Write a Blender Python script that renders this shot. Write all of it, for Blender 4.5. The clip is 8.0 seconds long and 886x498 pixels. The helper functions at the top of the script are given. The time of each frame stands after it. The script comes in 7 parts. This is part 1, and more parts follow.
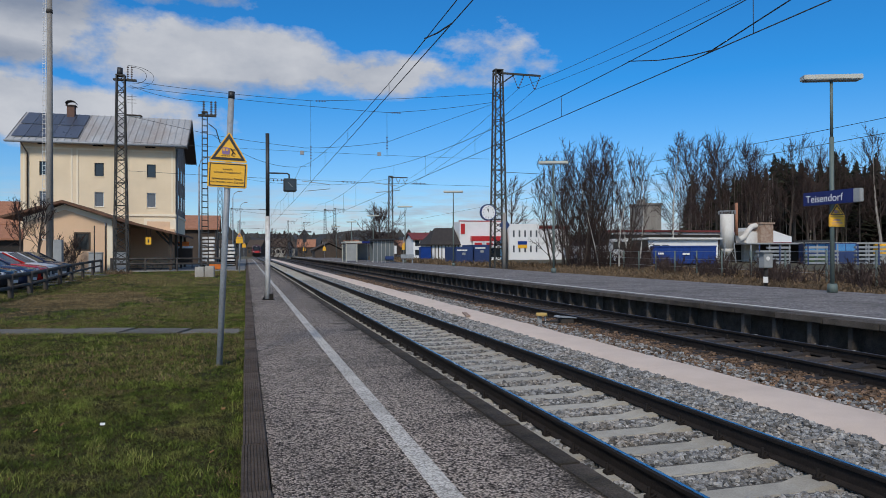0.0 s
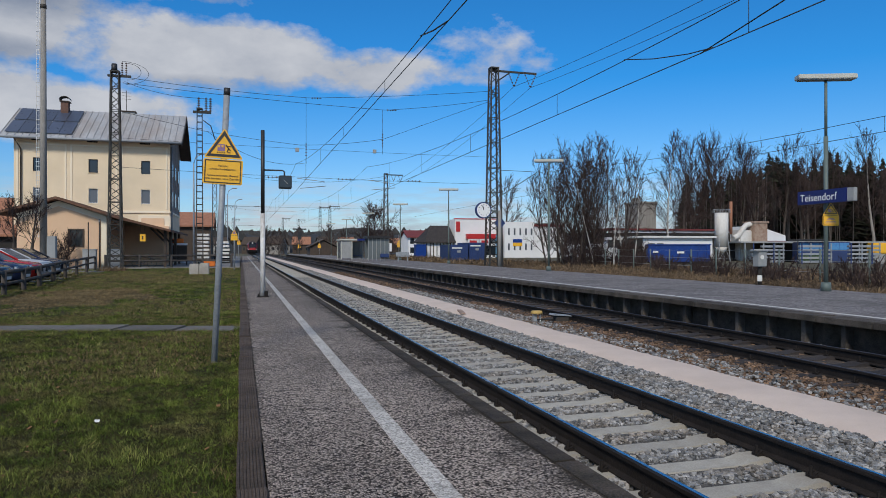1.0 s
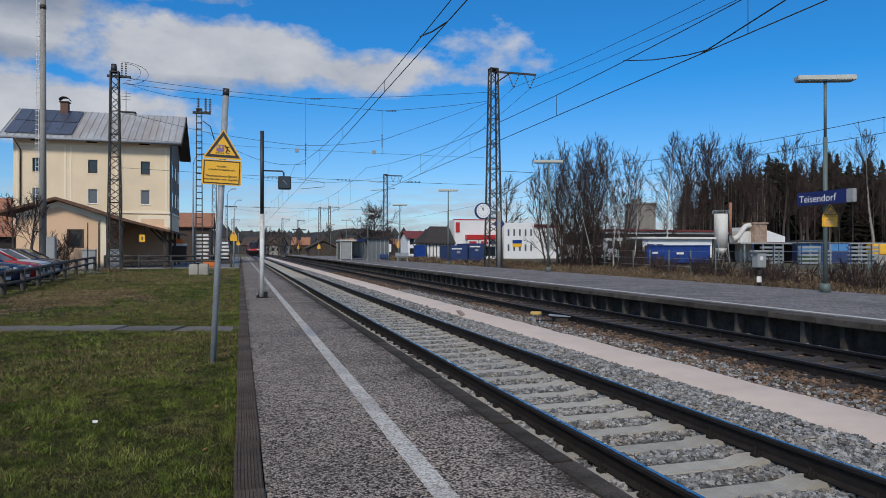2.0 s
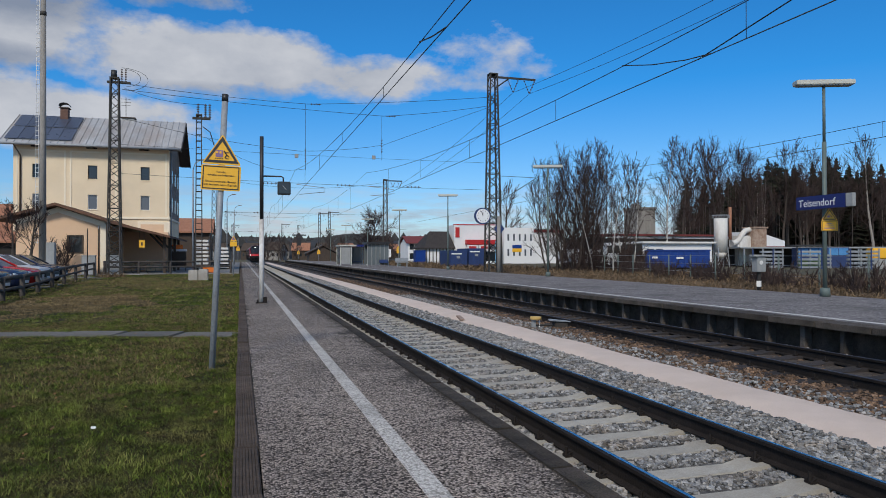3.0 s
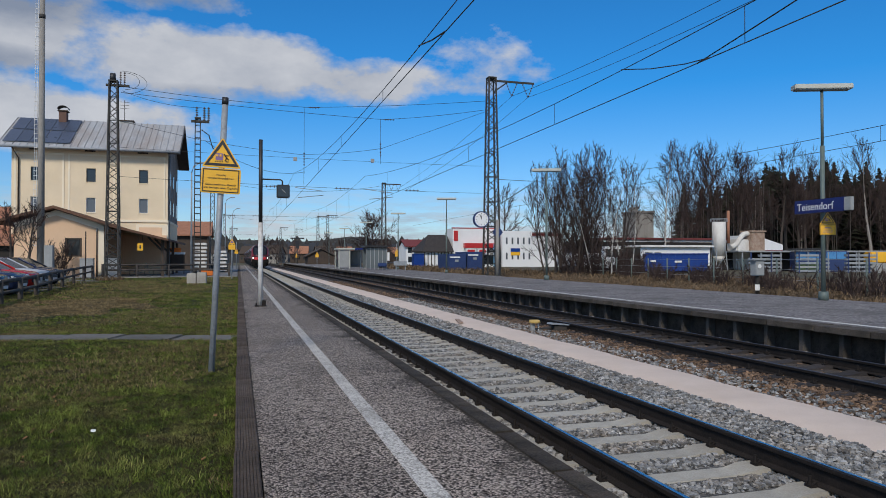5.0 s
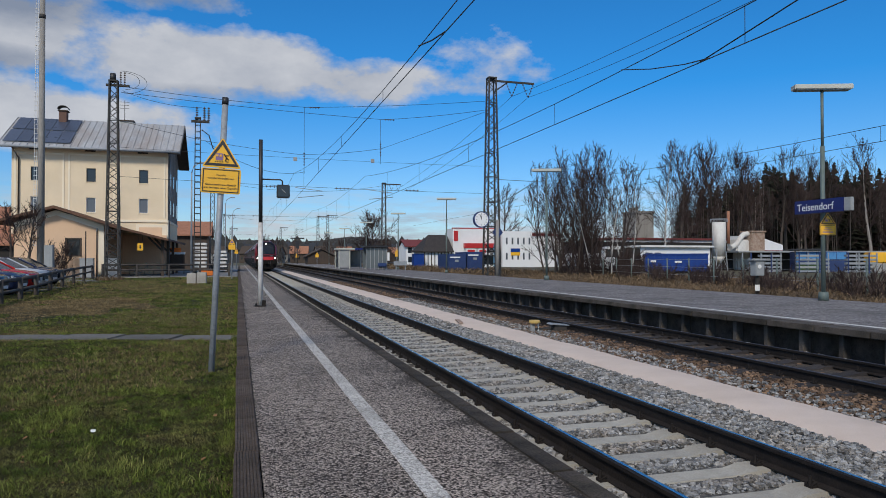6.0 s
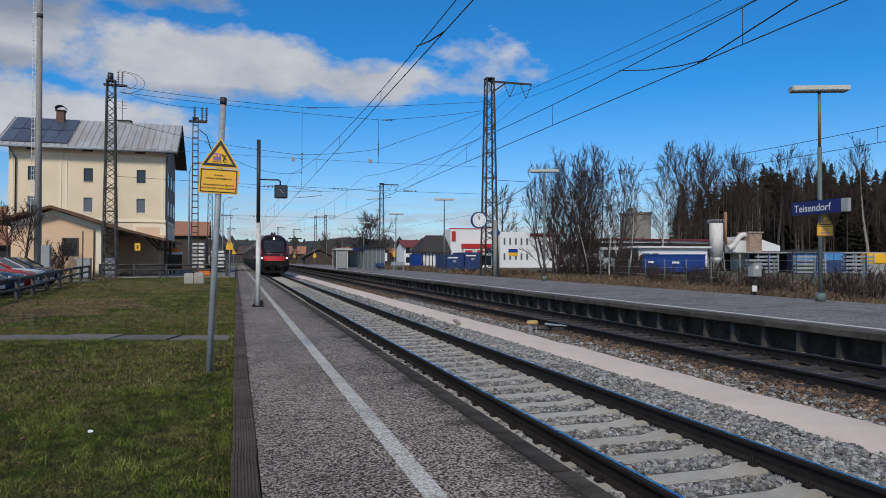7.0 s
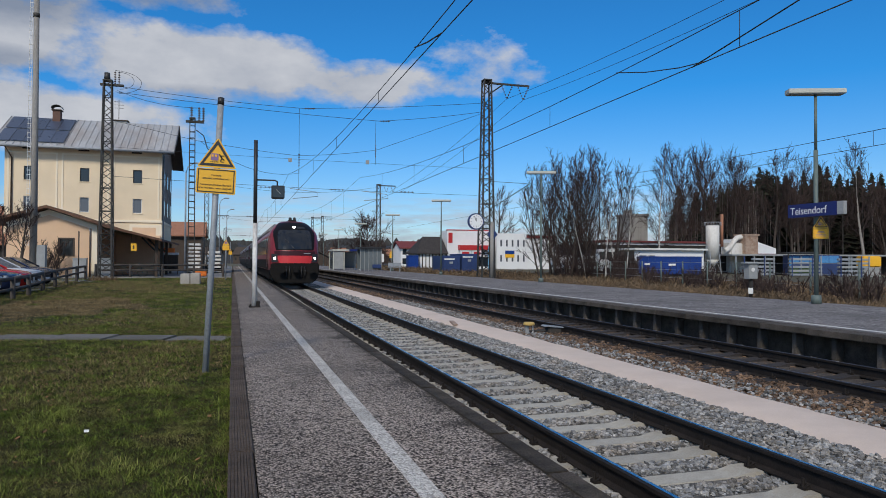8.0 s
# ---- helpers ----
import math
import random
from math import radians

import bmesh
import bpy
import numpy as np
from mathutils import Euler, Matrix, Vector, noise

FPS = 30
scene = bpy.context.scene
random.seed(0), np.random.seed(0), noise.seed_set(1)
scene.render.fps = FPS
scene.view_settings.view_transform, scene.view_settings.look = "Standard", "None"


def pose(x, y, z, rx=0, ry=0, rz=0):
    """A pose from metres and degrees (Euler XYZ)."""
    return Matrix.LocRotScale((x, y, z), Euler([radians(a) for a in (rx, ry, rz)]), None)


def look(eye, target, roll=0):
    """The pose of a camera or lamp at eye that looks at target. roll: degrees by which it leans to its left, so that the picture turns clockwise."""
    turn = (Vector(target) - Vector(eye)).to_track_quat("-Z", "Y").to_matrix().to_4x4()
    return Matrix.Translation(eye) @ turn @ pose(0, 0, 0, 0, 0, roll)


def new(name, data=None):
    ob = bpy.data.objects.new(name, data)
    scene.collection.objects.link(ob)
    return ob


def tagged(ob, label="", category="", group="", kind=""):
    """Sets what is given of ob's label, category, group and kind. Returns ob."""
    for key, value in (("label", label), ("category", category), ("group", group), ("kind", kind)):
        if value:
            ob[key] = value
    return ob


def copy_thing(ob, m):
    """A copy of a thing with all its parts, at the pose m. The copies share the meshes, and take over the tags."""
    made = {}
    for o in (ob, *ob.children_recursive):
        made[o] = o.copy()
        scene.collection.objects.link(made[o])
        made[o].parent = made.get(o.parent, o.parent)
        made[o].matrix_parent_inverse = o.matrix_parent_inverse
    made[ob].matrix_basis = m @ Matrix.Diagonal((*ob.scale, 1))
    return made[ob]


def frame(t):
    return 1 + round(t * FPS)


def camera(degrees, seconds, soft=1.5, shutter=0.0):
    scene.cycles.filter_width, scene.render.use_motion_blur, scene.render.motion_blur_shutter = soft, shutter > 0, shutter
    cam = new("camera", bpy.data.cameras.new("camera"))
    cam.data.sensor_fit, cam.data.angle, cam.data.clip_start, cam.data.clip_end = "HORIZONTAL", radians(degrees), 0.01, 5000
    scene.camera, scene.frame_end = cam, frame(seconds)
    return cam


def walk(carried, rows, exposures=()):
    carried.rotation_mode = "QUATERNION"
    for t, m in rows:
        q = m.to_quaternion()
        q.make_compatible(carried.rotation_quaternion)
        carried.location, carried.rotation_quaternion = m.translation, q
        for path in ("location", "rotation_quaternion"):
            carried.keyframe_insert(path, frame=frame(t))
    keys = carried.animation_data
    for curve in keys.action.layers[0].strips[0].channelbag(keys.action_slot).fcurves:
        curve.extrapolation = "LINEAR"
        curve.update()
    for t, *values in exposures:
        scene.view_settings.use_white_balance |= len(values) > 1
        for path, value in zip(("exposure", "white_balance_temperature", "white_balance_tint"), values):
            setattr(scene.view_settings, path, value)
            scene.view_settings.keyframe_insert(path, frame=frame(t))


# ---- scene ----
cam = camera(65.44, 8.0, 0.9)


def aim(yaw, tilt, lean, dx=0.0, dz=0.0):
    """Camera pose: yaw to the right of the track, tilt up, lean."""
    return pose(dx, 0, 1.36 + dz, 90, 0, -yaw) @ pose(0, 0, 0, tilt, 0, 0) @ pose(0, 0, 0, 0, 0, lean)


walk(cam, [
    (0.0, aim(15.921, 0.190, -0.200)),
    (0.5, aim(16.070, 0.138, -0.063, -0.004, 0.003)),
    (1.0, aim(16.329, 0.002, -0.026, -0.007, -0.002)),
    (1.5, aim(16.358, -0.046, 0.043, -0.004, -0.002)),
    (3.0, aim(16.368, 0.486, -0.092, 0.012, -0.003)),
    (3.5, aim(16.393, 0.535, -0.177, 0.008, -0.003)),
    (4.0, aim(16.463, 0.616, -0.082, -0.001, -0.004)),
    (4.5, aim(16.506, 0.759, -0.046, -0.007, -0.004)),
    (6.0, aim(16.506, 0.774, -0.003, -0.007, -0.003)),
    (6.5, aim(16.643, 0.779, -0.023, -0.007, -0.001)),
    (7.0, aim(16.697, 0.810, 0.073, -0.011, -0.002)),
    (7.5, aim(16.747, 0.784, 0.148, -0.018, -0.005)),
    (8.0, aim(16.971, 0.926, 0.274, -0.018, -0.008)),
])

# ---- light ----
SUN_AZ, SUN_EL = radians(-152), radians(40)      # azimuth from the track's direction, to the right
sun_way = Vector((math.sin(SUN_AZ) * math.cos(SUN_EL), math.cos(SUN_AZ) * math.cos(SUN_EL), math.sin(SUN_EL)))
sun = new("sun", bpy.data.lights.new("sun", "SUN"))
sun.data.energy, sun.data.angle, sun.data.color = 2.8, radians(11), (1.0, 0.92, 0.80)
sun.matrix_world = look((0, 0, 0), -sun_way)


def make_world():
    w = bpy.data.worlds.new("sky")
    scene.world = w
    w.use_nodes = True
    nt = w.node_tree
    nt.nodes.clear()
    N, L = nt.nodes.new, nt.links.new
    out, bg = N("ShaderNodeOutputWorld"), N("ShaderNodeBackground")
    sky = N("ShaderNodeTexSky")
    sky.sky_type, sky.sun_disc = "NISHITA", False
    sky.sun_elevation, sky.sun_rotation = SUN_EL, SUN_AZ
    sky.altitude, sky.air_density, sky.dust_density, sky.ozone_density = 500, 1.0, 0.6, 2.2
    tc = N("ShaderNodeTexCoord")
    sep = N("ShaderNodeSeparateXYZ")
    L(tc.outputs["Generated"], sep.inputs[0])

    def m(op, a, b=None, c=None, clamp=False):
        n = N("ShaderNodeMath")
        n.operation, n.use_clamp = op, clamp
        for i, v in enumerate((a, b, c)):
            if v is None:
                continue
            if isinstance(v, (int, float)):
                n.inputs[i].default_value = v
            else:
                L(v, n.inputs[i])
        return n.outputs[0]

    def fac(scale, detail, rough, sx, sy, sz, off=0.0):
        mp = N("ShaderNodeMapping")
        mp.inputs["Scale"].default_value, mp.inputs["Location"].default_value = (sx, sy, sz), (off, off * 0.7, 0)
        L(tc.outputs["Generated"], mp.inputs[0])
        n = N("ShaderNodeTexNoise")
        n.inputs["Scale"].default_value, n.inputs["Detail"].default_value, n.inputs["Roughness"].default_value = scale, detail, rough
        L(mp.outputs[0], n.inputs[0])
        return n.outputs["Fac"]

    # a bank of cumulus running out to the right, a lower heap under it, greyer cloud above
    az = m("ARCTAN2", sep.outputs["X"], sep.outputs["Y"])
    z = sep.outputs["Z"]
    el = m("ARCSINE", z)
    puffs = fac(7.0, 10, 0.60, 1, 1, 1.7, 3.1)
    big = fac(2.2, 3, 0.5, 1, 1, 2.6, 1.7)

    def heap(blobs):
        """Where cloud stands: the highest of some soft ellipses (azimuth, elevation, two radii, weight)."""
        best = None
        for a0, e0, ra, re, w in blobs:
            u, v = m("DIVIDE", m("SUBTRACT", az, a0), ra), m("DIVIDE", m("SUBTRACT", el, e0), re)
            d = m("MULTIPLY", m("SUBTRACT", 1.0, m("ADD", m("MULTIPLY", u, u), m("MULTIPLY", v, v))), w)
            best = d if best is None else m("MAXIMUM", best, d)
        return m("MAXIMUM", best, -1.6)

    bank = heap(((-0.10, 0.262, 0.17, 0.055, 1.0), (0.035, 0.258, 0.16, 0.046, 1.0), (0.15, 0.248, 0.12, 0.036, 0.9), (0.25, 0.252, 0.13, 0.022, 0.45), (0.335, 0.280, 0.06, 0.03, 0.22),
                 (-0.30, 0.295, 0.17, 0.065, 1.0), (-0.14, 0.345, 0.15, 0.026, 0.8), (-0.29, 0.178, 0.16, 0.048, 1.0), (-0.15, 0.180, 0.12, 0.030, 0.5)))
    grey = heap(((-0.30, 0.325, 0.20, 0.05, 1.0), (-0.12, 0.350, 0.20, 0.04, 1.1), (-0.31, 0.240, 0.13, 0.022, 1.1), (-0.02, 0.222, 0.14, 0.014, 0.45)))
    lump = m("ADD", m("MULTIPLY", m("SUBTRACT", puffs, 0.5), 3.4), m("MULTIPLY", m("SUBTRACT", big, 0.5), 0.8))
    bankd = m("MULTIPLY", m("ADD", m("ADD", m("MULTIPLY", bank, 0.9), lump), 0.05), 1.7, clamp=True)
    out_of = m("MAXIMUM", m("MULTIPLY", m("SUBTRACT", m("ABSOLUTE", m("SUBTRACT", az, 0.28)), 0.80), 3.0, clamp=True), m("MULTIPLY", m("SUBTRACT", el, 0.45), 3.0, clamp=True))
    broken = m("MULTIPLY", m("MULTIPLY", m("ADD", lump, 0.35), 2.0, clamp=True), out_of)
    bankd = m("MAXIMUM", bankd, m("MULTIPLY", broken, 0.60))
    low = fac(7.0, 7, 0.6, 1, 1, 7.0, 8.0)
    lowd = m("MULTIPLY", m("MULTIPLY", m("SUBTRACT", low, 0.41), 6.0, clamp=True), m("SUBTRACT", 1.0, m("MULTIPLY", m("ABSOLUTE", m("SUBTRACT", z, 0.045)), 16.0), clamp=True))
    lowd = m("MULTIPLY", lowd, 0.85)
    shade = fac(3.5, 6, 0.55, 1, 1, 2.2, 5.0)
    # grey undersides, lit tops
    ramp = N("ShaderNodeMix")
    ramp.data_type = "RGBA"
    lit = m("ADD", m("MULTIPLY", m("SUBTRACT", shade, 0.5), 1.6), m("MULTIPLY", m("SUBTRACT", puffs, 0.5), 1.6))
    L(m("ADD", m("SUBTRACT", lit, m("MULTIPLY", m("MAXIMUM", grey, 0.0), 0.75)), 0.80, clamp=True), ramp.inputs["Factor"])
    ramp.inputs["A"].default_value, ramp.inputs["B"].default_value = (0.24, 0.29, 0.39, 1), (0.58, 0.605, 0.66, 1)
    scl = N("ShaderNodeVectorMath")
    scl.operation = "SCALE"
    scl.inputs["Scale"].default_value = 0.105
    L(sky.outputs[0], scl.inputs[0])
    hue = N("ShaderNodeMix")
    hue.data_type, hue.blend_type = "RGBA", "MULTIPLY"
    hue.inputs["Factor"].default_value = 1.0
    L(scl.outputs[0], hue.inputs["A"])
    tint = N("ShaderNodeMix")
    tint.data_type = "RGBA"
    L(m("MULTIPLY", el, 4.2, clamp=True), tint.inputs["Factor"])
    tint.inputs["A"].default_value, tint.inputs["B"].default_value = (0.78, 0.90, 1.10, 1), (0.16, 0.80, 1.31, 1)
    L(tint.outputs["Result"], hue.inputs["B"])
    a = N("ShaderNodeMix")
    a.data_type = "RGBA"
    L(m("MAXIMUM", bankd, lowd), a.inputs["Factor"])
    L(hue.outputs["Result"], a.inputs["A"])
    L(ramp.outputs["Result"], a.inputs["B"])
    L(a.outputs["Result"], bg.inputs["Color"])
    bg.inputs["Strength"].default_value = 1.0
    L(bg.outputs[0], out.inputs[0])


make_world()
scene.view_settings.exposure = -0.08


# ---- materials ----
def mat(name, a, b=None, rough=0.7, metal=0.0, scale=3.0, fine=40.0, bump=0.2, dirt=None, dirt_amt=0.0, rand=0.0, island=0.0,
        emit=None, stretch=(1, 1, 1), spec=0.5, grain=0.5, lo=0.36, hi=0.64, pebble=0.0):
    """Two-scale noise between colours a and b, stains of colour dirt, fine relief."""
    mt = bpy.data.materials.new(name)
    mt.use_nodes = True
    nt = mt.node_tree
    N, L = nt.nodes.new, nt.links.new
    p = nt.nodes["Principled BSDF"]
    b = b or tuple(min(1, c * 1.25) for c in a)
    tc = N("ShaderNodeTexCoord")
    mp = N("ShaderNodeMapping")
    mp.inputs["Scale"].default_value = stretch
    L(tc.outputs["Object"], mp.inputs[0])

    def noise_of(s, d):
        n = N("ShaderNodeTexNoise")
        n.inputs["Scale"].default_value, n.inputs["Detail"].default_value, n.inputs["Roughness"].default_value = s, d, 0.62
        L(mp.outputs[0], n.inputs[0])
        return n.outputs["Fac"]

    def ramp_of(src, lo, hi):
        r = N("ShaderNodeMapRange")
        r.inputs[1].default_value, r.inputs[2].default_value = lo, hi
        L(src, r.inputs[0])
        return r.outputs[0]

    def mixed(f, x, y, kind="MIX"):
        mx = N("ShaderNodeMix")
        mx.data_type, mx.blend_type = "RGBA", kind
        for v, s in ((f, "Factor"), (x, "A"), (y, "B")):
            if isinstance(v, tuple):
                mx.inputs[s].default_value = (*v, 1)
            elif isinstance(v, (int, float)):
                mx.inputs[s].default_value = v
            else:
                L(v, mx.inputs[s])
        return mx.outputs["Result"]

    big, small = noise_of(scale, 6), noise_of(fine, 4)
    if pebble:      # chippings: every cell its own tone, dark between them
        vo = N("ShaderNodeTexVoronoi")
        vo.inputs["Scale"].default_value = pebble
        L(mp.outputs[0], vo.inputs[0])
        sc = N("ShaderNodeSeparateColor")
        L(vo.outputs["Color"], sc.inputs[0])
        dk = N("ShaderNodeMapRange")
        dk.inputs[1].default_value, dk.inputs[2].default_value, dk.inputs[3].default_value, dk.inputs[4].default_value = 0.15, 0.75, 1.0, 0.25
        L(vo.outputs["Distance"], dk.inputs[0])
        pw = N("ShaderNodeMath")
        pw.operation = "MULTIPLY"
        L(sc.outputs[0], pw.inputs[0])
        L(dk.outputs[0], pw.inputs[1])
        small = pw.outputs[0]
    add = N("ShaderNodeMath")
    add.operation = "MULTIPLY_ADD"
    L(small, add.inputs[0])
    add.inputs[1].default_value = grain
    half = N("ShaderNodeMath")
    half.operation = "MULTIPLY"
    half.inputs[1].default_value = 1 - grain
    L(big, half.inputs[0])
    L(half.outputs[0], add.inputs[2])
    col = mixed(ramp_of(add.outputs[0], lo, hi), a, b)
    if dirt:
        d2 = noise_of(scale * 0.37, 5)
        mul = N("ShaderNodeMath")
        mul.operation = "MULTIPLY"
        mul.inputs[1].default_value = dirt_amt
        L(ramp_of(d2, 0.47, 0.68), mul.inputs[0])
        col = mixed(mul.outputs[0], col, dirt)
    if rand or island:
        src = N("ShaderNodeObjectInfo").outputs["Random"] if rand else N("ShaderNodeNewGeometry").outputs["Random Per Island"]
        k = rand or island
        r = N("ShaderNodeMapRange")
        r.inputs[3].default_value, r.inputs[4].default_value = 1 - k, 1 + k
        L(src, r.inputs[0])
        cmb = N("ShaderNodeCombineXYZ")
        for i in range(3):
            L(r.outputs[0], cmb.inputs[i])
        col = mixed(1.0, col, cmb.outputs[0], "MULTIPLY")
    L(col, p.inputs["Base Color"])
    p.inputs["Metallic"].default_value = metal
    p.inputs["Specular IOR Level"].default_value = spec
    rr = N("ShaderNodeMapRange")
    rr.inputs[3].default_value, rr.inputs[4].default_value = max(0.02, rough - 0.1), min(1, rough + 0.1)
    L(big, rr.inputs[0])
    L(rr.outputs[0], p.inputs["Roughness"])
    if bump:
        bp = N("ShaderNodeBump")
        bp.inputs["Strength"].default_value, bp.inputs["Distance"].default_value = bump, 0.02
        L(small, bp.inputs["Height"])
        L(bp.outputs[0], p.inputs["Normal"])
    if emit:
        p.inputs["Emission Color"].default_value, p.inputs["Emission Strength"].default_value = (*emit[0], 1), emit[1]
    return mt


def glass(name, tint=(0.02, 0.025, 0.03), rough=0.05):
    return mat(name, tint, tint, rough, 0.0, 1.0, 5.0, 0.0, spec=0.8)


M = {}
M["asphalt"] = mat("asphalt", (0.015, 0.011, 0.009), (0.58, 0.488, 0.415), 0.95, scale=0.9, fine=62, bump=0.8, dirt=(0.07, 0.058, 0.05), dirt_amt=0.45, grain=0.82, lo=0.14, hi=0.54, pebble=72.0, spec=0.2)
def dirt_strips(mt, dark):
    """Moss and grime that gather in a ragged strip along both edges of the platform."""
    nt = mt.node_tree
    N, L = nt.nodes.new, nt.links.new
    p = nt.nodes["Principled BSDF"]
    old = p.inputs["Base Color"].links[0].from_socket
    tc, sep, nz, nf = N("ShaderNodeTexCoord"), N("ShaderNodeSeparateXYZ"), N("ShaderNodeTexNoise"), N("ShaderNodeTexNoise")
    nz.inputs["Scale"].default_value, nz.inputs["Detail"].default_value = 1.7, 8
    nf.inputs["Scale"].default_value, nf.inputs["Detail"].default_value = 30, 3
    for n in (sep, nz, nf):
        L(tc.outputs["Object"], n.inputs[0])

    def m(op, a, b, clamp=False):
        n = N("ShaderNodeMath")
        n.operation, n.use_clamp = op, clamp
        for i, v in enumerate((a, b)):
            if isinstance(v, (int, float)):
                n.inputs[i].default_value = v
            else:
                L(v, n.inputs[i])
        return n.outputs[0]
    rag = m("ADD", m("MULTIPLY", m("SUBTRACT", nz.outputs["Fac"], 0.5), 1.5), m("MULTIPLY", m("SUBTRACT", nf.outputs["Fac"], 0.5), 0.9))
    right = m("MULTIPLY", m("SUBTRACT", m("ADD", sep.outputs["X"], rag), 1.68), 3.0, True)
    left = m("MULTIPLY", m("SUBTRACT", 0.17, m("ADD", sep.outputs["X"], m("MULTIPLY", rag, 0.4))), 8.0, True)
    mx = N("ShaderNodeMix")
    mx.data_type = "RGBA"
    L(m("MULTIPLY", m("MAXIMUM", right, left), 0.88), mx.inputs["Factor"])
    L(old, mx.inputs["A"])
    mx.inputs["B"].default_value = (*dark, 1)
    L(mx.outputs["Result"], p.inputs["Base Color"])


dirt_strips(M["asphalt"], (0.028, 0.023, 0.018))
M["asphalt_far"] = mat("asphalt_dark", (0.05, 0.045, 0.045), (0.36, 0.335, 0.325), 0.95, scale=1.4, fine=30, bump=0.6, dirt=(0.085, 0.078, 0.075), dirt_amt=0.55, grain=0.5, lo=0.1, hi=0.75, pebble=17.0, spec=0.15)
M["line"] = mat("line_paint", (0.16, 0.147, 0.13), (0.66, 0.625, 0.575), 0.9, scale=4, fine=60, bump=0.6, dirt=(0.18, 0.163, 0.145), dirt_amt=0.6, grain=0.7, lo=0.08, hi=0.44, pebble=72.0, spec=0.2)
M["line_far"] = mat("fresh_line_paint", (0.42, 0.41, 0.39), (0.68, 0.665, 0.64), 0.9, scale=2, fine=12, bump=0.3, dirt=(0.25, 0.235, 0.22), dirt_amt=0.4, spec=0.2)
M["kerb"] = mat("kerb_concrete", (0.05, 0.038, 0.03), (0.16, 0.122, 0.098), 0.95, scale=3, fine=70, bump=1.0, rand=0.25, spec=0.2)
M["edge"] = mat("edge_concrete", (0.022, 0.018, 0.015), (0.105, 0.085, 0.07), 0.95, scale=4, fine=70, bump=1.0, dirt=(0.03, 0.03, 0.015), dirt_amt=0.6, rand=0.3, spec=0.2)
M["pier"] = mat("pier_concrete", (0.032, 0.027, 0.023), (0.13, 0.11, 0.093), 0.95, scale=3, fine=50, bump=0.8, dirt=(0.04, 0.035, 0.028), dirt_amt=0.6, rand=0.25, spec=0.2)
M["pillar"] = mat("pillar_concrete", (0.05, 0.043, 0.038), (0.15, 0.13, 0.115), 0.95, scale=3, fine=50, bump=0.6, dirt=(0.04, 0.035, 0.03), dirt_amt=0.5, rand=0.3, spec=0.2)
M["stained"] = mat("stained_white_steel", (0.54, 0.52, 0.48), (0.68, 0.66, 0.62), 0.7, scale=1.3, fine=12, bump=0.15, dirt=(0.28, 0.20, 0.14), dirt_amt=0.6, stretch=(1, 1, 0.4))
M["sleeper"] = mat("sleeper_concrete", (0.30, 0.28, 0.24), (0.46, 0.43, 0.37), 0.9, scale=5, fine=60, bump=0.4, dirt=(0.24, 0.2, 0.15), dirt_amt=0.5, rand=0.1)
M["sleeper_dark"] = mat("sleeper_wood", (0.014, 0.011, 0.011), (0.042, 0.034, 0.031), 0.9, scale=4, fine=30, bump=0.6, rand=0.3)
M["rail"] = mat("rail_rust", (0.011, 0.0095, 0.009), (0.03, 0.024, 0.021), 0.75, 0.0, scale=6, fine=50, bump=0.3, spec=0.2)
M["railtop"] = mat("rail_polished", (0.36, 0.37, 0.39), (0.5, 0.5, 0.52), 0.26, 1.0, scale=8, fine=60, bump=0.02)
M["stone"] = mat("ballast_stone", (0.085, 0.085, 0.086), (0.37, 0.365, 0.355), 0.9, scale=8, fine=50, bump=0.4, dirt=(0.24, 0.17, 0.10), dirt_amt=0.4, island=0.65)
M["railtop_dull"] = mat("rail_dull", (0.06, 0.058, 0.07), (0.10, 0.098, 0.115), 0.55, 0.6, scale=8, fine=60, bump=0.02)
M["stone_rust"] = mat("ballast_rusty", (0.042, 0.027, 0.018), (0.25, 0.155, 0.095), 0.9, scale=5, fine=40, bump=0.4, dirt=(0.055, 0.034, 0.024), dirt_amt=0.5, island=0.6)
M["bed"] = mat("ballast_bed", (0.022, 0.021, 0.02), (0.16, 0.155, 0.15), 0.95, scale=14, fine=30, bump=1.0, dirt=(0.13, 0.11, 0.085), dirt_amt=0.4)
M["bed_rust"] = mat("ballast_bed_rusty", (0.022, 0.017, 0.014), (0.10, 0.078, 0.06), 0.95, scale=12, fine=30, bump=1.0)
M["sand"] = mat("sand", (0.57, 0.46, 0.385), (0.67, 0.55, 0.465), 0.95, scale=2, fine=90, bump=0.35, dirt=(0.50, 0.40, 0.33), dirt_amt=0.5)
M["grass_soil"] = mat("lawn_soil", (0.008, 0.010, 0.003), (0.042, 0.037, 0.013), 0.95, scale=1.4, fine=60, bump=1.0, dirt=(0.10, 0.07, 0.034), dirt_amt=0.6, spec=0.2, grain=0.6)
M["blade"] = mat("grass_blade", (0.013, 0.030, 0.003), (0.145, 0.185, 0.03), 0.75, scale=3.2, fine=9, bump=0, dirt=(0.26, 0.20, 0.09), dirt_amt=0.5, island=0.95, spec=0.15)
M["tuft"] = mat("tuft_blade", (0.07, 0.10, 0.012), (0.22, 0.25, 0.055), 0.75, scale=2, fine=7, bump=0, dirt=(0.34, 0.27, 0.13), dirt_amt=0.5, island=0.7, spec=0.15)
M["thatch"] = mat("grass_thatch", (0.020, 0.023, 0.007), (0.115, 0.092, 0.04), 0.85, scale=3.0, fine=9, bump=0, island=0.85, spec=0.1)
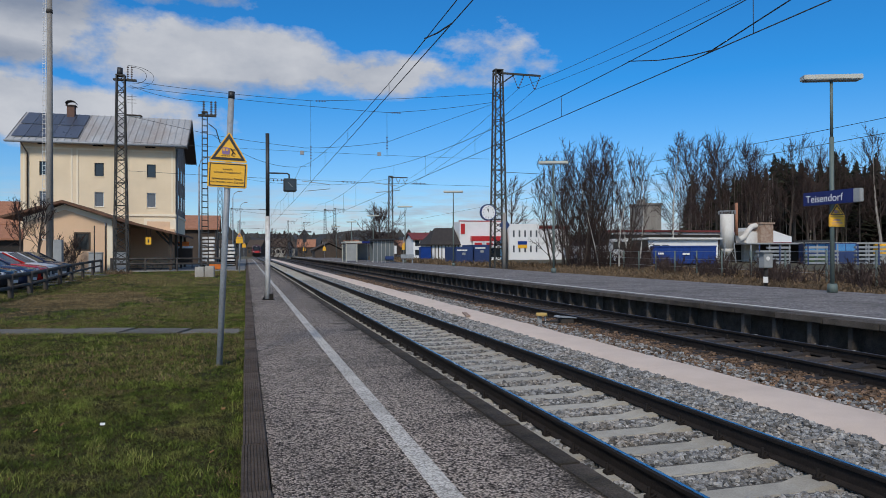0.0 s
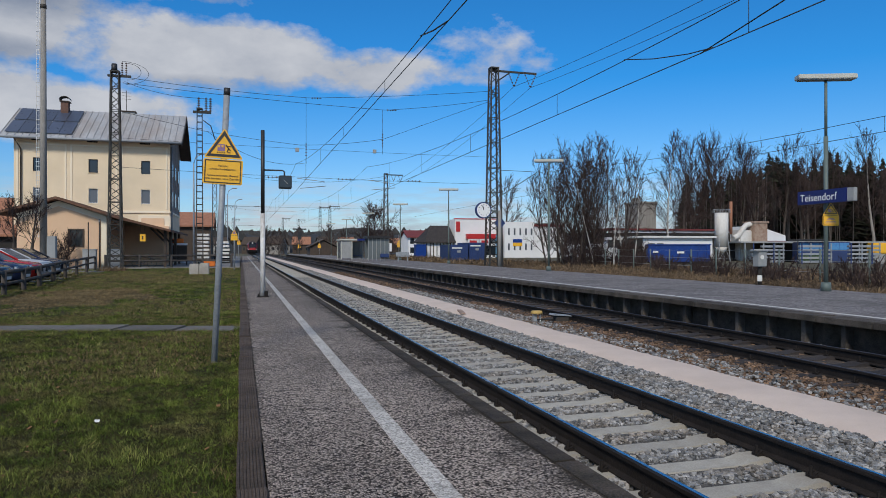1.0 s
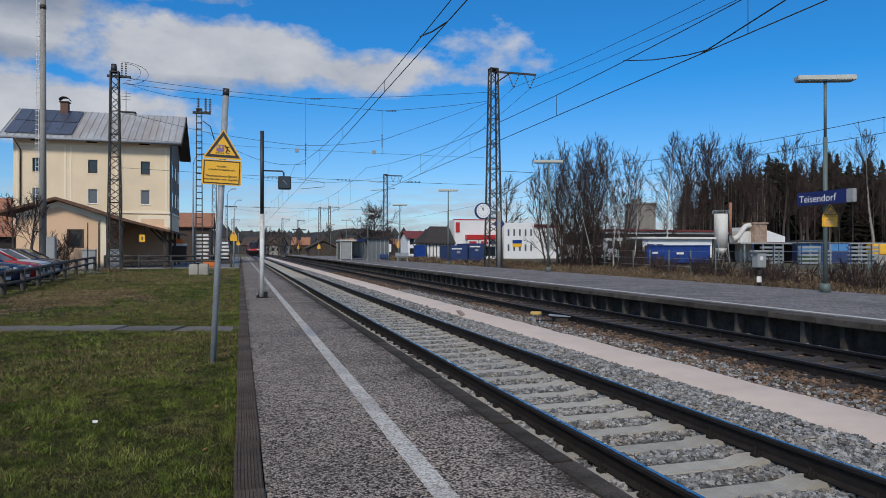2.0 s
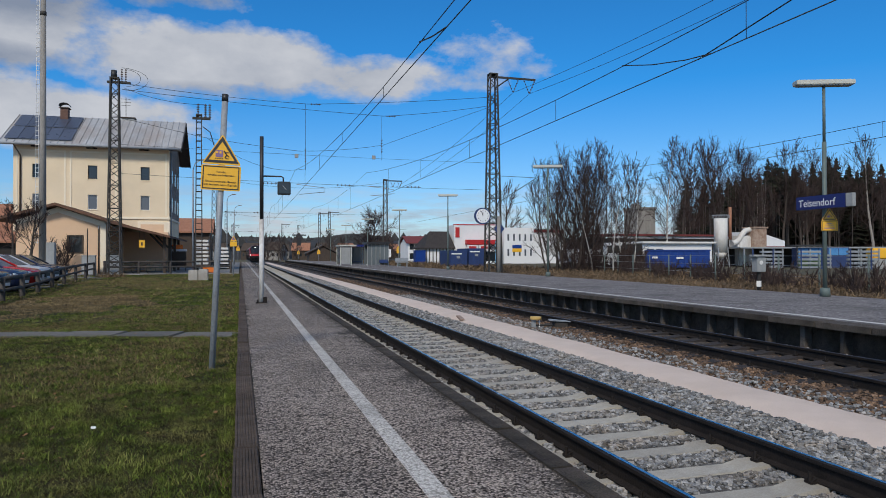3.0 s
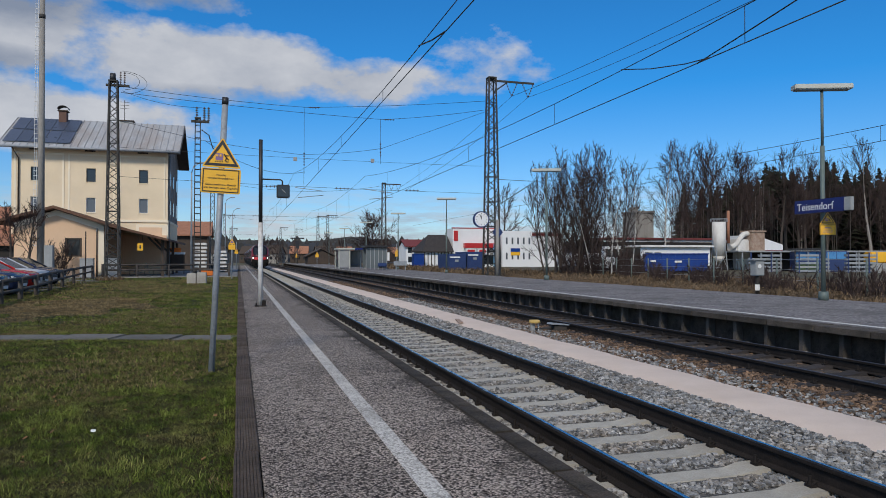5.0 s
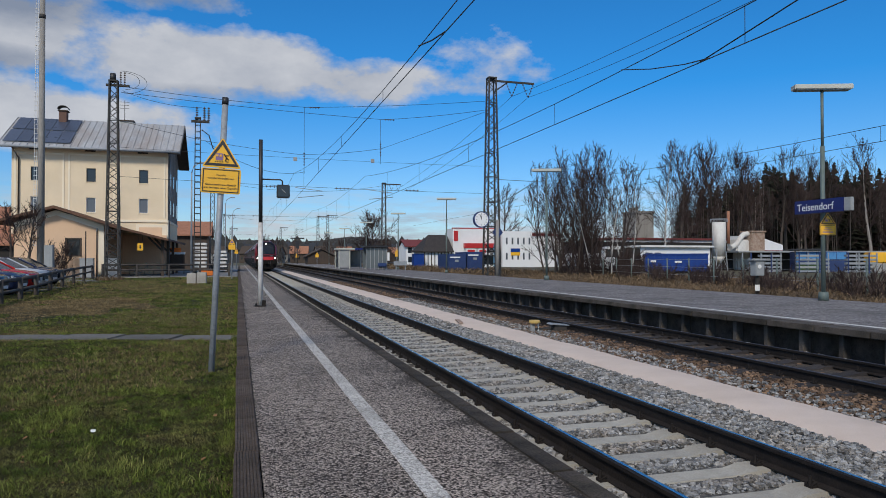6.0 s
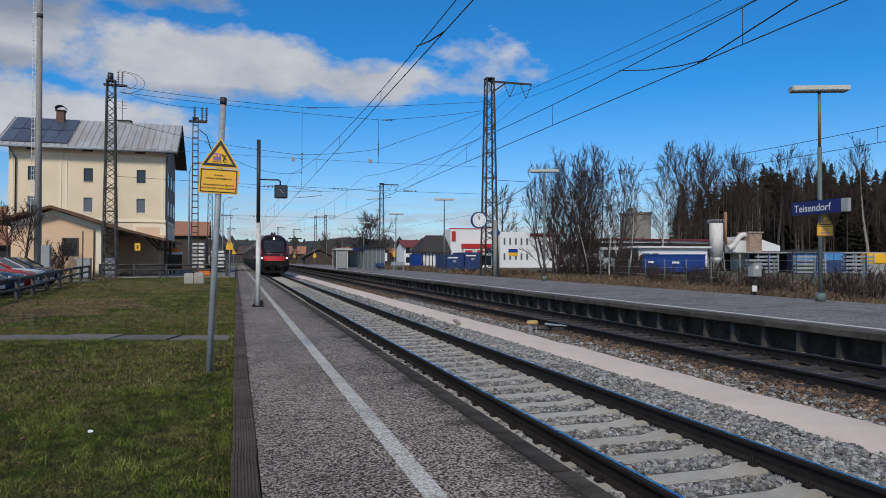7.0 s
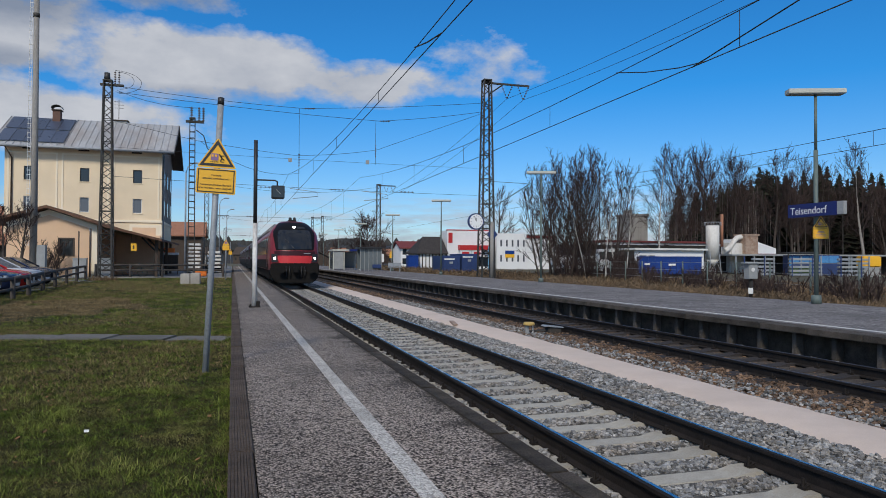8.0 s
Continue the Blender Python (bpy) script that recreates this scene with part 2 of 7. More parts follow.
M["straw"] = mat("dead_turf", (0.12, 0.085, 0.04), (0.27, 0.20, 0.105), 0.85, scale=0.8, fine=4, bump=0, island=0.6, spec=0.15)
M["dry"] = mat("dry_grass", (0.085, 0.052, 0.027), (0.23, 0.155, 0.085), 0.9, scale=0.7, fine=4, bump=0.3, dirt=(0.045, 0.03, 0.02), dirt_amt=0.8, island=0.6)
M["ground"] = mat("ground_earth", (0.06, 0.06, 0.03), (0.12, 0.105, 0.06), 0.95, scale=0.05, fine=1.5, bump=0.6)
M["meadow"] = mat("meadow", (0.04, 0.042, 0.018), (0.10, 0.078, 0.042), 0.95, scale=0.3, fine=2.5, bump=0.8)
M["cream"] = mat("cream_render", (0.74, 0.60, 0.41), (0.80, 0.66, 0.47), 0.9, scale=0.6, fine=25, bump=0.1, dirt=(0.58, 0.48, 0.35), dirt_amt=0.35)
M["cream_trim"] = mat("pale_cream_trim", (0.80, 0.69, 0.52), (0.84, 0.74, 0.58), 0.9, scale=1, fine=25, bump=0.1)
M["pink"] = mat("pinkish_render", (0.70, 0.47, 0.30), (0.76, 0.53, 0.35), 0.9, scale=0.7, fine=25, bump=0.1, dirt=(0.5, 0.36, 0.25), dirt_amt=0.3)
M["zinc"] = mat("zinc_roof", (0.33, 0.335, 0.34), (0.50, 0.50, 0.50), 0.55, 0.2, scale=1.1, fine=12, bump=0.1, dirt=(0.26, 0.17, 0.11), dirt_amt=0.5, stretch=(1, 0.35, 0.35))
M["solar"] = mat("solar_panel", (0.045, 0.058, 0.09), (0.07, 0.085, 0.125), 0.3, 0.0, scale=2, fine=10, bump=0, rand=0.15)
M["grey_boards"] = mat("grey_brown_boards", (0.16, 0.135, 0.115), (0.30, 0.26, 0.225), 0.9, scale=3, fine=30, bump=0.4, stretch=(1, 1, 0.12), rand=0.15)
M["slate"] = mat("dark_roofing", (0.030, 0.027, 0.027), (0.065, 0.057, 0.054), 0.85, scale=2, fine=14, bump=0.4, spec=0.2)
M["wood_dark"] = mat("dark_wood", (0.035, 0.025, 0.018), (0.08, 0.055, 0.04), 0.8, scale=3, fine=30, bump=0.4, stretch=(1, 1, 0.2))
M["fence_wood"] = mat("weathered_wood", (0.03, 0.026, 0.022), (0.095, 0.08, 0.07), 0.9, scale=3, fine=40, bump=0.5, stretch=(1, 1, 0.15))
M["brick"] = mat("chimney_brick", (0.10, 0.055, 0.04), (0.18, 0.10, 0.075), 0.9, scale=4, fine=25, bump=0.5)
M["tile"] = mat("roof_tile", (0.24, 0.105, 0.06), (0.40, 0.19, 0.115), 0.9, scale=2, fine=15, bump=0.5)
M["steel"] = mat("mast_steel", (0.022, 0.023, 0.022), (0.055, 0.054, 0.05), 0.75, 0.1, scale=3, fine=25, bump=0.2, dirt=(0.09, 0.055, 0.035), dirt_amt=0.4)
M["galv"] = mat("galvanised_steel", (0.22, 0.24, 0.26), (0.35, 0.375, 0.40), 0.6, 0.15, scale=7, fine=40, bump=0.15, dirt=(0.16, 0.165, 0.17), dirt_amt=0.5)
M["greenpost"] = mat("grey_green_paint", (0.075, 0.105, 0.10), (0.13, 0.165, 0.15), 0.6, scale=4, fine=30, bump=0.1)
M["block"] = mat("pale_stained_concrete", (0.34, 0.315, 0.275), (0.50, 0.47, 0.42), 0.9, scale=2, fine=30, bump=0.4, dirt=(0.17, 0.145, 0.12), dirt_amt=0.6)
M["pole_conc"] = mat("spun_concrete", (0.20, 0.19, 0.175), (0.34, 0.32, 0.295), 0.9, scale=1.5, fine=20, bump=0.2, dirt=(0.12, 0.105, 0.09), dirt_amt=0.6, stretch=(1, 1, 0.25))
M["white"] = mat("white_paint", (0.66, 0.65, 0.62), (0.78, 0.77, 0.75), 0.7, scale=2, fine=25, bump=0.15, dirt=(0.40, 0.36, 0.31), dirt_amt=0.5)
M["chipped"] = mat("chipped_white_paint", (0.58, 0.56, 0.53), (0.74, 0.725, 0.70), 0.75, scale=5, fine=40, bump=0.5, dirt=(0.10, 0.07, 0.055), dirt_amt=0.85, stretch=(1, 1, 0.55))
M["white_wall"] = mat("white_render", (0.72, 0.72, 0.72), (0.8, 0.8, 0.8), 0.9, scale=0.4, fine=12, bump=0.1, dirt=(0.55, 0.54, 0.52), dirt_amt=0.4)
M["black"] = mat("black_paint", (0.012, 0.012, 0.014), (0.03, 0.03, 0.032), 0.5, scale=4, fine=30, bump=0.05)
M["train_black"] = mat("train_black_paint", (0.007, 0.007, 0.009), (0.012, 0.012, 0.014), 0.45, scale=2, fine=30, bump=0.02, spec=0.06)
# ruby of the front stripe; on coaches and doors, wine red darkened as shade
M["darkred"] = mat("ruby_and_shaded_wine_red", (0.032, 0.005, 0.008), (0.052, 0.007, 0.011), 0.4, scale=2, fine=20, bump=0.02, dirt=(0.03, 0.012, 0.012), dirt_amt=0.4, spec=0.3)
# near-black of dark parts; on the wood floor it stands for shade
M["dark"] = mat("near_black_and_shade", (0.015, 0.014, 0.013), (0.03, 0.027, 0.025), 0.9, scale=2, fine=10, bump=0.1)
M["dullyellow"] = mat("faded_yellow", (0.42, 0.28, 0.08), (0.55, 0.37, 0.12), 0.8, scale=8, fine=40, bump=0.2)
M["leaf"] = mat("dead_leaf", (0.10, 0.05, 0.02), (0.25, 0.13, 0.055), 0.9, scale=3, fine=20, bump=0.2, island=0.5)
M["yellow"] = mat("yellow_sheet", (0.80, 0.42, 0.02), (0.86, 0.47, 0.03), 0.5, scale=3, fine=30, bump=0.02, dirt=(0.62, 0.33, 0.03), dirt_amt=0.3)
M["purple"] = mat("violet_print", (0.20, 0.12, 0.24), None, 0.6, bump=0)
M["blue"] = mat("blue_paint", (0.004, 0.032, 0.19), (0.008, 0.048, 0.25), 0.5, scale=1.2, fine=15, bump=0.08, dirt=(0.015, 0.035, 0.14), dirt_amt=0.4, spec=0.3)
M["skyblue"] = mat("sky_blue_paint", (0.03, 0.16, 0.40), (0.08, 0.27, 0.52), 0.6, scale=1.5, fine=8, bump=0.05)
M["meadowgreen"] = mat("dark_green_paint", (0.01, 0.03, 0.02), (0.05, 0.10, 0.02), 0.6, scale=1.6, fine=6, bump=0.05)
M["navy"] = mat("navy_sign", (0.006, 0.014, 0.11), (0.008, 0.018, 0.135), 0.4, scale=2, fine=20, bump=0.0)
M["darkblue"] = mat("dark_blue_paint", (0.012, 0.03, 0.11), (0.02, 0.05, 0.16), 0.6, scale=1.5, fine=15, bump=0.1)
M["red"] = mat("red_paint", (0.42, 0.02, 0.02), (0.5, 0.03, 0.03), 0.4, scale=2, fine=20, bump=0.02)
M["winered"] = mat("wine_red_paint", (0.17, 0.010, 0.015), (0.23, 0.016, 0.021), 0.35, scale=2, fine=20, bump=0.02, dirt=(0.09, 0.03, 0.03), dirt_amt=0.4)
M["trainred"] = mat("bright_red_paint", (0.50, 0.02, 0.022), (0.58, 0.03, 0.03), 0.35, scale=2, fine=20, bump=0.02)
M["undercar"] = mat("underframe_black", (0.006, 0.006, 0.006), (0.016, 0.014, 0.013), 0.8, scale=3, fine=25, bump=0.3, spec=0.15)
# grey of the ribbed roof and of the painted sky sheen beside it
M["trainroof"] = mat("roof_and_sky_sheen_grey", (0.18, 0.18, 0.19), (0.27, 0.27, 0.28), 0.6, scale=2, fine=20, bump=0.1)
M["lamp_on"] = mat("headlight_glow", (0.9, 0.9, 0.85), None, 0.3, bump=0, emit=((1.0, 0.96, 0.88), 7.0))
M["glass"] = glass("dark_glass")
M["carglass"] = mat("car_glass", (0.012, 0.015, 0.019), (0.017, 0.02, 0.026), 0.08, bump=0, spec=0.5)
M["pane"] = glass("window_pane", (0.10, 0.11, 0.13), 0.12)
M["shelterglass"] = glass("shelter_glass", (0.12, 0.14, 0.15), 0.15)
M["lampwhite"] = mat("lamp_housing", (0.44, 0.44, 0.39), (0.54, 0.54, 0.48), 0.5, scale=2, fine=20, bump=0.02)
M["orange"] = mat("orange_paint", (0.75, 0.18, 0.02), None, 0.6, bump=0)
M["rust"] = mat("rusted_steel", (0.20, 0.10, 0.055), (0.42, 0.33, 0.26), 0.8, scale=2.5, fine=20, bump=0.2)
M["silver"] = mat("car_silver", (0.46, 0.48, 0.50), (0.54, 0.56, 0.58), 0.35, 0.0, scale=2, fine=20, bump=0, spec=0.2)
M["carblack"] = mat("car_black", (0.012, 0.014, 0.02), (0.022, 0.025, 0.035), 0.18, scale=2, fine=20, bump=0, spec=0.35)
M["carblue"] = mat("car_blue", (0.02, 0.03, 0.07), (0.03, 0.045, 0.1), 0.2, scale=2, fine=20, bump=0, spec=0.35)
M["carred"] = mat("car_red", (0.42, 0.018, 0.016), (0.48, 0.022, 0.02), 0.2, scale=2, fine=20, bump=0, spec=0.35)
M["tyre"] = mat("tyre_rubber", (0.012, 0.012, 0.012), (0.03, 0.03, 0.03), 0.85, bump=0.2)
M["maroon"] = mat("maroon_sheet", (0.12, 0.022, 0.022), (0.19, 0.04, 0.036), 0.7, scale=1, fine=12, bump=0.2)
M["annex_tile"] = mat("weathered_roof_tile", (0.085, 0.048, 0.034), (0.19, 0.105, 0.07), 0.9, scale=2, fine=14, bump=0.6, spec=0.2)
M["screen"] = mat("windscreen_glass", (0.014, 0.016, 0.019), (0.02, 0.022, 0.026), 0.08, bump=0, spec=0.5)
M["bark"] = mat("bark_grey_brown", (0.03, 0.024, 0.02), (0.085, 0.066, 0.055), 0.9, scale=4, fine=25, bump=0.4)
M["twig"] = mat("twig_brown", (0.030, 0.021, 0.020), (0.075, 0.053, 0.047), 0.9, scale=1, fine=5, bump=0, island=0.35, spec=0.15)
M["birch"] = mat("birch_bark", (0.34, 0.32, 0.29), (0.6, 0.57, 0.53), 0.8, scale=5, fine=12, bump=0.2, dirt=(0.06, 0.05, 0.045), dirt_amt=0.7)
M["wood_trunk"] = mat("brown_grey_bark", (0.045, 0.037, 0.032), (0.12, 0.102, 0.09), 0.9, scale=4, fine=20, bump=0.3, island=0.55)
M["birch_grey"] = mat("pale_grey_bark", (0.16, 0.14, 0.12), (0.32, 0.29, 0.26), 0.9, scale=4, fine=20, bump=0.3)
M["spruce"] = mat("spruce_needles", (0.010, 0.0125, 0.009), (0.036, 0.037, 0.024), 0.85, scale=1, fine=8, bump=0.3, island=0.5, spec=0.1)
M["hillwood"] = mat("far_woods", (0.022, 0.024, 0.024), (0.05, 0.046, 0.042), 0.95, scale=0.02, fine=0.3, bump=0.5, island=0.3)
M["road"] = mat("road_asphalt", (0.13, 0.13, 0.13), (0.2, 0.2, 0.2), 0.9, scale=0.8, fine=20, bump=0.3)
M["slab"] = mat("paving_slab", (0.08, 0.075, 0.066), (0.165, 0.152, 0.135), 0.9, scale=3, fine=30, bump=0.4, dirt=(0.055, 0.055, 0.03), dirt_amt=0.6, rand=0.25)
M["grey"] = mat("grey_plastic", (0.24, 0.25, 0.25), (0.34, 0.35, 0.35), 0.6, scale=2, fine=20, bump=0.05)
M["clockface"] = mat("clock_face", (0.74, 0.74, 0.74), (0.8, 0.8, 0.8), 0.4, bump=0)
M["wire"] = mat("copper_wire", (0.02, 0.024, 0.026), (0.04, 0.045, 0.048), 0.6, 0.3, bump=0)
M["insul"] = mat("porcelain", (0.05, 0.03, 0.025), (0.1, 0.06, 0.05), 0.3, bump=0)


# ---- mesh helpers ----
def box(bm, x0, x1, y0, y1, z0, z1):
    v = [bm.verts.new((x, y, z)) for z in (z0, z1) for x, y in ((x0, y0), (x1, y0), (x1, y1), (x0, y1))]
    for f in ((3, 2, 1, 0), (4, 5, 6, 7), (0, 1, 5, 4), (1, 2, 6, 5), (2, 3, 7, 6), (3, 0, 4, 7)):
        bm.faces.new([v[i] for i in f])
    return bm


def rod(bm, a, b, r0, r1=None, n=8, cap=True):
    a, b = Vector(a), Vector(b)
    r1 = r0 if r1 is None else r1
    q = (b - a).to_track_quat("Z", "Y").to_matrix()
    rings = []
    for c, r in ((a, r0), (b, r1)):
        rings.append([bm.verts.new(c + q @ Vector((r * math.cos(2 * math.pi * i / n), r * math.sin(2 * math.pi * i / n), 0))) for i in range(n)])
    for i in range(n):
        f = bm.faces.new((rings[0][i], rings[0][(i + 1) % n], rings[1][(i + 1) % n], rings[1][i]))
        f.smooth = n > 6
    if cap:
        bm.faces.new(rings[0][::-1])
        bm.faces.new(rings[1])
    return bm


def pipe(bm, pts, r, n=6):
    """One continuous tube through the points."""
    pts = [Vector(p) for p in pts]
    pts = [p for k, p in enumerate(pts) if k == 0 or (p - pts[k - 1]).length > 1e-5]
    rings = []
    for k, p in enumerate(pts):
        d = (pts[min(k + 1, len(pts) - 1)] - pts[max(k - 1, 0)]).normalized()
        u = d.cross(Vector((0.21, 0.13, 0.97)) if abs(d.z) < 0.9 else Vector((1, 0, 0))).normalized()
        w = d.cross(u)
        rings.append([bm.verts.new(p + u * (r * math.cos(2 * math.pi * i / n)) + w * (r * math.sin(2 * math.pi * i / n))) for i in range(n)])
    for a, b in zip(rings, rings[1:]):
        for i in range(n):
            f = bm.faces.new((a[i], a[(i + 1) % n], b[(i + 1) % n], b[i]))
            f.smooth = True
    bm.faces.new(rings[0][::-1])
    bm.faces.new(rings[-1])
    return bm


def sweep(bm, profile, p0, p1):
    """A profile of (x, z) points drawn along y from p0 to p1."""
    r = [[bm.verts.new((x, y, z)) for x, z in profile] for y in (p0, p1)]
    n = len(profile)
    for i in range(n):
        bm.faces.new((r[0][i], r[0][(i + 1) % n], r[1][(i + 1) % n], r[1][i]))
    bm.faces.new(r[0][::-1])
    bm.faces.new(r[1])
    return bm


def sweepx(bm, profile, x0, x1):
    """A profile of (y, z) points drawn along x."""
    r = [[bm.verts.new((x, y, z)) for y, z in profile] for x in (x0, x1)]
    n = len(profile)
    for i in range(n):
        bm.faces.new((r[0][i], r[0][(i + 1) % n], r[1][(i + 1) % n], r[1][i]))
    bm.faces.new(r[0][::-1])
    bm.faces.new(r[1])
    return bm


def mesh_of(name, bm, material, bevel=0.0):
    if bevel:
        bmesh.ops.bevel(bm, geom=list(bm.edges), offset=bevel, segments=2, affect="EDGES", clamp_overlap=True)
    bmesh.ops.recalc_face_normals(bm, faces=bm.faces)
    me = bpy.data.meshes.new(name)
    bm.to_mesh(me)
    bm.free()
    me.materials.append(material)
    return me


def part(name, bm, material, parent=None, label="", bevel=0.0):
    ob = new(name, mesh_of(name, bm, material, bevel))
    ob.parent = parent
    return tagged(ob, label)


def thing(name, label, category, m=None, group="", kind=""):
    ob = new(name)
    ob.empty_display_size = 0.2
    if m is not None:
        ob.matrix_world = m
    return tagged(ob, label, category, group, kind)


def B():
    return bmesh.new()


def many(name, verts, faces, material, parent=None, label="", category="", kind=""):
    me = bpy.data.meshes.new(name)
    me.from_pydata(verts, [], faces)
    me.materials.append(material)
    ob = new(name, me)
    ob.parent = parent
    return tagged(ob, label, category, "", kind)


def arr_mesh(name, v, f, material, parent=None, label="", category="", kind=""):
    return many(name, np.asarray(v).tolist(), np.asarray(f).tolist(), material, parent, label, category, kind)


rng = np.random.default_rng(7)
RAIL = -0.27      # rail head level; platform one is at 0
T1, T2 = 3.66, 8.67
P2 = 0.10

# ---- large structure ----
ground = part("ground", box(B(), -1500, 1500, -60, 2600, -1.2, -0.62), M["ground"])
tagged(ground, "brown green open ground under the station", "ground", "", "structure")
bm = B()
box(bm, 2.12, 6.0, -45, 300, -0.62, -0.485)
track_bed = tagged(part("track_bed", bm, M["bed"]), "grey crushed stone bed under the railway track", "ballast", "", "structure")
bm = sweep(B(), [(6.0, -0.62), (10.6, -0.62), (10.6, -0.47), (7.0, -0.47), (6.0, -0.485)], -45, 300)
tagged(part("track_bed_far", bm, M["bed_rust"]), "rust-stained stone bed under the far track", "ballast", "", "structure")

platform = thing("platform_1", "rough grey asphalt platform beside the railway track", "platform", None, "", "structure")
part("surface", box(B(), 0.14, 1.89, -40, 140, -0.6, 0.0), M["asphalt"], platform, "coarse chip-sealed asphalt")
bm = B()
box(bm, 1.02, 1.155, -40, 140, -0.02, 0.004)
part("safety_line", bm, M["line"], platform, "worn white painted line")

for y, x0, x1, w in ((20.15, 0.16, 1.88, 0.022), (13.1, 1.30, 1.88, 0.018), (8.15, 0.16, 1.3, 0.010), (8.05, 1.35, 1.88, 0.012), (33.0, 0.16, 1.88, 0.02), (5.9, 0.5, 1.5, 0.006), (46.0, 0.16, 1.88, 0.02)):
    bm = B()
    prev = None
    for k in range(25):
        x = x0 + (x1 - x0) * k / 24
        yy = y + 0.05 * noise.noise((x * 2.5, y, 0)) + 0.02 * noise.noise((x * 11, y, 5))
        ww = w * (0.6 + 0.8 * abs(noise.noise((x * 6, y, 9))))
        cur = [bm.verts.new((x, yy - ww, 0.003)), bm.verts.new((x, yy + ww, 0.003))]
        if prev:
            bm.faces.new((prev[0], cur[0], cur[1], prev[1]))
        prev = cur
    part("asphalt_joint", bm, M["edge"], platform, "dark cracked joint in the asphalt")

platform_far = thing("platform_2", "dark grey asphalt island platform with concrete edge", "platform", None, "", "structure")
part("surface", box(B(), 10.75, 17.35, -40, 175, -0.6, P2), M["asphalt_far"], platform_far)
part("safety_line", box(B(), 11.05, 11.19, -40, 170, P2 - 0.02, P2 + 0.004), M["line_far"], platform_far)
part("back_wall", box(B(), 10.62, 10.72, -40, 175, -0.6, P2 - 0.116), M["edge"], platform_far)


# ---- track ----
def rail_profile(x):
    h = [(-0.062, -0.172), (0.062, -0.172), (0.062, -0.160), (0.010, -0.142), (0.009, -0.045), (0.035, -0.034), (0.036, -0.004), (-0.036, -0.004), (-0.035, -0.034), (-0.009, -0.045), (-0.010, -0.142), (-0.062, -0.160)]
    return [(x + a, RAIL + b) for a, b in h]


def sleeper_mesh(material):
    """Pre-stressed sleeper: high at the rail seats, waisted and lower in the middle."""
    st = [(-1.30, 0.145, 0.16), (-0.98, 0.155, 0.20), (-0.56, 0.155, 0.20), (-0.40, 0.14, 0.17), (0.40, 0.14, 0.17), (0.56, 0.155, 0.20), (0.98, 0.155, 0.20), (1.30, 0.145, 0.16)]
    bm = B()
    rings = []
    for x, w, h in st:
        rings.append([bm.verts.new(p) for p in ((x, -w, 0), (x, w, 0), (x, w - 0.03, h), (x, -w + 0.03, h))])
    for a, b in zip(rings, rings[1:]):
        for i in range(4):
            bm.faces.new((a[i], a[(i + 1) % 4], b[(i + 1) % 4], b[i]))
    bm.faces.new(rings[0][::-1])
    bm.faces.new(rings[-1])
    return mesh_of("sleeper", bm, material)


def clip_mesh():
    bm = B()
    for s in (-1, 1):
        box(bm, s * 0.100 - 0.03, s * 0.100 + 0.03, -0.035, 0.035, 0, 0.022)
        rod(bm, (s * 0.112, 0, 0.02), (s * 0.108, 0, 0.09), 0.014, 0.013, 6)
        for e in (-0.045, 0.045):
            rod(bm, (s * 0.125, e * 0.7, 0.018), (s * 0.06, e * 0.4, 0.04), 0.009, None, 5)
    return mesh_of("rail_clip", bm, M["rail"])


def make_track(name, cx, material, start, count, gap, top, head):
    tr = thing(name, "railway track with steel rails on sleepers", "railway track", None, "", "structure")
    for s in (-0.753, 0.753):
        r = part("rail", sweep(B(), rail_profile(cx + s), -40, 300), M["rail"], tr, "dark rusty steel rail")
        part("running_surface", box(B(), cx + s - 0.004, cx + s + 0.028, -40, 300, RAIL - 0.005, RAIL), M[head], r, "polished rail head")
    me, clip = sleeper_mesh(material), clip_mesh()
    for i in range(count):
        o = new("sleeper", me)
        o.parent = tr
        o.location = (cx, start + i * gap, top - 0.20)
        if 60 <= i < 112:
            for s in (-0.753, 0.753):
                c = new("rail_clip", clip)
                c.parent = o
                c.location = (s, 0, 0.20)
    return tr


make_track("track_1", T1, M["sleeper"], -37.0, 290, 0.6, RAIL - 0.172, "railtop")
make_track("track_2", T2, M["sleeper_dark"], -38.9, 260, 0.65, RAIL - 0.150, "railtop_dull")


def edge_pieces(parent, name, x0, x1, z0, z1, y0, count, length, material, bev=0.012):
    a = mesh_of(name, box(B(), x0, x1, 0, length - 0.012, z0, z1), material, bev)
    for i in range(count):
        o = new(name, a)
        o.parent = parent
        o.location = (rng.uniform(-0.004, 0.004), y0 + i * length, rng.uniform(-0.005, 0.005))


edge_pieces(platform, "edge_stone", 1.89, 2.065, -0.30, 0.012, -40, 180, 1.0, M["edge"])
prof = [(-0.03, -0.30), (-0.03, 0.014)]
for k in range(8):
    prof += [(-0.025 + k * 0.02, 0.022), (-0.013 + k * 0.02, 0.022), (-0.010 + k * 0.02, 0.016)]
prof += [(0.135, 0.012), (0.135, -0.30)]
kerb_me = mesh_of("kerb_stone", sweep(B(), prof, 0, 0.985), M["kerb"])
for i in range(180):
    o = new("kerb_stone", kerb_me)
    o.parent = platform
    o.location, o.rotation_euler = (rng.uniform(-0.006, 0.004), -40 + i, rng.uniform(-0.008, 0.004)), (rng.uniform(-0.006, 0.006), 0, rng.uniform(-0.005, 0.005))
edge_pieces(platform_far, "coping_slab", 10.28, 10.80, P2 - 0.115, P2 + 0.004, -40, 176, 1.2, M["pier"])
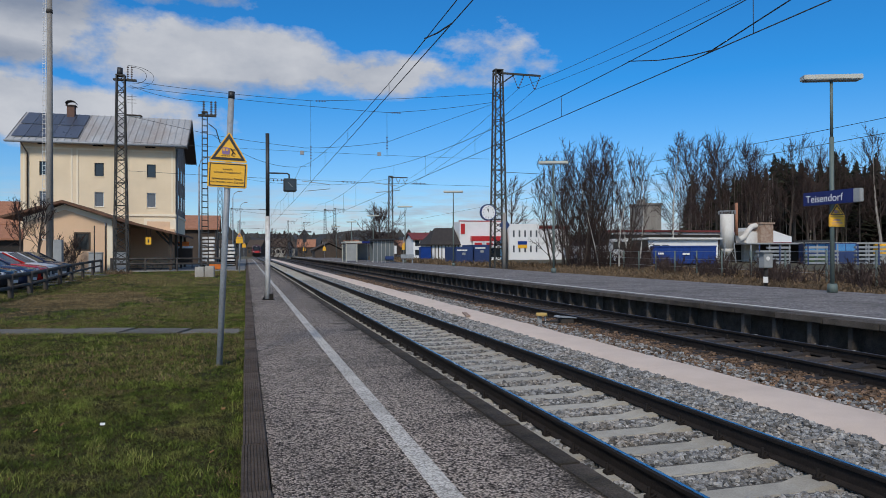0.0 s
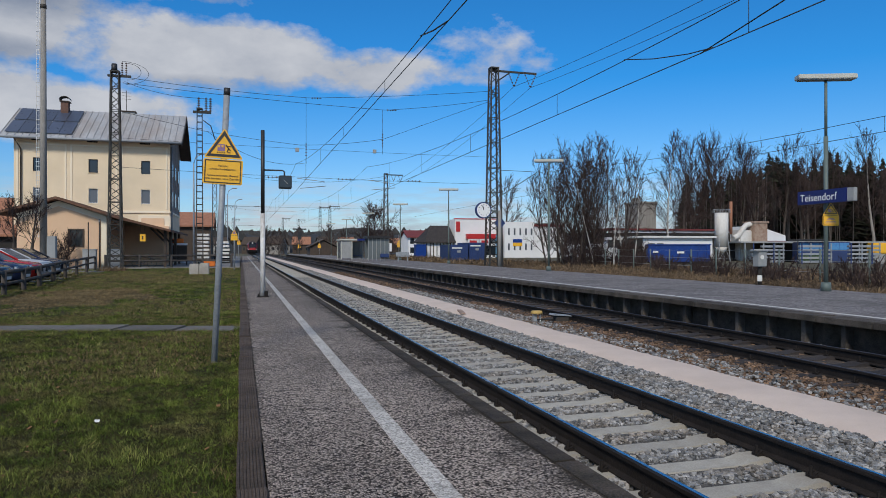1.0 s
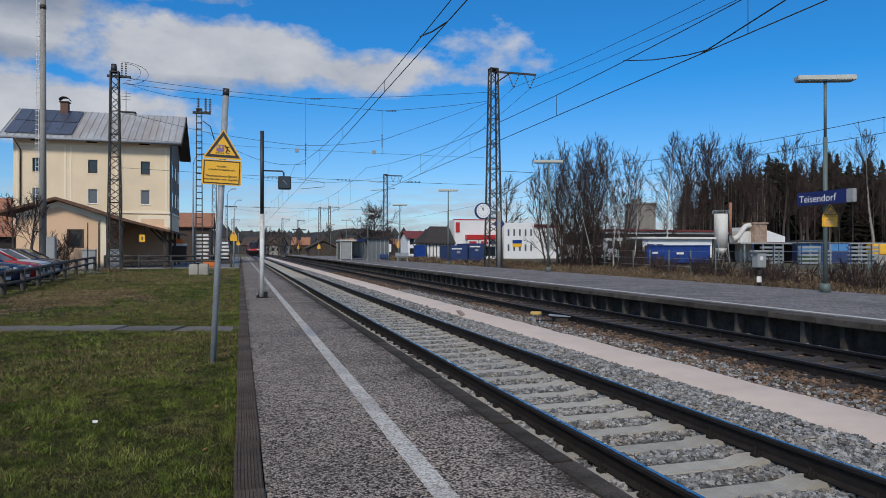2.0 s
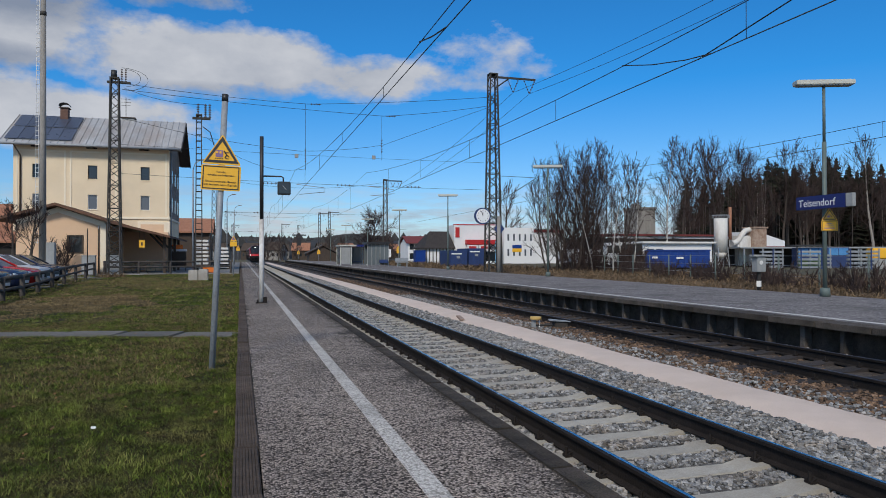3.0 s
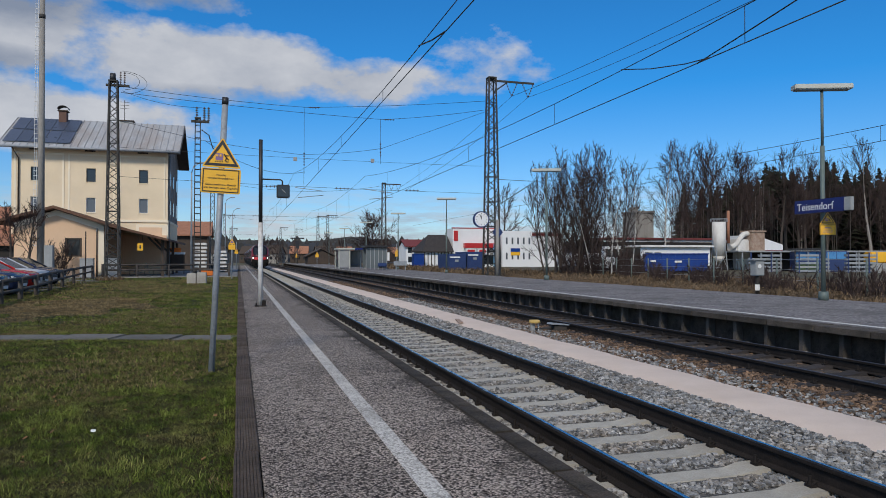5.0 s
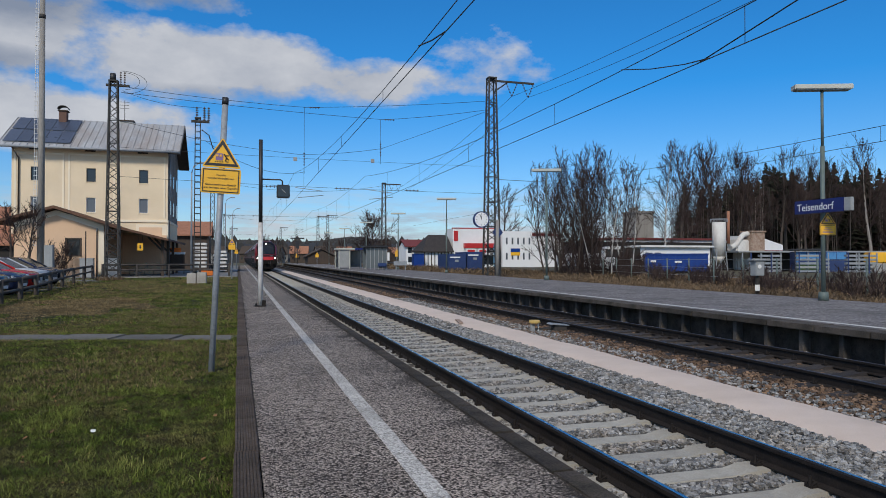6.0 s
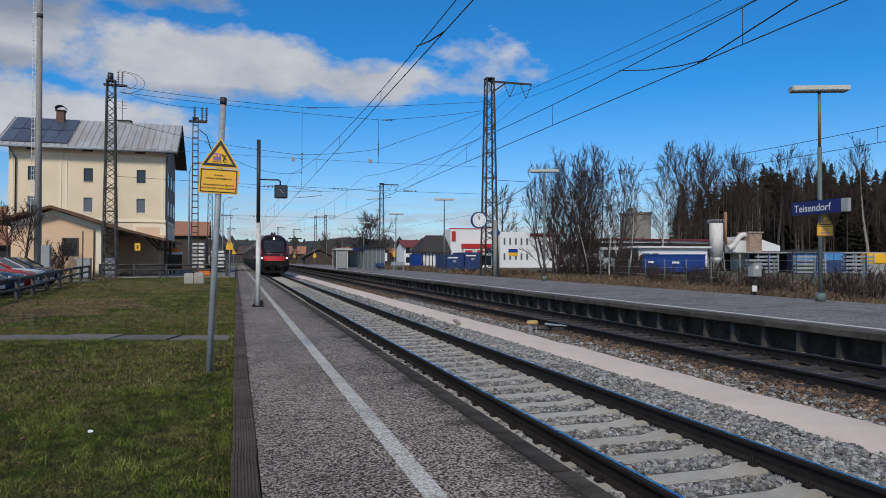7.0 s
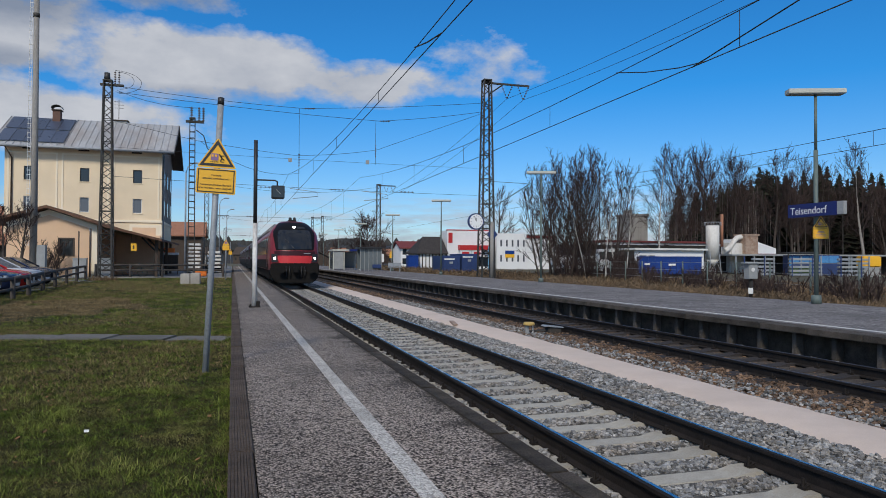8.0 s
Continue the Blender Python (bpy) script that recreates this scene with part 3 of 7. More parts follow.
pil = mesh_of("wall_pillar", box(B(), 10.44, 10.63, -0.055, 0.055, -0.62, P2 - 0.116), M["pillar"], 0.01)
for i in range(225):
    o = new("wall_pillar", pil)
    o.parent = platform_far
    o.location = (0, -37.50 + 0.93 * i, 0)


# ---- loose stones ----
CUBE_V = np.array([[x, y, z] for z in (-1, 1) for x, y in ((-1, -1), (1, -1), (1, 1), (-1, 1))], float)
CUBE_F = np.array([[3, 2, 1], [3, 1, 0], [4, 5, 6], [4, 6, 7], [0, 1, 5], [0, 5, 4], [1, 2, 6], [1, 6, 5], [2, 3, 7], [2, 7, 6], [3, 0, 4], [3, 4, 7]])


def scatter(base_v, base_f, pos, size, jitter, flat=0.75):
    """Rough stones: the base shape jittered, turned and set at the positions."""
    n, k = len(pos), len(base_v)
    v = base_v[None] * (1 + rng.uniform(-jitter, jitter, (n, k, 3)))
    v *= size[:, None, None] * rng.uniform([0.75, 0.75, flat * 0.6], [1.25, 1.25, flat], (n, 1, 3))
    e = rng.uniform(0, 2 * np.pi, (n, 2))
    t = rng.uniform(-0.6, 0.6, n)
    c, s = np.cos(e[:, 0])[:, None], np.sin(e[:, 0])[:, None]
    x, y, z = v[..., 0], v[..., 1], v[..., 2]
    ct, stt = np.cos(t)[:, None], np.sin(t)[:, None]
    y, z = y * ct - z * stt, y * stt + z * ct
    v = np.stack([x * c - y * s, x * s + y * c, z], -1) + pos[:, None]
    f = base_f[None] + (np.arange(n) * k)[:, None, None]
    return v.reshape(-1, 3), f.reshape(-1, 3)


def stones(name, x0, x1, y0, y1, per, z, r0, r1, material, label, keep=None):
    n = int((x1 - x0) * (y1 - y0) * per)
    p = np.stack([rng.uniform(x0, x1, n), y0 + (y1 - y0) * rng.uniform(0, 1, n), np.full(n, z) + rng.uniform(-0.02, 0.025, n)], 1)
    if keep is not None:
        p = p[keep(p)]
    v, f = scatter(CUBE_V * 0.72, CUBE_F, p, rng.uniform(r0, r1, len(p)), 0.42)
    return arr_mesh(name, v, f, material, None, label, "ballast", "stuff")


def off_sleepers(p):
    k = (p[:, 1] + 1.0) / 0.6
    return np.abs(k - np.round(k)) * 0.6 > 0.165


def off_rails(cx):
    return lambda p: (np.abs(np.abs(p[:, 0] - cx) - 0.753) > 0.07)


stones("ballast_stones", 2.86, 4.46, 2.5, 16, 1900, -0.488, 0.013, 0.030, M["stone"], "grey angular ballast stones between the rails", off_sleepers)
stones("ballast_stones", 2.86, 4.46, 16, 45, 420, -0.488, 0.018, 0.034, M["stone"], "grey angular ballast stones between the rails", off_sleepers)
stones("ballast_stones", 2.09, 2.84, 2.0, 14, 1000, -0.475, 0.02, 0.045, M["stone"], "brownish ballast stones along the platform edge", off_sleepers)
stones("ballast_stones", 2.14, 2.84, 14, 40, 220, -0.495, 0.02, 0.04, M["stone"], "brownish ballast stones along the platform edge", off_sleepers)
stones("ballast_stones", 4.48, 5.62, 2.5, 16, 1250, -0.43, 0.015, 0.033, M["stone"], "light grey ballast stones on the track shoulder")
stones("ballast_stones", 4.48, 5.60, 16, 60, 190, -0.43, 0.022, 0.042, M["stone"], "light grey ballast stones on the track shoulder")
stones("ballast_stones", 2.86, 4.46, -5, 2.5, 700, -0.488, 0.015, 0.032, M["stone"], "grey angular ballast stones between the rails", off_sleepers)
stones("ballast_stones", 4.48, 5.62, -5, 2.5, 700, -0.43, 0.017, 0.035, M["stone"], "light grey ballast stones on the track shoulder")
stones("rusty_stones", 6.6, 7.86, 4.5, 22, 400, -0.455, 0.018, 0.038, M["stone_rust"], "rust brown ballast stones round the far track")
stones("rusty_stones", 7.98, 9.9, 4.5, 20, 170, -0.50, 0.018, 0.038, M["stone_rust"], "rust brown ballast stones round the far track", off_rails(T2))
stones("rusty_stones", 6.6, 9.9, 22, 55, 75, -0.47, 0.025, 0.045, M["stone_rust"], "rust brown ballast stones round the far track", off_rails(T2))
stones("ballast_stones", 6.55, 7.25, 5, 30, 150, -0.43, 0.018, 0.034, M["stone"], "scattered pale ballast stones beside the sand")
stones("ballast_stones", 9.75, 10.3, 6, 40, 130, -0.44, 0.018, 0.034, M["stone"], "pale stones below the platform wall")


# the pale strip of sand between the tracks: uneven edges and crown
def sand_strip():
    rows, cols = 420, 9
    ys = np.concatenate([np.linspace(-40, 40, 300), np.linspace(40.4, 170, rows - 300)])
    v = []
    for y in ys:
        l = 5.62 + 0.05 * noise.noise((y * 0.9, 0, 0)) + 0.03 * noise.noise((y * 4, 3, 0))
        r = 6.77 + 0.07 * noise.noise((y * 0.7, 7, 0)) + 0.03 * noise.noise((y * 3.5, 9, 0))
        for j in range(cols):
            u = j / (cols - 1)
            z = -0.47 + 0.075 * min(1, 5 * min(u, 1 - u)) + 0.012 * noise.noise((u * 3, y * 1.5, 4))
            v.append((l + (r - l) * u, y, z))
    f = [(i * cols + j, i * cols + j + 1, (i + 1) * cols + j + 1, (i + 1) * cols + j) for i in range(rows - 1) for j in range(cols - 1)]
    ob = many("sand_strip", v, f, M["sand"], None, "smooth strip of pale pinkish sand between the tracks", "sand", "structure")
    for p in ob.data.polygons:
        p.use_smooth = True


sand_strip()


# ---- lawn ----
def lawn_z(x, y):
    return -0.05 + 0.03 * noise.noise((x * 0.5, y * 0.5, 0)) + 0.015 * noise.noise((x * 2, y * 2, 3)) - 0.02 * max(0, min(1, (-x - 5) / 5))


def make_lawn():
    xs = np.concatenate([np.linspace(-45, -10, 12)[:-1], np.linspace(-10, -0.035, 150)])
    ys = np.concatenate([np.linspace(-45, 2, 10)[:-1], np.linspace(2, 18, 220)[:-1], np.linspace(18, 60, 220)])
    v = [(x, y, lawn_z(x, y)) for y in ys for x in xs]
    n = len(xs)
    f = [(i * n + j, i * n + j + 1, (i + 1) * n + j + 1, (i + 1) * n + j) for i in range(len(ys) - 1) for j in range(n - 1)]
    ob = many("lawn", v, f, M["grass_soil"], None, "short patchy green lawn with dry spots beside the platform", "lawn", "structure")
    for p in ob.data.polygons:
        p.use_smooth = True


make_lawn()


def blades(name, x0, x1, y0, y1, per, h0, h1, w, material, label, zf, keep=None, lean=0.6, tuft=0.0):
    n = int((x1 - x0) * (y1 - y0) * per)
    x, y = rng.uniform(x0, x1, n), rng.uniform(y0, y1, n)
    if keep is not None:
        k = keep(x, y)
        x, y = x[k], y[k]
        n = len(x)
    z = np.array([zf(a, b) for a, b in zip(x, y)])
    h = rng.uniform(h0, h1, n) * rng.uniform(0.5, 1, n)
    if tuft:
        h *= np.array([min(1.7, max(0.55, 0.95 + 1.3 * noise.noise((p * tuft, q * tuft, 33)))) for p, q in zip(x, y)])
    a = rng.uniform(0, 2 * np.pi, n)
    d = np.stack([np.cos(a), np.sin(a), np.zeros(n)], 1)
    t = rng.uniform(0, 2 * np.pi, n)
    ln = (h * rng.uniform(0.1, lean, n))[:, None] * np.stack([np.cos(t), np.sin(t), np.zeros(n)], 1)
    base = np.stack([x, y, z - 0.004], 1)
    up = np.stack([np.zeros(n), np.zeros(n), h], 1)
    ww = d * w
    v = np.stack([base - ww, base + ww, base + up * 0.55 + ln * 0.35 + ww * 0.7, base + up * 0.55 + ln * 0.35 - ww * 0.7, base + up + ln * 1.1], 1)
    f = np.array([[0, 1, 2], [0, 2, 3], [3, 2, 4]])[None] + (np.arange(n) * 5)[:, None, None]
    return arr_mesh(name, v.reshape(-1, 3), f.reshape(-1, 3), material, None, label, "grass", "stuff")


off_path = lambda x, y: ~((y > 12.40 - 0.27 * (x + 0.2)) & (y < 13.18 - 0.27 * (x + 0.2)))
clump = lambda x, y: np.array([noise.noise((a * 4.5, b * 4.5, 21)) + 0.8 * noise.noise((a * 13, b * 13, 4)) > -0.80 for a, b in zip(x, y)])
worn = lambda x, y: np.array([1.0 - ((a + 4.6) / 2.6) ** 2 - ((b - 22.5) / 6.0) ** 2 + 1.1 * noise.noise((a * 0.9, b * 0.5, 3)) > 0.45 for a, b in zip(x, y)])
L1 = "short green grass blades mixed with dry straw"
blades("grass", -3.2, -0.02, 3.2, 8, 9500, 0.012, 0.046, 0.0019, M["blade"], L1, lawn_z, clump, 2.2, 6.0)
blades("grass", -3.2, -0.02, 3.2, 8, 4500, 0.016, 0.034, 0.0024, M["thatch"], "low mat of old grass between the blades", lawn_z, None, 2.8)
blades("grass", -6.0, -0.02, 8, 16, 1600, 0.018, 0.036, 0.0038, M["thatch"], "low mat of old grass between the blades", lawn_z, off_path, 2.8)
blades("grass", -6.0, -0.02, 8, 16, 3300, 0.013, 0.052, 0.0032, M["blade"], L1, lawn_z, lambda x, y: clump(x, y) & off_path(x, y), 1.9, 3.0)
blades("grass", -9.0, -0.02, 16, 30, 460, 0.02, 0.07, 0.0085, M["blade"], L1, lawn_z, lambda x, y: clump(x, y) & ~worn(x, y), 1.5, 2.0)
blades("grass", -6.0, -0.02, -4, 3.2, 1500, 0.02, 0.06, 0.004, M["blade"], L1, lambda x, y: lawn_z(x, y) + 0.006, clump, 1.9, 3.0)
blades("grass", -6.0, -3.2, 3.2, 8, 1500, 0.02, 0.06, 0.004, M["blade"], L1, lawn_z, clump, 1.9, 3.0)
blades("grass", -12.0, -0.02, 30, 54, 90, 0.03, 0.08, 0.014, M["blade"], L1, lawn_z)
blades("grass", -0.13, 0.0, 3, 40, 1500, 0.02, 0.075, 0.0026, M["blade"], "grass tufts growing along the kerb", lambda x, y: -0.04, clump, 1.3)

patchy = lambda x, y: np.array([noise.noise((a * 0.35, b * 0.22, 11)) + 0.6 * noise.noise((a * 3.1, b * 2.6, 2)) > 0.10 for a, b in zip(x, y)])
dry_field = lambda x, y: np.array([noise.noise((a * 0.30, b * 0.13, 11)) + 0.6 * noise.noise((a * 1.1, b * 0.7, 2)) + (0.22 if a < -2.2 - 0.02 * b else -0.12) > 0.06 for a, b in zip(x, y)])
tufty = lambda x, y: np.array([noise.noise((a * 1.7, b * 1.7, 8)) + 0.8 * noise.noise((a * 6, b * 6, 14)) > 0.34 for a, b in zip(x, y)])
L3 = "taller tufts of yellow-green grass in the lawn"
blades("grass_tufts", -3.2, -0.02, 3.2, 8, 2600, 0.04, 0.085, 0.0023, M["tuft"], L3, lawn_z, tufty, 1.3)
blades("grass_tufts", -6.0, -0.02, 8, 16, 900, 0.04, 0.09, 0.0036, M["tuft"], L3, lawn_z, lambda x, y: tufty(x, y) & off_path(x, y), 1.3)
L2 = "dead straw-coloured turf in patches of the lawn"
blades("dead_turf", -3.2, -0.05, 3.2, 8, 1800, 0.015, 0.065, 0.003, M["straw"], L2, lawn_z, patchy, 1.6)
blades("dead_turf", -6.0, -0.05, 8, 16, 900, 0.015, 0.065, 0.0045, M["straw"], L2, lawn_z, lambda x, y: patchy(x, y) & off_path(x, y), 1.6)
blades("dead_turf", -9.0, -0.05, 16, 32, 330, 0.02, 0.065, 0.009, M["straw"], L2, lawn_z, dry_field, 1.8)
blades("dead_turf", -8.5, -0.6, 15.5, 31, 520, 0.012, 0.045, 0.010, M["straw"], L2, lawn_z, worn, 2.2)
blades("dead_turf", -12.0, -0.05, 32, 54, 150, 0.02, 0.09, 0.014, M["straw"], L2, lawn_z, dry_field, 1.6)

blades("twig_heap", -8.7, -7.1, 48.0, 48.7, 260, 0.12, 0.5, 0.02, M["dry"], "heap of dead twigs and leaves at the foot of the mast", lambda x, y: -0.05, None, 1.6)

# slab path across the lawn
path = thing("slab_path", "narrow grey concrete slab path across the lawn", "path", None, "", "structure")
sl = mesh_of("slab", box(B(), -0.49, 0.49, -0.38, 0.38, -0.08, 0.012), M["slab"], 0.012)
for i in range(16):
    o = new("slab", sl)
    o.parent = path
    x = -0.55 - i * 0.985
    o.location, o.rotation_euler = (x, 12.78 - 0.27 * (x + 0.2), lawn_z(x, 12.8) + rng.uniform(0, 0.012)), (rng.uniform(-0.008, 0.008), rng.uniform(-0.01, 0.01), -0.263)

n = 420
p = np.stack([rng.uniform(-5, -0.1, n), 3.3 + 14 * rng.uniform(0, 1, n) ** 1.5, np.full(n, -0.02)], 1)
v, f = scatter(CUBE_V * 0.72, CUBE_F, p, rng.uniform(0.007, 0.018, n), 0.5, 0.18)
arr_mesh("fallen_leaves", v, f, M["leaf"], None, "brown fallen leaves scattered on the lawn", "leaves", "stuff")
v, f = scatter(CUBE_V * 0.72, CUBE_F, np.array([[-1.10, 6.0, 0.0]]), np.array([0.026]), 0.4, 0.5)
litter = arr_mesh("litter", v, f, M["clockface"], None, "crumpled white scrap of paper on the grass", "litter")


# ---- masts ----
def lattice_mast(name, m, h, w0, w1, bays, label, group="", near=True):
    """Four corner angles with zigzag lacing on all faces."""
    t = thing(name, label, "catenary mast", m, group)

    def corner(i, u):
        w = w0 + (w1 - w0) * u
        sx, sy = ((-1, -1), (1, -1), (1, 1), (-1, 1))[i]
        return Vector((sx * w / 2, sy * w / 2, h * u))
    a = w0 * 0.095
    for i in range(4):
        part("corner_angle", rod(B(), corner(i, 0), corner(i, 1), a * 0.85, a * 0.7, 4), M["steel"], t)
    us = [k / bays for k in range(bays + 1)]
    for i in range(4):
        bm = B()
        for k in range(bays):
            p, q = (i, (i + 1) % 4) if k % 2 else ((i + 1) % 4, i)
            if near and w0 < 0.5:
                part("cross_bar", rod(B(), corner(p, us[k]), corner(q, us[k]), a * 0.5, None, 4), M["steel"], t)
            elif near:
                part("lacing_bar", rod(B(), corner(p, us[k]), corner(q, us[k + 1]), a * 0.33, None, 4), M["steel"], t)
                if k % 3 == 0:
                    part("cross_bar", rod(B(), corner(p, us[k]), corner(q, us[k]), a * 0.33, None, 4), M["steel"], t)
            else:
                rod(bm, corner(p, us[k]), corner(q, us[k + 1]), a * 0.4, None, 4)
        if near:
            bm.free()
        else:
            tagged(part("lacing", bm, M["steel"], t, "steel lacing bars"), "", "", "", "stuff")
    part("cap", box(B(), -w1 * 0.6, w1 * 0.6, -w1 * 0.6, w1 * 0.6, h, h + 0.08), M["steel"], t)
    part("footing", box(B(), -w0 * 0.65, w0 * 0.65, -w0 * 0.65, w0 * 0.65, -0.5, 0.06), M["kerb"], t, "concrete footing", 0.02)
    return t


def insulator(bm, a, b, r=0.06, n=4):
    a, b = Vector(a), Vector(b)
    rod(bm, a, b, 0.016, None, 5)
    for i in range(n):
        c = a.lerp(b, (i + 0.5) / n)
        d = (b - a).normalized() * 0.03
        rod(bm, c - d, c + d, r, r * 0.6, 8)
    return bm


YH = 49.0
mast_r = lattice_mast("lattice_mast", pose(18.35, YH, 0.0), 15.0, 1.02, 0.55, 24, "tall dark steel lattice mast on the island platform", "headspan masts")
arm = part("cross_arm", box(B(), -0.2, 3.5, -0.06, 0.06, 14.78, 14.92), M["steel"], mast_r)
rod_bm = rod(B(), (0.2, 0, 14.0), (1.3, 0, 14.8), 0.05, None, 4)
part("arm_brace", rod_bm, M["steel"], mast_r)
for x in (1.65, 3.0):
    for s in (-0.45, 0.45):
        part("insulator", insulator(B(), (x + s, 0, 14.78), (x, 0, 13.75), 0.07, 5), M["insul"], mast_r, "slanting porcelain insulator")
mast_l = lattice_mast("lattice_mast", pose(-7.85, YH, -0.05), 12.9, 0.80, 0.47, 26, "tall dark steel lattice mast standing on the lawn", "headspan masts")
bm = B()
rod(bm, (-0.05, 0, 12.95), (-0.05, 0, 13.45), 0.20, 0.17, 12)
box(bm, -0.28, 0.18, -0.2, 0.2, 12.93, 12.99)
part("switch_head", bm, M["black"], mast_l, "black switch housing")
for x in (0.42, 0.66):
    part("insulator", insulator(B(), (x, 0, 12.7), (x, 0, 13.6), 0.075, 6), M["insul"], mast_l)
part("bracket", box(B(), -0.45, 0.95, -0.12, 0.12, 12.62, 12.74), M["steel"], mast_l)
bm = B()
pipe(bm, [(0.66 + 0.9 * math.sin(a) , 0, 13.3 + 0.55 * math.cos(a) - 0.3) for a in np.linspace(0, 3.1, 12)], 0.014, 5)
pipe(bm, [(0.42 + 1.6 * math.sin(a), 0, 12.9 + 0.75 * math.cos(a)) for a in np.linspace(0, 3.0, 12)], 0.014, 5)
part("jumper_loop", bm, M["wire"], mast_l, "looped black jumper cable")

mast_s = lattice_mast("lattice_mast", pose(-2.25, 41.3, -0.05), 9.3, 0.36, 0.27, 26, "slim steel lattice mast on a concrete block in the lawn", "small masts")
for x0, x1, h in ((-0.52, -0.03, 0.58), (0.0, 0.50, 0.62)):
    part("concrete_block", box(B(), x0, x1, -0.5, 0.5, -0.3, h), M["block"], mast_s, "stained pale concrete foundation block", 0.03)
part("bracket", box(B(), -0.35, 0.62, -0.1, 0.1, 9.1, 9.22), M["steel"], mast_s)
for x in (-0.05, 0.35, 0.58):
    part("insulator", insulator(B(), (x, 0, 9.2), (x, 0, 10.0), 0.085, 6), M["insul"], mast_s)
bm = B()
pipe(bm, [(0.2, 0, 8.7), (0.6, 0, 8.4), (0.8, 0, 7.7), (1.2, 0, 7.3)], 0.03, 5)
part("drooping_cable", bm, M["wire"], mast_s)

far = lattice_mast("lattice_mast", pose(17.7, 86.3, 0.0), 10.9, 0.62, 0.42, 14, "steel lattice mast with short arm farther down the platform", "far masts", False)
part("cross_arm", box(B(), -0.1, 2.2, -0.05, 0.05, 10.75, 10.88), M["steel"], far)
for x in (1.0, 1.9):
    for s in (-0.3, 0.3):
        part("insulator", insulator(B(), (x + s, 0, 10.75), (x, 0, 10.0), 0.06, 4), M["insul"], far)
for x, y, s in ((17.0, 156, 1), (18.7, 152, 1), (-3.0, 86.3, 1), (-3.0, 156, 1), (12.2, 215, 1), (-2.5, 225, 1), (17.7, 225, 1)):
    o = copy_thing(far, pose(x, y, -0.1) @ Matrix.Diagonal((1, 1, 1, 1)))

# ---- wires ----
def wire(name, pts, r, label):
    return tagged(part(name, pipe(B(), pts, r, 5), M["wire"]), label, "overhead wire")


def span(a, b, sag, n=14):
    a, b = Vector(a), Vector(b)
    return [a.lerp(b, i / n) - Vector((0, 0, 4 * sag * (i / n) * (1 - i / n))) for i in range(n + 1)]


HANG = (-13.0, YH, 86.3, 121.0, 156.0, 225.0)
for cx, za, zb, top in ((T1, 5.66, 5.42, 7.3), (T2, 5.26, 5.12, 7.25)):
    pts = []
    for y0, y1 in zip(HANG, HANG[1:]):
        sag = 1.47 * ((y1 - y0) / 62) ** 2
        pts += span((cx, y0, top), (cx, y1, top), sag, 20)[:-1]
    wire("catenary_wire", pts, 0.010, "dark carrying wire sagging above the track")
    wire("contact_wire", [(cx, -13, za), (cx, YH, zb), (cx, 230, zb)], 0.011, "taut contact wire above the track")
    for y0, y1 in zip(HANG, HANG[1:4]):
        sag = 1.47 * ((y1 - y0) / 62) ** 2
        n = 8 if y1 - y0 > 50 else 5
        for k in range(1, n):
            u = k / n
            y = y0 + (y1 - y0) * u
            zc = za + (zb - za) * min(1, (y + 13) / 62)
            wire("dropper_wire", [(cx, y, zc), (cx, y, top - 4 * sag * u * (1 - u))], 0.007, "thin vertical dropper wire")

bundle = (
    ((-6.96, 12.55), (4.6, 11.95), (18.2, 13.3)),
    ((-7.4, 12.2), (10.0, 11.4), (18.2, 12.65)),
)
for k, pts in enumerate(bundle):
    p = [Vector((x, YH, z)) for x, z in pts]
    wire("headspan_cable", span(p[0], p[1], 0.12, 8) + span(p[1], p[2], 0.10, 8), 0.016, "headspan carrying cable between two masts")
    tagged(part("insulator", insulator(B(), p[1] + Vector((0.1, 0, 0)), p[1] + Vector((0.85, 0, 0.03)), 0.07, 4), M["insul"]), "dark ribbed porcelain insulator on a cable", "insulator")
    x, z0, z1 = ((4.37, 11.95, 7.3), (9.8, 11.4, 8.2))[k]
    wire("hanger_wire", [(x, YH, z0), (x, YH, z1)], 0.012, "vertical hanger wire below the headspan")
    tagged(part("insulator", insulator(B(), (x, YH, z1 + 1.5), (x, YH, z1 + 0.5), 0.07, 5), M["insul"]), "dark ribbed porcelain insulator on a hanger", "insulator")
wire("cross_wire", [(-7.4, YH, 10.3)] + span((-2.4, YH, 9.3), (4.0, YH, 8.62), 0.05, 6) + span((4.0, YH, 8.62), (9.9, YH, 9.3), 0.12, 6) + [(18.0, YH, 12.5)], 0.014, "slanting cross wire of the headspan")
wire("cross_wire", span((-7.5, YH, 8.6), (17.6, YH, 8.3), 0.1, 8), 0.010, "thin upper cross wire of the headspan")
wire("cross_wire", span((-7.6, YH, 6.7), (17.6, YH, 6.25), 0.12, 8), 0.012, "straight lower cross wire of the headspan")
wire("feeder_wire", span((-7.3, YH, 12.3), (-2.0, 41.3, 9.9), 0.25, 8), 0.013, "slanting feeder wire between lattice masts")
wire("cross_wire", span((-1.8, 41.3, 8.0), (4.4, YH, 7.4), 0.7, 10), 0.012, "sagging tap wire from the small mast")
for x in (1.4, 6.5, 11.6):
    tagged(part("insulator", insulator(B(), (x, YH, 6.32), (x + 1.1, YH, 6.32), 0.085, 4), M["insul"]), "dark ribbed porcelain insulator on a cross wire", "insulator")
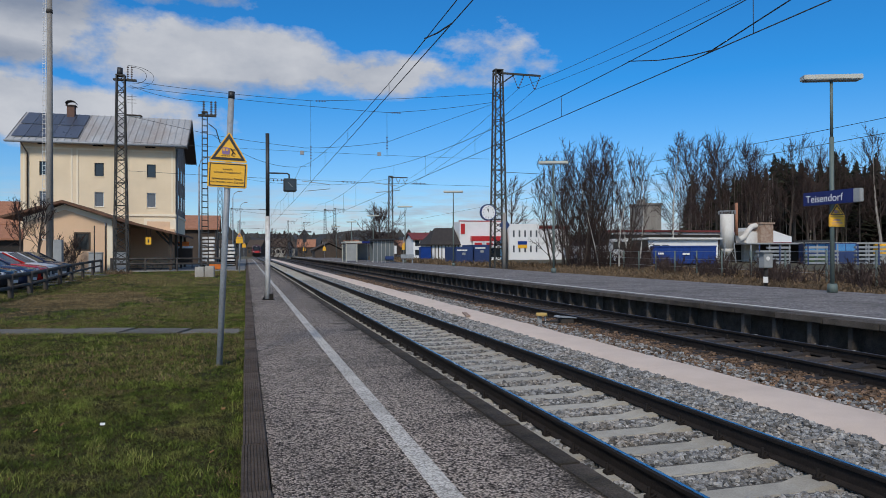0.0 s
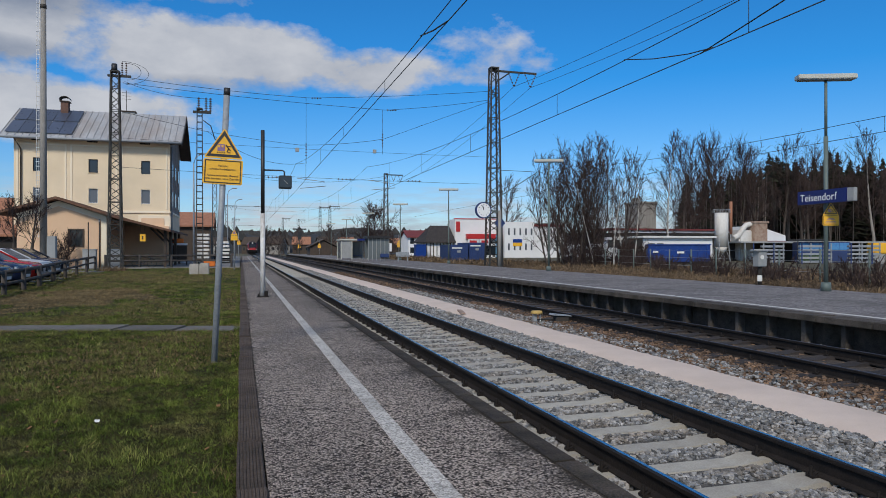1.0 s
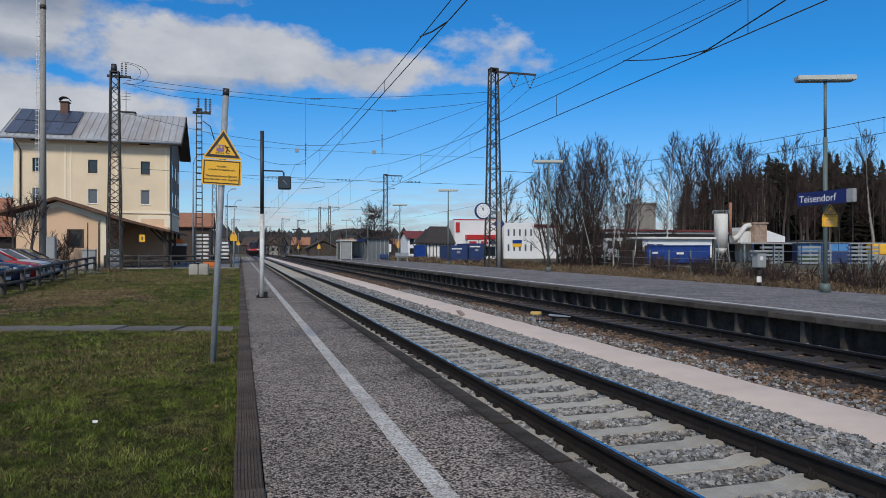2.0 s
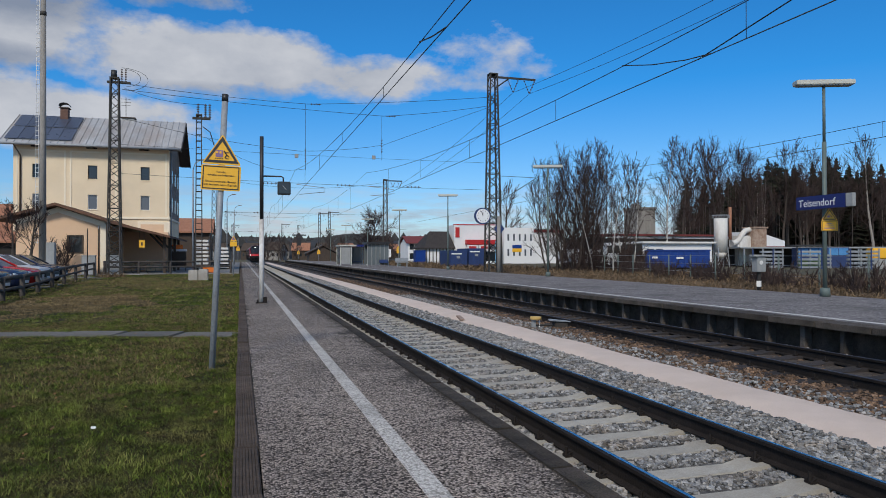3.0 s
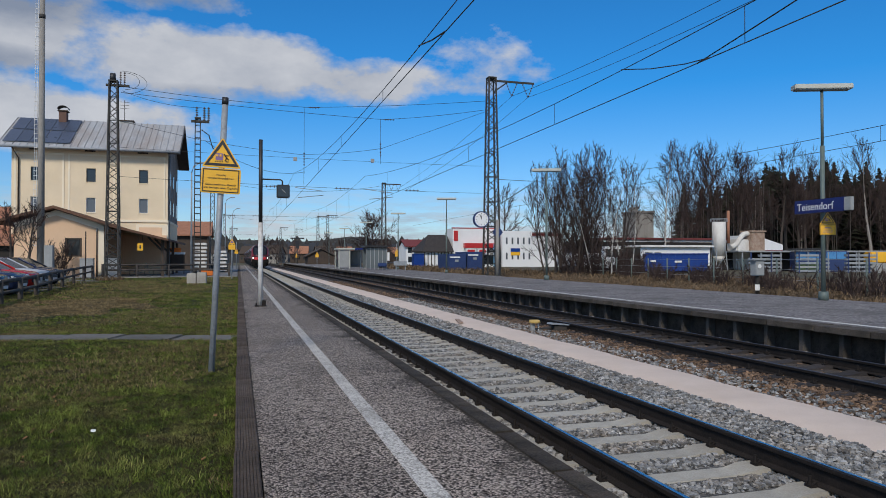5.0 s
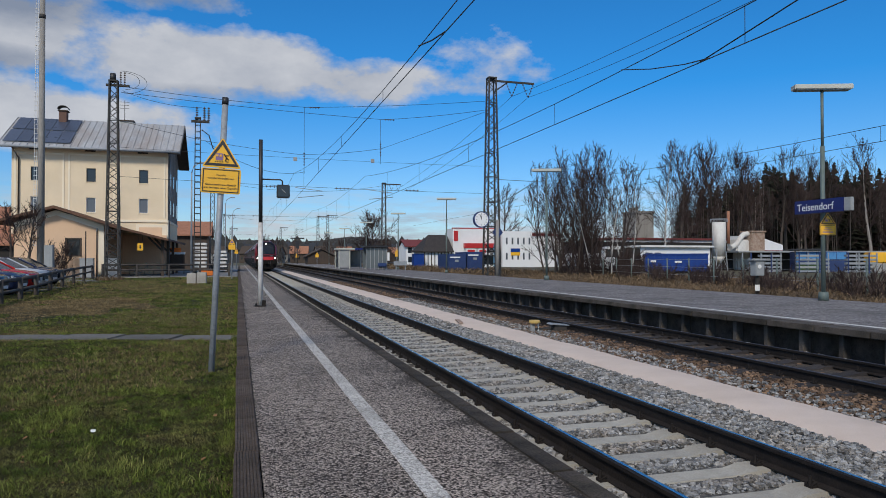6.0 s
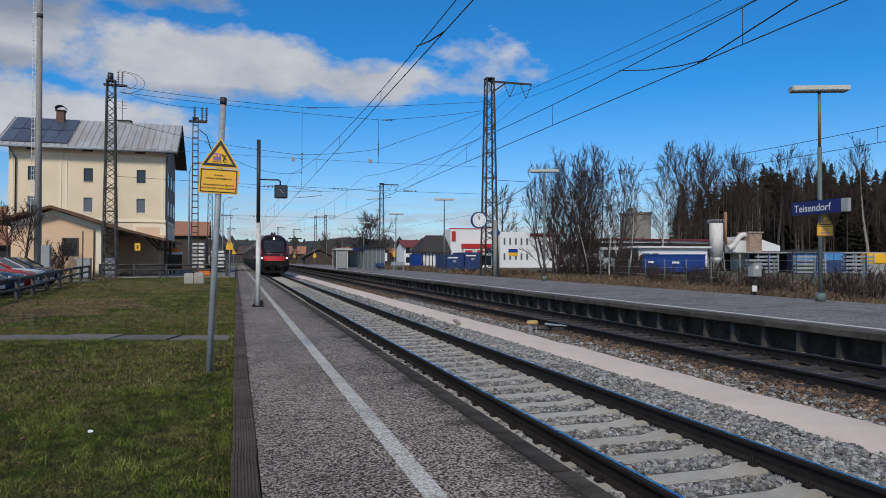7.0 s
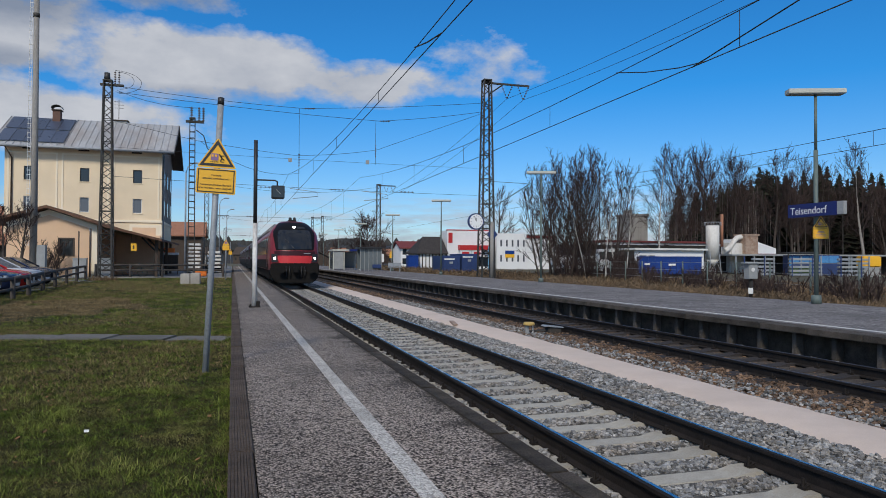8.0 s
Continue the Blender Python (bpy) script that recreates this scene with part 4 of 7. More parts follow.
for x, z in ((3.76, 8.28), (9.22, 8.38)):
    tagged(part("wire_plate", box(B(), x - 0.13, x + 0.13, YH - 0.04, YH + 0.04, z - 0.14, z + 0.14), M["grey"], None, "", 0.02), "small grey plate clamped on a cross wire", "wire plate")
for cx, s in ((T1, 1), (T2, 1)):
    bm = pipe(B(), [(cx + 0.1, YH, 6.3), (cx + 2.0, YH, 6.1), (cx + 2.05, YH, 5.8), (cx + 0.3, YH, 5.6)], 0.022, 6)
    tagged(part("registration_arm", bm, M["galv"]), "thin steel registration arm holding the contact wire", "registration arm")
# feeders on the mast arm, and the wires over the far siding
for x, z in ((19.65, 13.75), (21.0, 13.75)):
    wire("feeder_wire", span((x + 0.35, YH, z), (x + 0.35, -17, z), 1.3, 16), 0.014, "high feeder wire carried by the mast arm")
    wire("feeder_wire", span((x + 0.35, YH, z), (x - 0.6, 86.3, 10.0), 0.5, 10), 0.014, "high feeder wire carried by the mast arm")
wire("feeder_wire", span((22.4, -10, 7.3), (22.4, YH, 7.3), 1.13, 14), 0.012, "carrying wire over the siding behind the platform")
wire("feeder_wire", [(22.4, -10, 5.5), (22.4, YH, 5.72), (22.4, 90, 5.72)], 0.012, "contact wire over the siding behind the platform")
for k in range(1, 8):
    u = k / 8
    wire("dropper_wire", [(22.4, -10 + 59 * u, 5.5 + 0.22 * u), (22.4, -10 + 59 * u, 7.3 - 4.52 * u * (1 - u))], 0.007, "thin vertical dropper wire")
wire("cross_wire", [(18.6, YH, 7.35), (22.4, YH, 7.28)], 0.02, "bracket tube from the lattice mast")
wire("cross_wire", [(18.6, YH, 5.2), (21.9, YH, 7.26)], 0.03, "slanting bracket tube from the lattice mast")
for k, yh in enumerate((86.3, 156.0)):
    wire("headspan_cable", span((-3, yh, 10.6), (17.6, yh, 10.6), 1.0, 10), 0.016, "far headspan carrying cable")
    wire("cross_wire", [(-3, yh, 6.5), (17.6, yh, 6.4)], 0.014, "far headspan cross wire")
    tagged(part("insulator", insulator(B(), (1.5, yh, 6.5), (2.8, yh, 6.5), 0.12, 4), M["insul"]), "dark ribbed porcelain insulator on a cross wire", "insulator")
wire("jumper_wire", [(T1, 14.2, 5.89), (T1, 13.2, 5.70), (T1, 12.2, 5.57)], 0.016, "short jumper between carrying and contact wire")
wire("jumper_wire", [(T2, 14.4, 5.82), (T2, 13.2, 5.52), (T2, 12.0, 5.30), (T2, 11.2, 5.21)], 0.012, "curved jumper between carrying and contact wire")
wire("contact_wire", [(T2, 11.6, 5.20), (T2, 9.4, 5.5), (T2, 4.0, 6.25), (T2, -13.0, 7.2)], 0.013, "second wire running off above the far track")


# ---- signs and lamps on the platforms ----
def sheet(parent, name, pts, y, d, material, label="", bev=0.0):
    """A plate in the x-z plane with thickness d towards +y."""
    bm = B()
    a, b = [bm.verts.new((x, y, z)) for x, z in pts], [bm.verts.new((x, y + d, z)) for x, z in pts]
    n = len(pts)
    bm.faces.new(a)
    bm.faces.new(b[::-1])
    for i in range(n):
        bm.faces.new((a[i], b[i], b[(i + 1) % n], a[(i + 1) % n]))
    return part(name, bm, material, parent, label)


def rounded(pts, r, n=3):
    out = []
    k = len(pts)
    for i in range(k):
        p, a, b = Vector(pts[i]), Vector(pts[i - 1]), Vector(pts[(i + 1) % k])
        u, w = (a - p).normalized(), (b - p).normalized()
        c0, c1 = p + u * r, p + w * r
        for j in range(n + 1):
            t = j / n
            out.append(tuple((c0 * (1 - t) + p * t) * (1 - t) + (p * (1 - t) + c1 * t) * t))
    return out


def warning_sign(parent, s, y):
    """Triangle over a text plate; width s, origin at the middle of the joint."""
    h = s * 0.80
    tri = rounded([(-s / 2, 0), (s / 2, 0), (0, h)], s * 0.06)
    plate = part_tri = sheet(parent, "warning_triangle", tri, y, 0.012, M["yellow"], "yellow warning triangle with black border")
    outer, inner = [(-s * 0.44, h * 0.055), (s * 0.44, h * 0.055), (0, h * 0.93)], [(-s * 0.33, h * 0.14), (s * 0.33, h * 0.14), (0, h * 0.76)]
    bm = B()
    o, i = [bm.verts.new((a, y - 0.003, b)) for a, b in outer], [bm.verts.new((a, y - 0.003, b)) for a, b in inner]
    for k in range(3):
        bm.faces.new((o[k], o[(k + 1) % 3], i[(k + 1) % 3], i[k]))
    part("border", bm, M["black"], plate)
    # train pictogram and a falling figure drawn as plain shapes
    sheet(plate, "pictogram_train", rounded([(-s * 0.16, h * 0.24), (s * 0.03, h * 0.24), (s * 0.03, h * 0.47), (-s * 0.16, h * 0.47)], s * 0.03), y - 0.004, 0.003, M["purple"])
    for x in (-0.12, -0.035):
        sheet(plate, "pictogram_window", [((x - 0.025) * s, h * 0.36), ((x + 0.025) * s, h * 0.36), ((x + 0.025) * s, h * 0.43), ((x - 0.025) * s, h * 0.43)], y - 0.007, 0.002, M["yellow"])
    bm = B()
    for k in range(5):
        box(bm, (-0.17 + k * 0.045) * s, (-0.145 + k * 0.045) * s, y - 0.005, y - 0.002, h * 0.18, h * 0.21)
    box(bm, 0.10 * s, 0.17 * s, y - 0.005, y - 0.002, h * 0.19, h * 0.215)
    for a, b, w in (((0.05, 0.45), (0.12, 0.33), 0.018), ((0.12, 0.33), (0.08, 0.22), 0.014), ((0.12, 0.33), (0.18, 0.26), 0.014), ((0.08, 0.40), (0.17, 0.41), 0.012)):
        rod(bm, (a[0] * s, y - 0.004, a[1] * h), (b[0] * s, y - 0.004, b[1] * h), w * s, None, 6)
    part("pictogram_marks", bm, M["black"], plate)
    hp = s * 0.66
    pl = sheet(parent, "text_plate", rounded([(-s / 2, -0.01 - hp), (s / 2, -0.01 - hp), (s / 2, -0.01), (-s / 2, -0.01)], s * 0.05), y, 0.012, M["yellow"], "yellow plate with black border and lines of text")
    bm = B()
    a = s * 0.46
    for x0, x1, z0, z1 in ((-a, a, -0.06 * s, -0.035 * s), (-a, a, -0.64 * s, -0.615 * s), (-a, -a + 0.025 * s, -0.615 * s, -0.06 * s), (a - 0.025 * s, a, -0.615 * s, -0.06 * s)):
        box(bm, x0, x1, y - 0.004, y + 0.001, z0 - 0.005, z1 - 0.005)
    part("border", bm, M["black"], pl)
    return pl


def words(parent, name, text, size, m, material, align="CENTER", extrude=0.002):
    cu = bpy.data.curves.new(name, "FONT")
    cu.body, cu.size, cu.align_x, cu.align_y, cu.extrude = text, size, align, "CENTER", extrude
    o = new(name, cu)
    bpy.context.view_layer.update()
    me = bpy.data.meshes.new_from_object(o.evaluated_get(bpy.context.evaluated_depsgraph_get()))
    bpy.data.objects.remove(o)
    me.materials.clear()
    me.materials.append(material)
    o = new(name, me)
    o.parent, o.matrix_local = parent, m
    return o


FACE = pose(0, 0, 0, 90)
sp = thing("warning_sign_post", "yellow train warning sign on a leaning galvanised post in the grass", "warning sign", pose(-0.33, 9.11, -0.06, 0, 2.6, 0) @ pose(0, 0, 0, 0, 0, -4))
part("post", rod(B(), (0, 0, -0.3), (0, 0, 3.36), 0.038, None, 16), M["galv"], sp)
part("post_cap", rod(B(), (0, 0, 3.36), (0, 0, 3.45), 0.041, 0.04, 16), M["black"], sp, "dark plastic cap")
sub = part("clamp_pair", box(box(B(), -0.06, 0.06, -0.045, 0.045, 2.36, 2.40), -0.06, 0.06, -0.045, 0.045, 2.66, 2.70), M["galv"], sp)
holder = new("sign_panel", mesh_of("sign_panel", box(B(), -0.02, 0.02, -0.047, -0.040, 2.22, 2.9), M["galv"]))
holder.parent = sp
S0 = 0.475


def sign_on(parent, s, m):
    before = set(bpy.data.objects)
    pl = warning_sign(parent, s, 0)
    for o in [o for o in bpy.data.objects if o not in before and o.parent == parent]:
        o.matrix_local = m
    return pl


pl = sign_on(sp, S0, pose(0.0, -0.052, 2.555))
for z, t in ((-0.095, "Vorsicht,"), (-0.135, "schnelle Vorbeifahrten!"), (-0.215, "Gekennzeichneten Bereich"), (-0.255, "erst betreten, wenn Zug hält!")):
    words(pl, "text_line", t, 0.034, pose(0, -0.003, z) @ FACE, M["black"], "CENTER", 0.001)

lp = thing("signal_post", "slim post, white below and black above, with a small black display", "signal post", pose(0.585, 20.17, 0))
part("lower_post", rod(B(), (0, 0, 0), (0, 0, 2.37), 0.066, None, 16), M["chipped"], lp, "chipped white paint")
part("upper_post", rod(B(), (0, 0, 2.37), (0, 0, 4.72), 0.054, None, 16), M["black"], lp, "black paint")
bm = B()
box(bm, -0.16, 0.16, -0.13, 0.13, 0, 0.03)
for a in range(2):
    e = -1 if a else 1
    box(bm, e * 0.07 - 0.03, e * 0.07 + 0.05 * e + 0.03, -0.06, 0.06, 0.03, 0.17)
    rod(bm, (e * 0.12, -0.08, 0.0), (e * 0.12, -0.08, 0.09), 0.02, None, 6)
part("foot", bm, M["rail"], lp, "rusty clamped foot", 0.008)
part("bracket", pipe(B(), [(0, 0, 3.60), (0.55, 0, 3.60), (0.60, 0, 3.56), (0.60, 0, 3.45)], 0.022, 8), M["black"], lp)
d = part("display", box(B(), 0.44, 0.80, -0.12, 0.12, 3.08, 3.45), M["black"], lp, "square black display box", 0.02)
part("display_face", box(B(), 0.47, 0.77, -0.128, -0.12, 3.11, 3.42), M["glass"], d)
bm = rod(B(), (0.57, -0.131, 3.33), (0.68, -0.131, 3.21), 0.010, None, 4)
part("display_bar", bm, M["grey"], d)


def station_lamp(m, label):
    t = thing("platform_lamp", label, "platform lamp", m, "island platform lamps")
    part("socket", rod(B(), (0, 0, 0), (0, 0, 0.26), 0.15, 0.13, 16), M["greenpost"], t, "chunky grey-green socket", 0)
    part("lower_post", rod(B(), (0, 0, 0.2), (0, 0, 4.6), 0.062, None, 14), M["greenpost"], t)
    part("upper_post", rod(B(), (0, 0, 4.6), (0, 0, 6.3), 0.042, None, 14), M["greenpost"], t)
    h = part("lamp_head", box(B(), -0.84, 0.84, -0.17, 0.17, 6.28, 6.43), M["lampwhite"], t, "flat pale lamp head", 0.02)
    part("diffuser", box(B(), -0.78, 0.78, -0.13, 0.13, 6.26, 6.281), M["shelterglass"], h)
    return t


lab = "tall platform lamp, flat pale head on a grey-green post"
lamp0 = station_lamp(pose(16.68, 16.47, P2, 0, 0, -20), lab)
for y in (36.5, 56.5, 76.5, 97, 118, 139):
    copy_thing(lamp0, pose(17.05 + (0.3 if y > 60 else 0), y, P2, 0, 0, -20))

# station name sign on the first lamp post
ns = thing("station_sign", "dark blue station name sign with white lettering", "station sign", pose(16.52, 16.28, 2.90, 0, 0, -90))
part("sign_box", box(B(), -1.03, 0.76, -0.08, 0.08, -0.20, 0.20), M["navy"], ns, "dark blue panel", 0.008)
part("end_cap", box(B(), 0.765, 0.99, -0.07, 0.07, -0.19, 0.19), M["grey"], ns, "grey end box", 0.01)
words(ns, "lettering", "Teisendorf", 0.31, pose(-0.93, -0.084, -0.02) @ FACE, M["white_wall"], "LEFT")
ws = thing("warning_sign", "small yellow train warning sign on the lamp post", "warning sign", pose(16.75, 16.36, 2.36, 0, 0, -20))
pl = sign_on(ws, 0.46, pose(0, 0, 0))
for z, w in ((-0.10, 0.16), (-0.14, 0.24), (-0.2, 0.3), (-0.235, 0.3)):
    part("text_line", box(B(), -w / 2, w / 2, -0.004, 0.0, z - 0.008, z + 0.008), M["purple"], pl)
part("mount", box(B(), -0.09, 0.0, 0.012, 0.08, -0.2, 0.2), M["galv"], ws)

# clock on its own post beside the mast
ck = thing("platform_clock", "round white station clock on a concrete post", "clock", pose(17.05, 46.0, P2))
part("post", rod(B(), (0.62, 0, 0), (0.62, 0, 4.0), 0.15, 0.12, 12), M["pole_conc"], ck)
part("arm", rod(B(), (0.62, 0, 3.9), (-0.2, 0, 4.0), 0.05, None, 8), M["greenpost"], ck)
c = part("case", rod(B(), (-0.62, -0.12, 4.0), (-0.62, 0.12, 4.0), 0.58, None, 40), M["darkblue"], ck, "dark round case")
part("dial", rod(B(), (-0.62, -0.126, 4.0), (-0.62, -0.118, 4.0), 0.50, None, 40), M["clockface"], c, "white dial")
bm = B()
for k in range(12):
    a = k * math.pi / 6
    rod(bm, (-0.62 + 0.35 * math.sin(a), -0.13, 4.0 + 0.35 * math.cos(a)), (-0.62 + 0.43 * math.sin(a), -0.13, 4.0 + 0.43 * math.cos(a)), 0.016, None, 4)
part("hour_marks", bm, M["black"], c)
for nm, a, ln, w in (("hour_hand", -0.04, 0.26, 0.024), ("minute_hand", -0.35, 0.38, 0.018)):
    part(nm, rod(B(), (-0.62, -0.134, 4.0), (-0.62 + ln * math.sin(a), -0.134, 4.0 + ln * math.cos(a)), w, None, 4), M["black"], c)

# small box on a post, yellow-topped marker by the far track
cb = thing("control_cabinet", "grey control box with a lid on a striped stub", "control box", pose(18.6, 21.4, -0.15))
part("stub", rod(B(), (0, 0, 0), (0, 0, 0.9), 0.07, None, 10), M["dark"], cb)
part("band", rod(B(), (0, 0, 0.30), (0, 0, 0.52), 0.11, None, 4), M["white"], cb, "black and white band")
part("box", box(B(), -0.19, 0.19, -0.16, 0.16, 0.85, 1.40), M["grey"], cb, "", 0.02)
part("lid", box(B(), -0.30, 0.25, -0.21, 0.21, 1.40, 1.46), M["grey"], cb, "", 0.03)
part("dial_plate", rod(B(), (-0.05, -0.185, 1.2), (-0.05, -0.178, 1.2), 0.08, None, 12), M["white"], cb)
yb = thing("track_marker", "low grey post with a dull yellow cap beside the track", "track marker", pose(6.92, 15.6, -0.47))
part("stem", box(B(), -0.06, 0.03, -0.04, 0.04, 0, 0.25), M["grey"], yb, "", 0.008)
part("cap", rod(B(), (0.04, 0, 0.24), (0.04, 0, 0.31), 0.15, 0.13, 12), M["dullyellow"], yb, "faded yellow cap")
part("bolt", rod(B(), (0.14, 0, 0.05), (0.14, 0, 0.24), 0.02, None, 6), M["white"], yb)
part("lever_box", box(B(), 0.52, 0.86, -0.12, 0.12, 0.02, 0.17), M["steel"], yb, "dark steel lever box", 0.02)
part("lever_lid", sweep(B(), [(0.42, 0.20), (0.90, 0.165), (0.90, 0.185), (0.46, 0.235)], -0.16, 0.14), M["galv"], yb, "slanting grey lid")
part("lever_rod", rod(B(), (0.03, 0, 0.10), (0.55, 0, 0.09), 0.022, None, 6), M["steel"], yb)
bd = part("board", box(B(), -0.55, 0.55, -0.06, 0.06, 0, 0.035), M["rust"])
bd.matrix_world = pose(5.85, 18.2, -0.40, 0, 0, 78)
tagged(bd, "short reddish board lying at the edge of the sand", "board")


# ---- station house ----
HX0, HX1, HY0, HY1, HE, HR = -18.4, -6.1, 66.0, 76.0, 11.05, 13.95


def wall_with_holes(bm, x0, x1, z0, z1, y0, y1, holes):
    """A wall in the x-z plane between y0 and y1, cut by openings (x0, x1, z0, z1)."""
    xs = sorted({x0, x1, *[h[0] for h in holes], *[h[1] for h in holes]})
    zs = sorted({z0, z1, *[h[2] for h in holes], *[h[3] for h in holes]})
    for a, b in zip(xs, xs[1:]):
        for c, d in zip(zs, zs[1:]):
            if not any(h[0] <= (a + b) / 2 <= h[1] and h[2] <= (c + d) / 2 <= h[3] for h in holes):
                box(bm, a, b, y0, y1, c, d)
    bmesh.ops.remove_doubles(bm, verts=bm.verts, dist=0.0005)
    return bm


house = thing("station_house", "three-storey cream rendered station house with a grey metal roof", "house", pose(0, 0, 0))
cols, rows_ = (-16.6, -12.32, -8.1), ((8.0, 9.17), (5.35, 6.63))
holes = [(c - 0.37, c + 0.37, a, b) for c in cols for a, b in rows_]
part("front_wall", wall_with_holes(B(), HX0, HX1, -0.3, HE, HY0, HY0 + 0.4, holes), M["cream"], house)
part("back_wall", box(B(), HX0, HX1, HY1 - 0.4, HY1, -0.3, HE), M["cream"], house)
for x0, x1 in ((HX0, HX0 + 0.4), (HX1 - 0.4, HX1)):
    bm = sweepx(B(), [(HY0 + 0.4, -0.3), (HY1 - 0.4, -0.3), (HY1 - 0.4, HE), ((HY0 + HY1) / 2, HR - 0.15), (HY0 + 0.4, HE)], x0, x1)
    part("gable_wall", bm, M["cream"], house)
for c in cols:
    for a, b in rows_:
        w = part("window", box(B(), c - 0.37, c + 0.37, HY0 + 0.14, HY0 + 0.17, a, b), M["pane"] if a < 7 else M["glass"], house, "dark pane" if a > 7 else "pale blind behind the pane")
        bm = B()
        for x0, x1, z0, z1 in ((c - 0.37, c - 0.325, a, b), (c + 0.325, c + 0.37, a, b), (c - 0.325, c + 0.325, a, a + 0.045), (c - 0.325, c + 0.325, b - 0.045, b)):
            box(bm, x0, x1, HY0 + 0.08, HY0 + 0.18, z0, z1)
        part("frame", bm, M["white_wall"] if a < 7 else M["wood_dark"], w)
        part("sill", box(B(), c - 0.42, c + 0.42, HY0 - 0.04, HY0 + 0.1, a - 0.06, a - 0.002), M["cream"], w)
# raised panels and string course
for x0, x1 in ((-18.2, -14.4), (-14.1, -10.4), (-10.1, -6.3)):
    for a, b, c, d in ((x0, x0 + 0.14, 4.9, 10.4), (x1 - 0.14, x1, 4.9, 10.4), (x0 + 0.14, x1 - 0.14, 10.26, 10.4)):
        part("pilaster_strip", box(B(), a, b, HY0 - 0.04, HY0 + 0.001, c, d), M["cream_trim"], house)
part("string_course", box(B(), HX0 - 0.06, HX1 + 0.06, HY0 - 0.10, HY0 + 0.002, 4.55, 4.75), M["cream_trim"], house)
part("base_band", box(B(), HX1 - 2.6, HX1 + 0.05, HY0 - 0.08, HY0 + 0.002, -0.3, 4.35), M["cream_trim"], house)
part("lower_panel", box(B(), HX1 - 2.35, HX1 - 0.45, HY0 - 0.11, HY0 - 0.082, 0.6, 4.1), M["pink"], house, "pinkish wall panel")
for c in cols:
    part("attic_vent", box(B(), c - 0.5, c + 0.35, HY0 - 0.02, HY0 + 0.002, 10.62, 10.82), M["dark"], house)
ymid, slope = (HY0 + HY1) / 2, (HR - HE) / ((HY1 - HY0) / 2)
roof = None
for s, ya in ((1, HY0 - 0.9), (-1, HY1 + 0.9)):
    ze = HE - 0.9 * slope + 0.25
    bm = sweepx(B(), [(ya, ze), (ymid, HR + 0.25), (ymid, HR + 0.05), (ya, ze - 0.16)], HX0 - 0.95, HX1 + 1.05)
    r = part("roof_slope", bm, M["zinc"], house, "grey standing-seam metal roof with rust streaks")
    if s > 0:
        for k in range(27):
            x = HX0 - 0.9 + k * 0.545
            part("seam", sweepx(B(), [(ya, ze), (ymid, HR + 0.25), (ymid, HR + 0.31), (ya, ze + 0.06)], x, x + 0.04), M["zinc"], r)
        for row in range(2):
            for k in range(5):
                x0 = HX0 - 0.6 + k * 1.02
                u0, u1 = 0.10 + row * 0.44, 0.10 + row * 0.44 + 0.40
                y0, y1 = ya + (ymid - ya) * u0, ya + (ymid - ya) * u1
                z0, z1 = ze + (HR + 0.25 - ze) * u0 + 0.10, ze + (HR + 0.25 - ze) * u1 + 0.10
                part("solar_panel", sweepx(B(), [(y0, z0), (y1, z1), (y1, z1 + 0.05), (y0, z0 + 0.05)], x0, x0 + 0.98), M["solar"], r, "dark blue solar panel")
# grey-brown boards over the right gable, darker than the cream front
for k in range(26):
    y = HY0 + 0.41 + k * 0.354
    top = HR - 0.2 - abs(y + 0.17 - ymid) * slope
    part("cladding_board", box(B(), HX1 + 0.001, HX1 + 0.03 + 0.01 * (k % 2), y, y + 0.345, 4.77, top), M["grey_boards"], house)
for s, ya in ((1, HY0 - 0.9), (-1, HY1 + 0.9)):
    ze = HE - 0.9 * slope + 0.25
    part("soffit", sweepx(B(), [(ya, ze - 0.165), (ymid, HR + 0.045), (ymid, HR - 0.02), (ya, ze - 0.23)], HX1 + 0.05, HX1 + 1.04), M["wood_dark"], house, "dark boards under the roof overhang")
    part("verge_board", sweepx(B(), [(ya, ze + 0.0), (ymid, HR + 0.25), (ymid, HR - 0.12), (ya, ze - 0.33)], HX1 + 1.052, HX1 + 1.09), M["wood_dark"], house)
part("gutter", rod(B(), (HX0 - 0.95, HY0 - 0.97, HE - 0.32), (HX1 + 1.05, HY0 - 0.97, HE - 0.32), 0.085, None, 10), M["galv"], house)
part("eaves_board", box(B(), HX0 - 0.9, HX1 + 1.0, HY0 - 0.88, HY0 - 0.002, HE - 0.30, HE - 0.24), M["wood_dark"], house)
part("downpipe", pipe(B(), [(HX0 + 0.25, HY0 - 0.9, HE - 0.4), (HX0 + 0.55, HY0 - 0.12, HE - 1.2), (HX0 + 0.55, HY0 - 0.12, 0)], 0.06, 8), M["wood_dark"], house)
part("downpipe", pipe(B(), [(HX1 + 0.12, HY0 + 0.5, HE - 0.5), (HX1 + 0.12, HY0 + 0.5, 0)], 0.06, 8), M["galv"], house)
part("string_course", box(B(), HX1 + 0.002, HX1 + 0.07, HY0, HY1, 4.55, 4.75), M["cream_trim"], house)
for k in range(3):
    for a, b in rows_:
        part("window", box(B(), HX1 - 0.02, HX1 + 0.055, HY0 + 1.7 + k * 3.0, HY0 + 2.5 + k * 3.0, a, b), M["glass"], house)
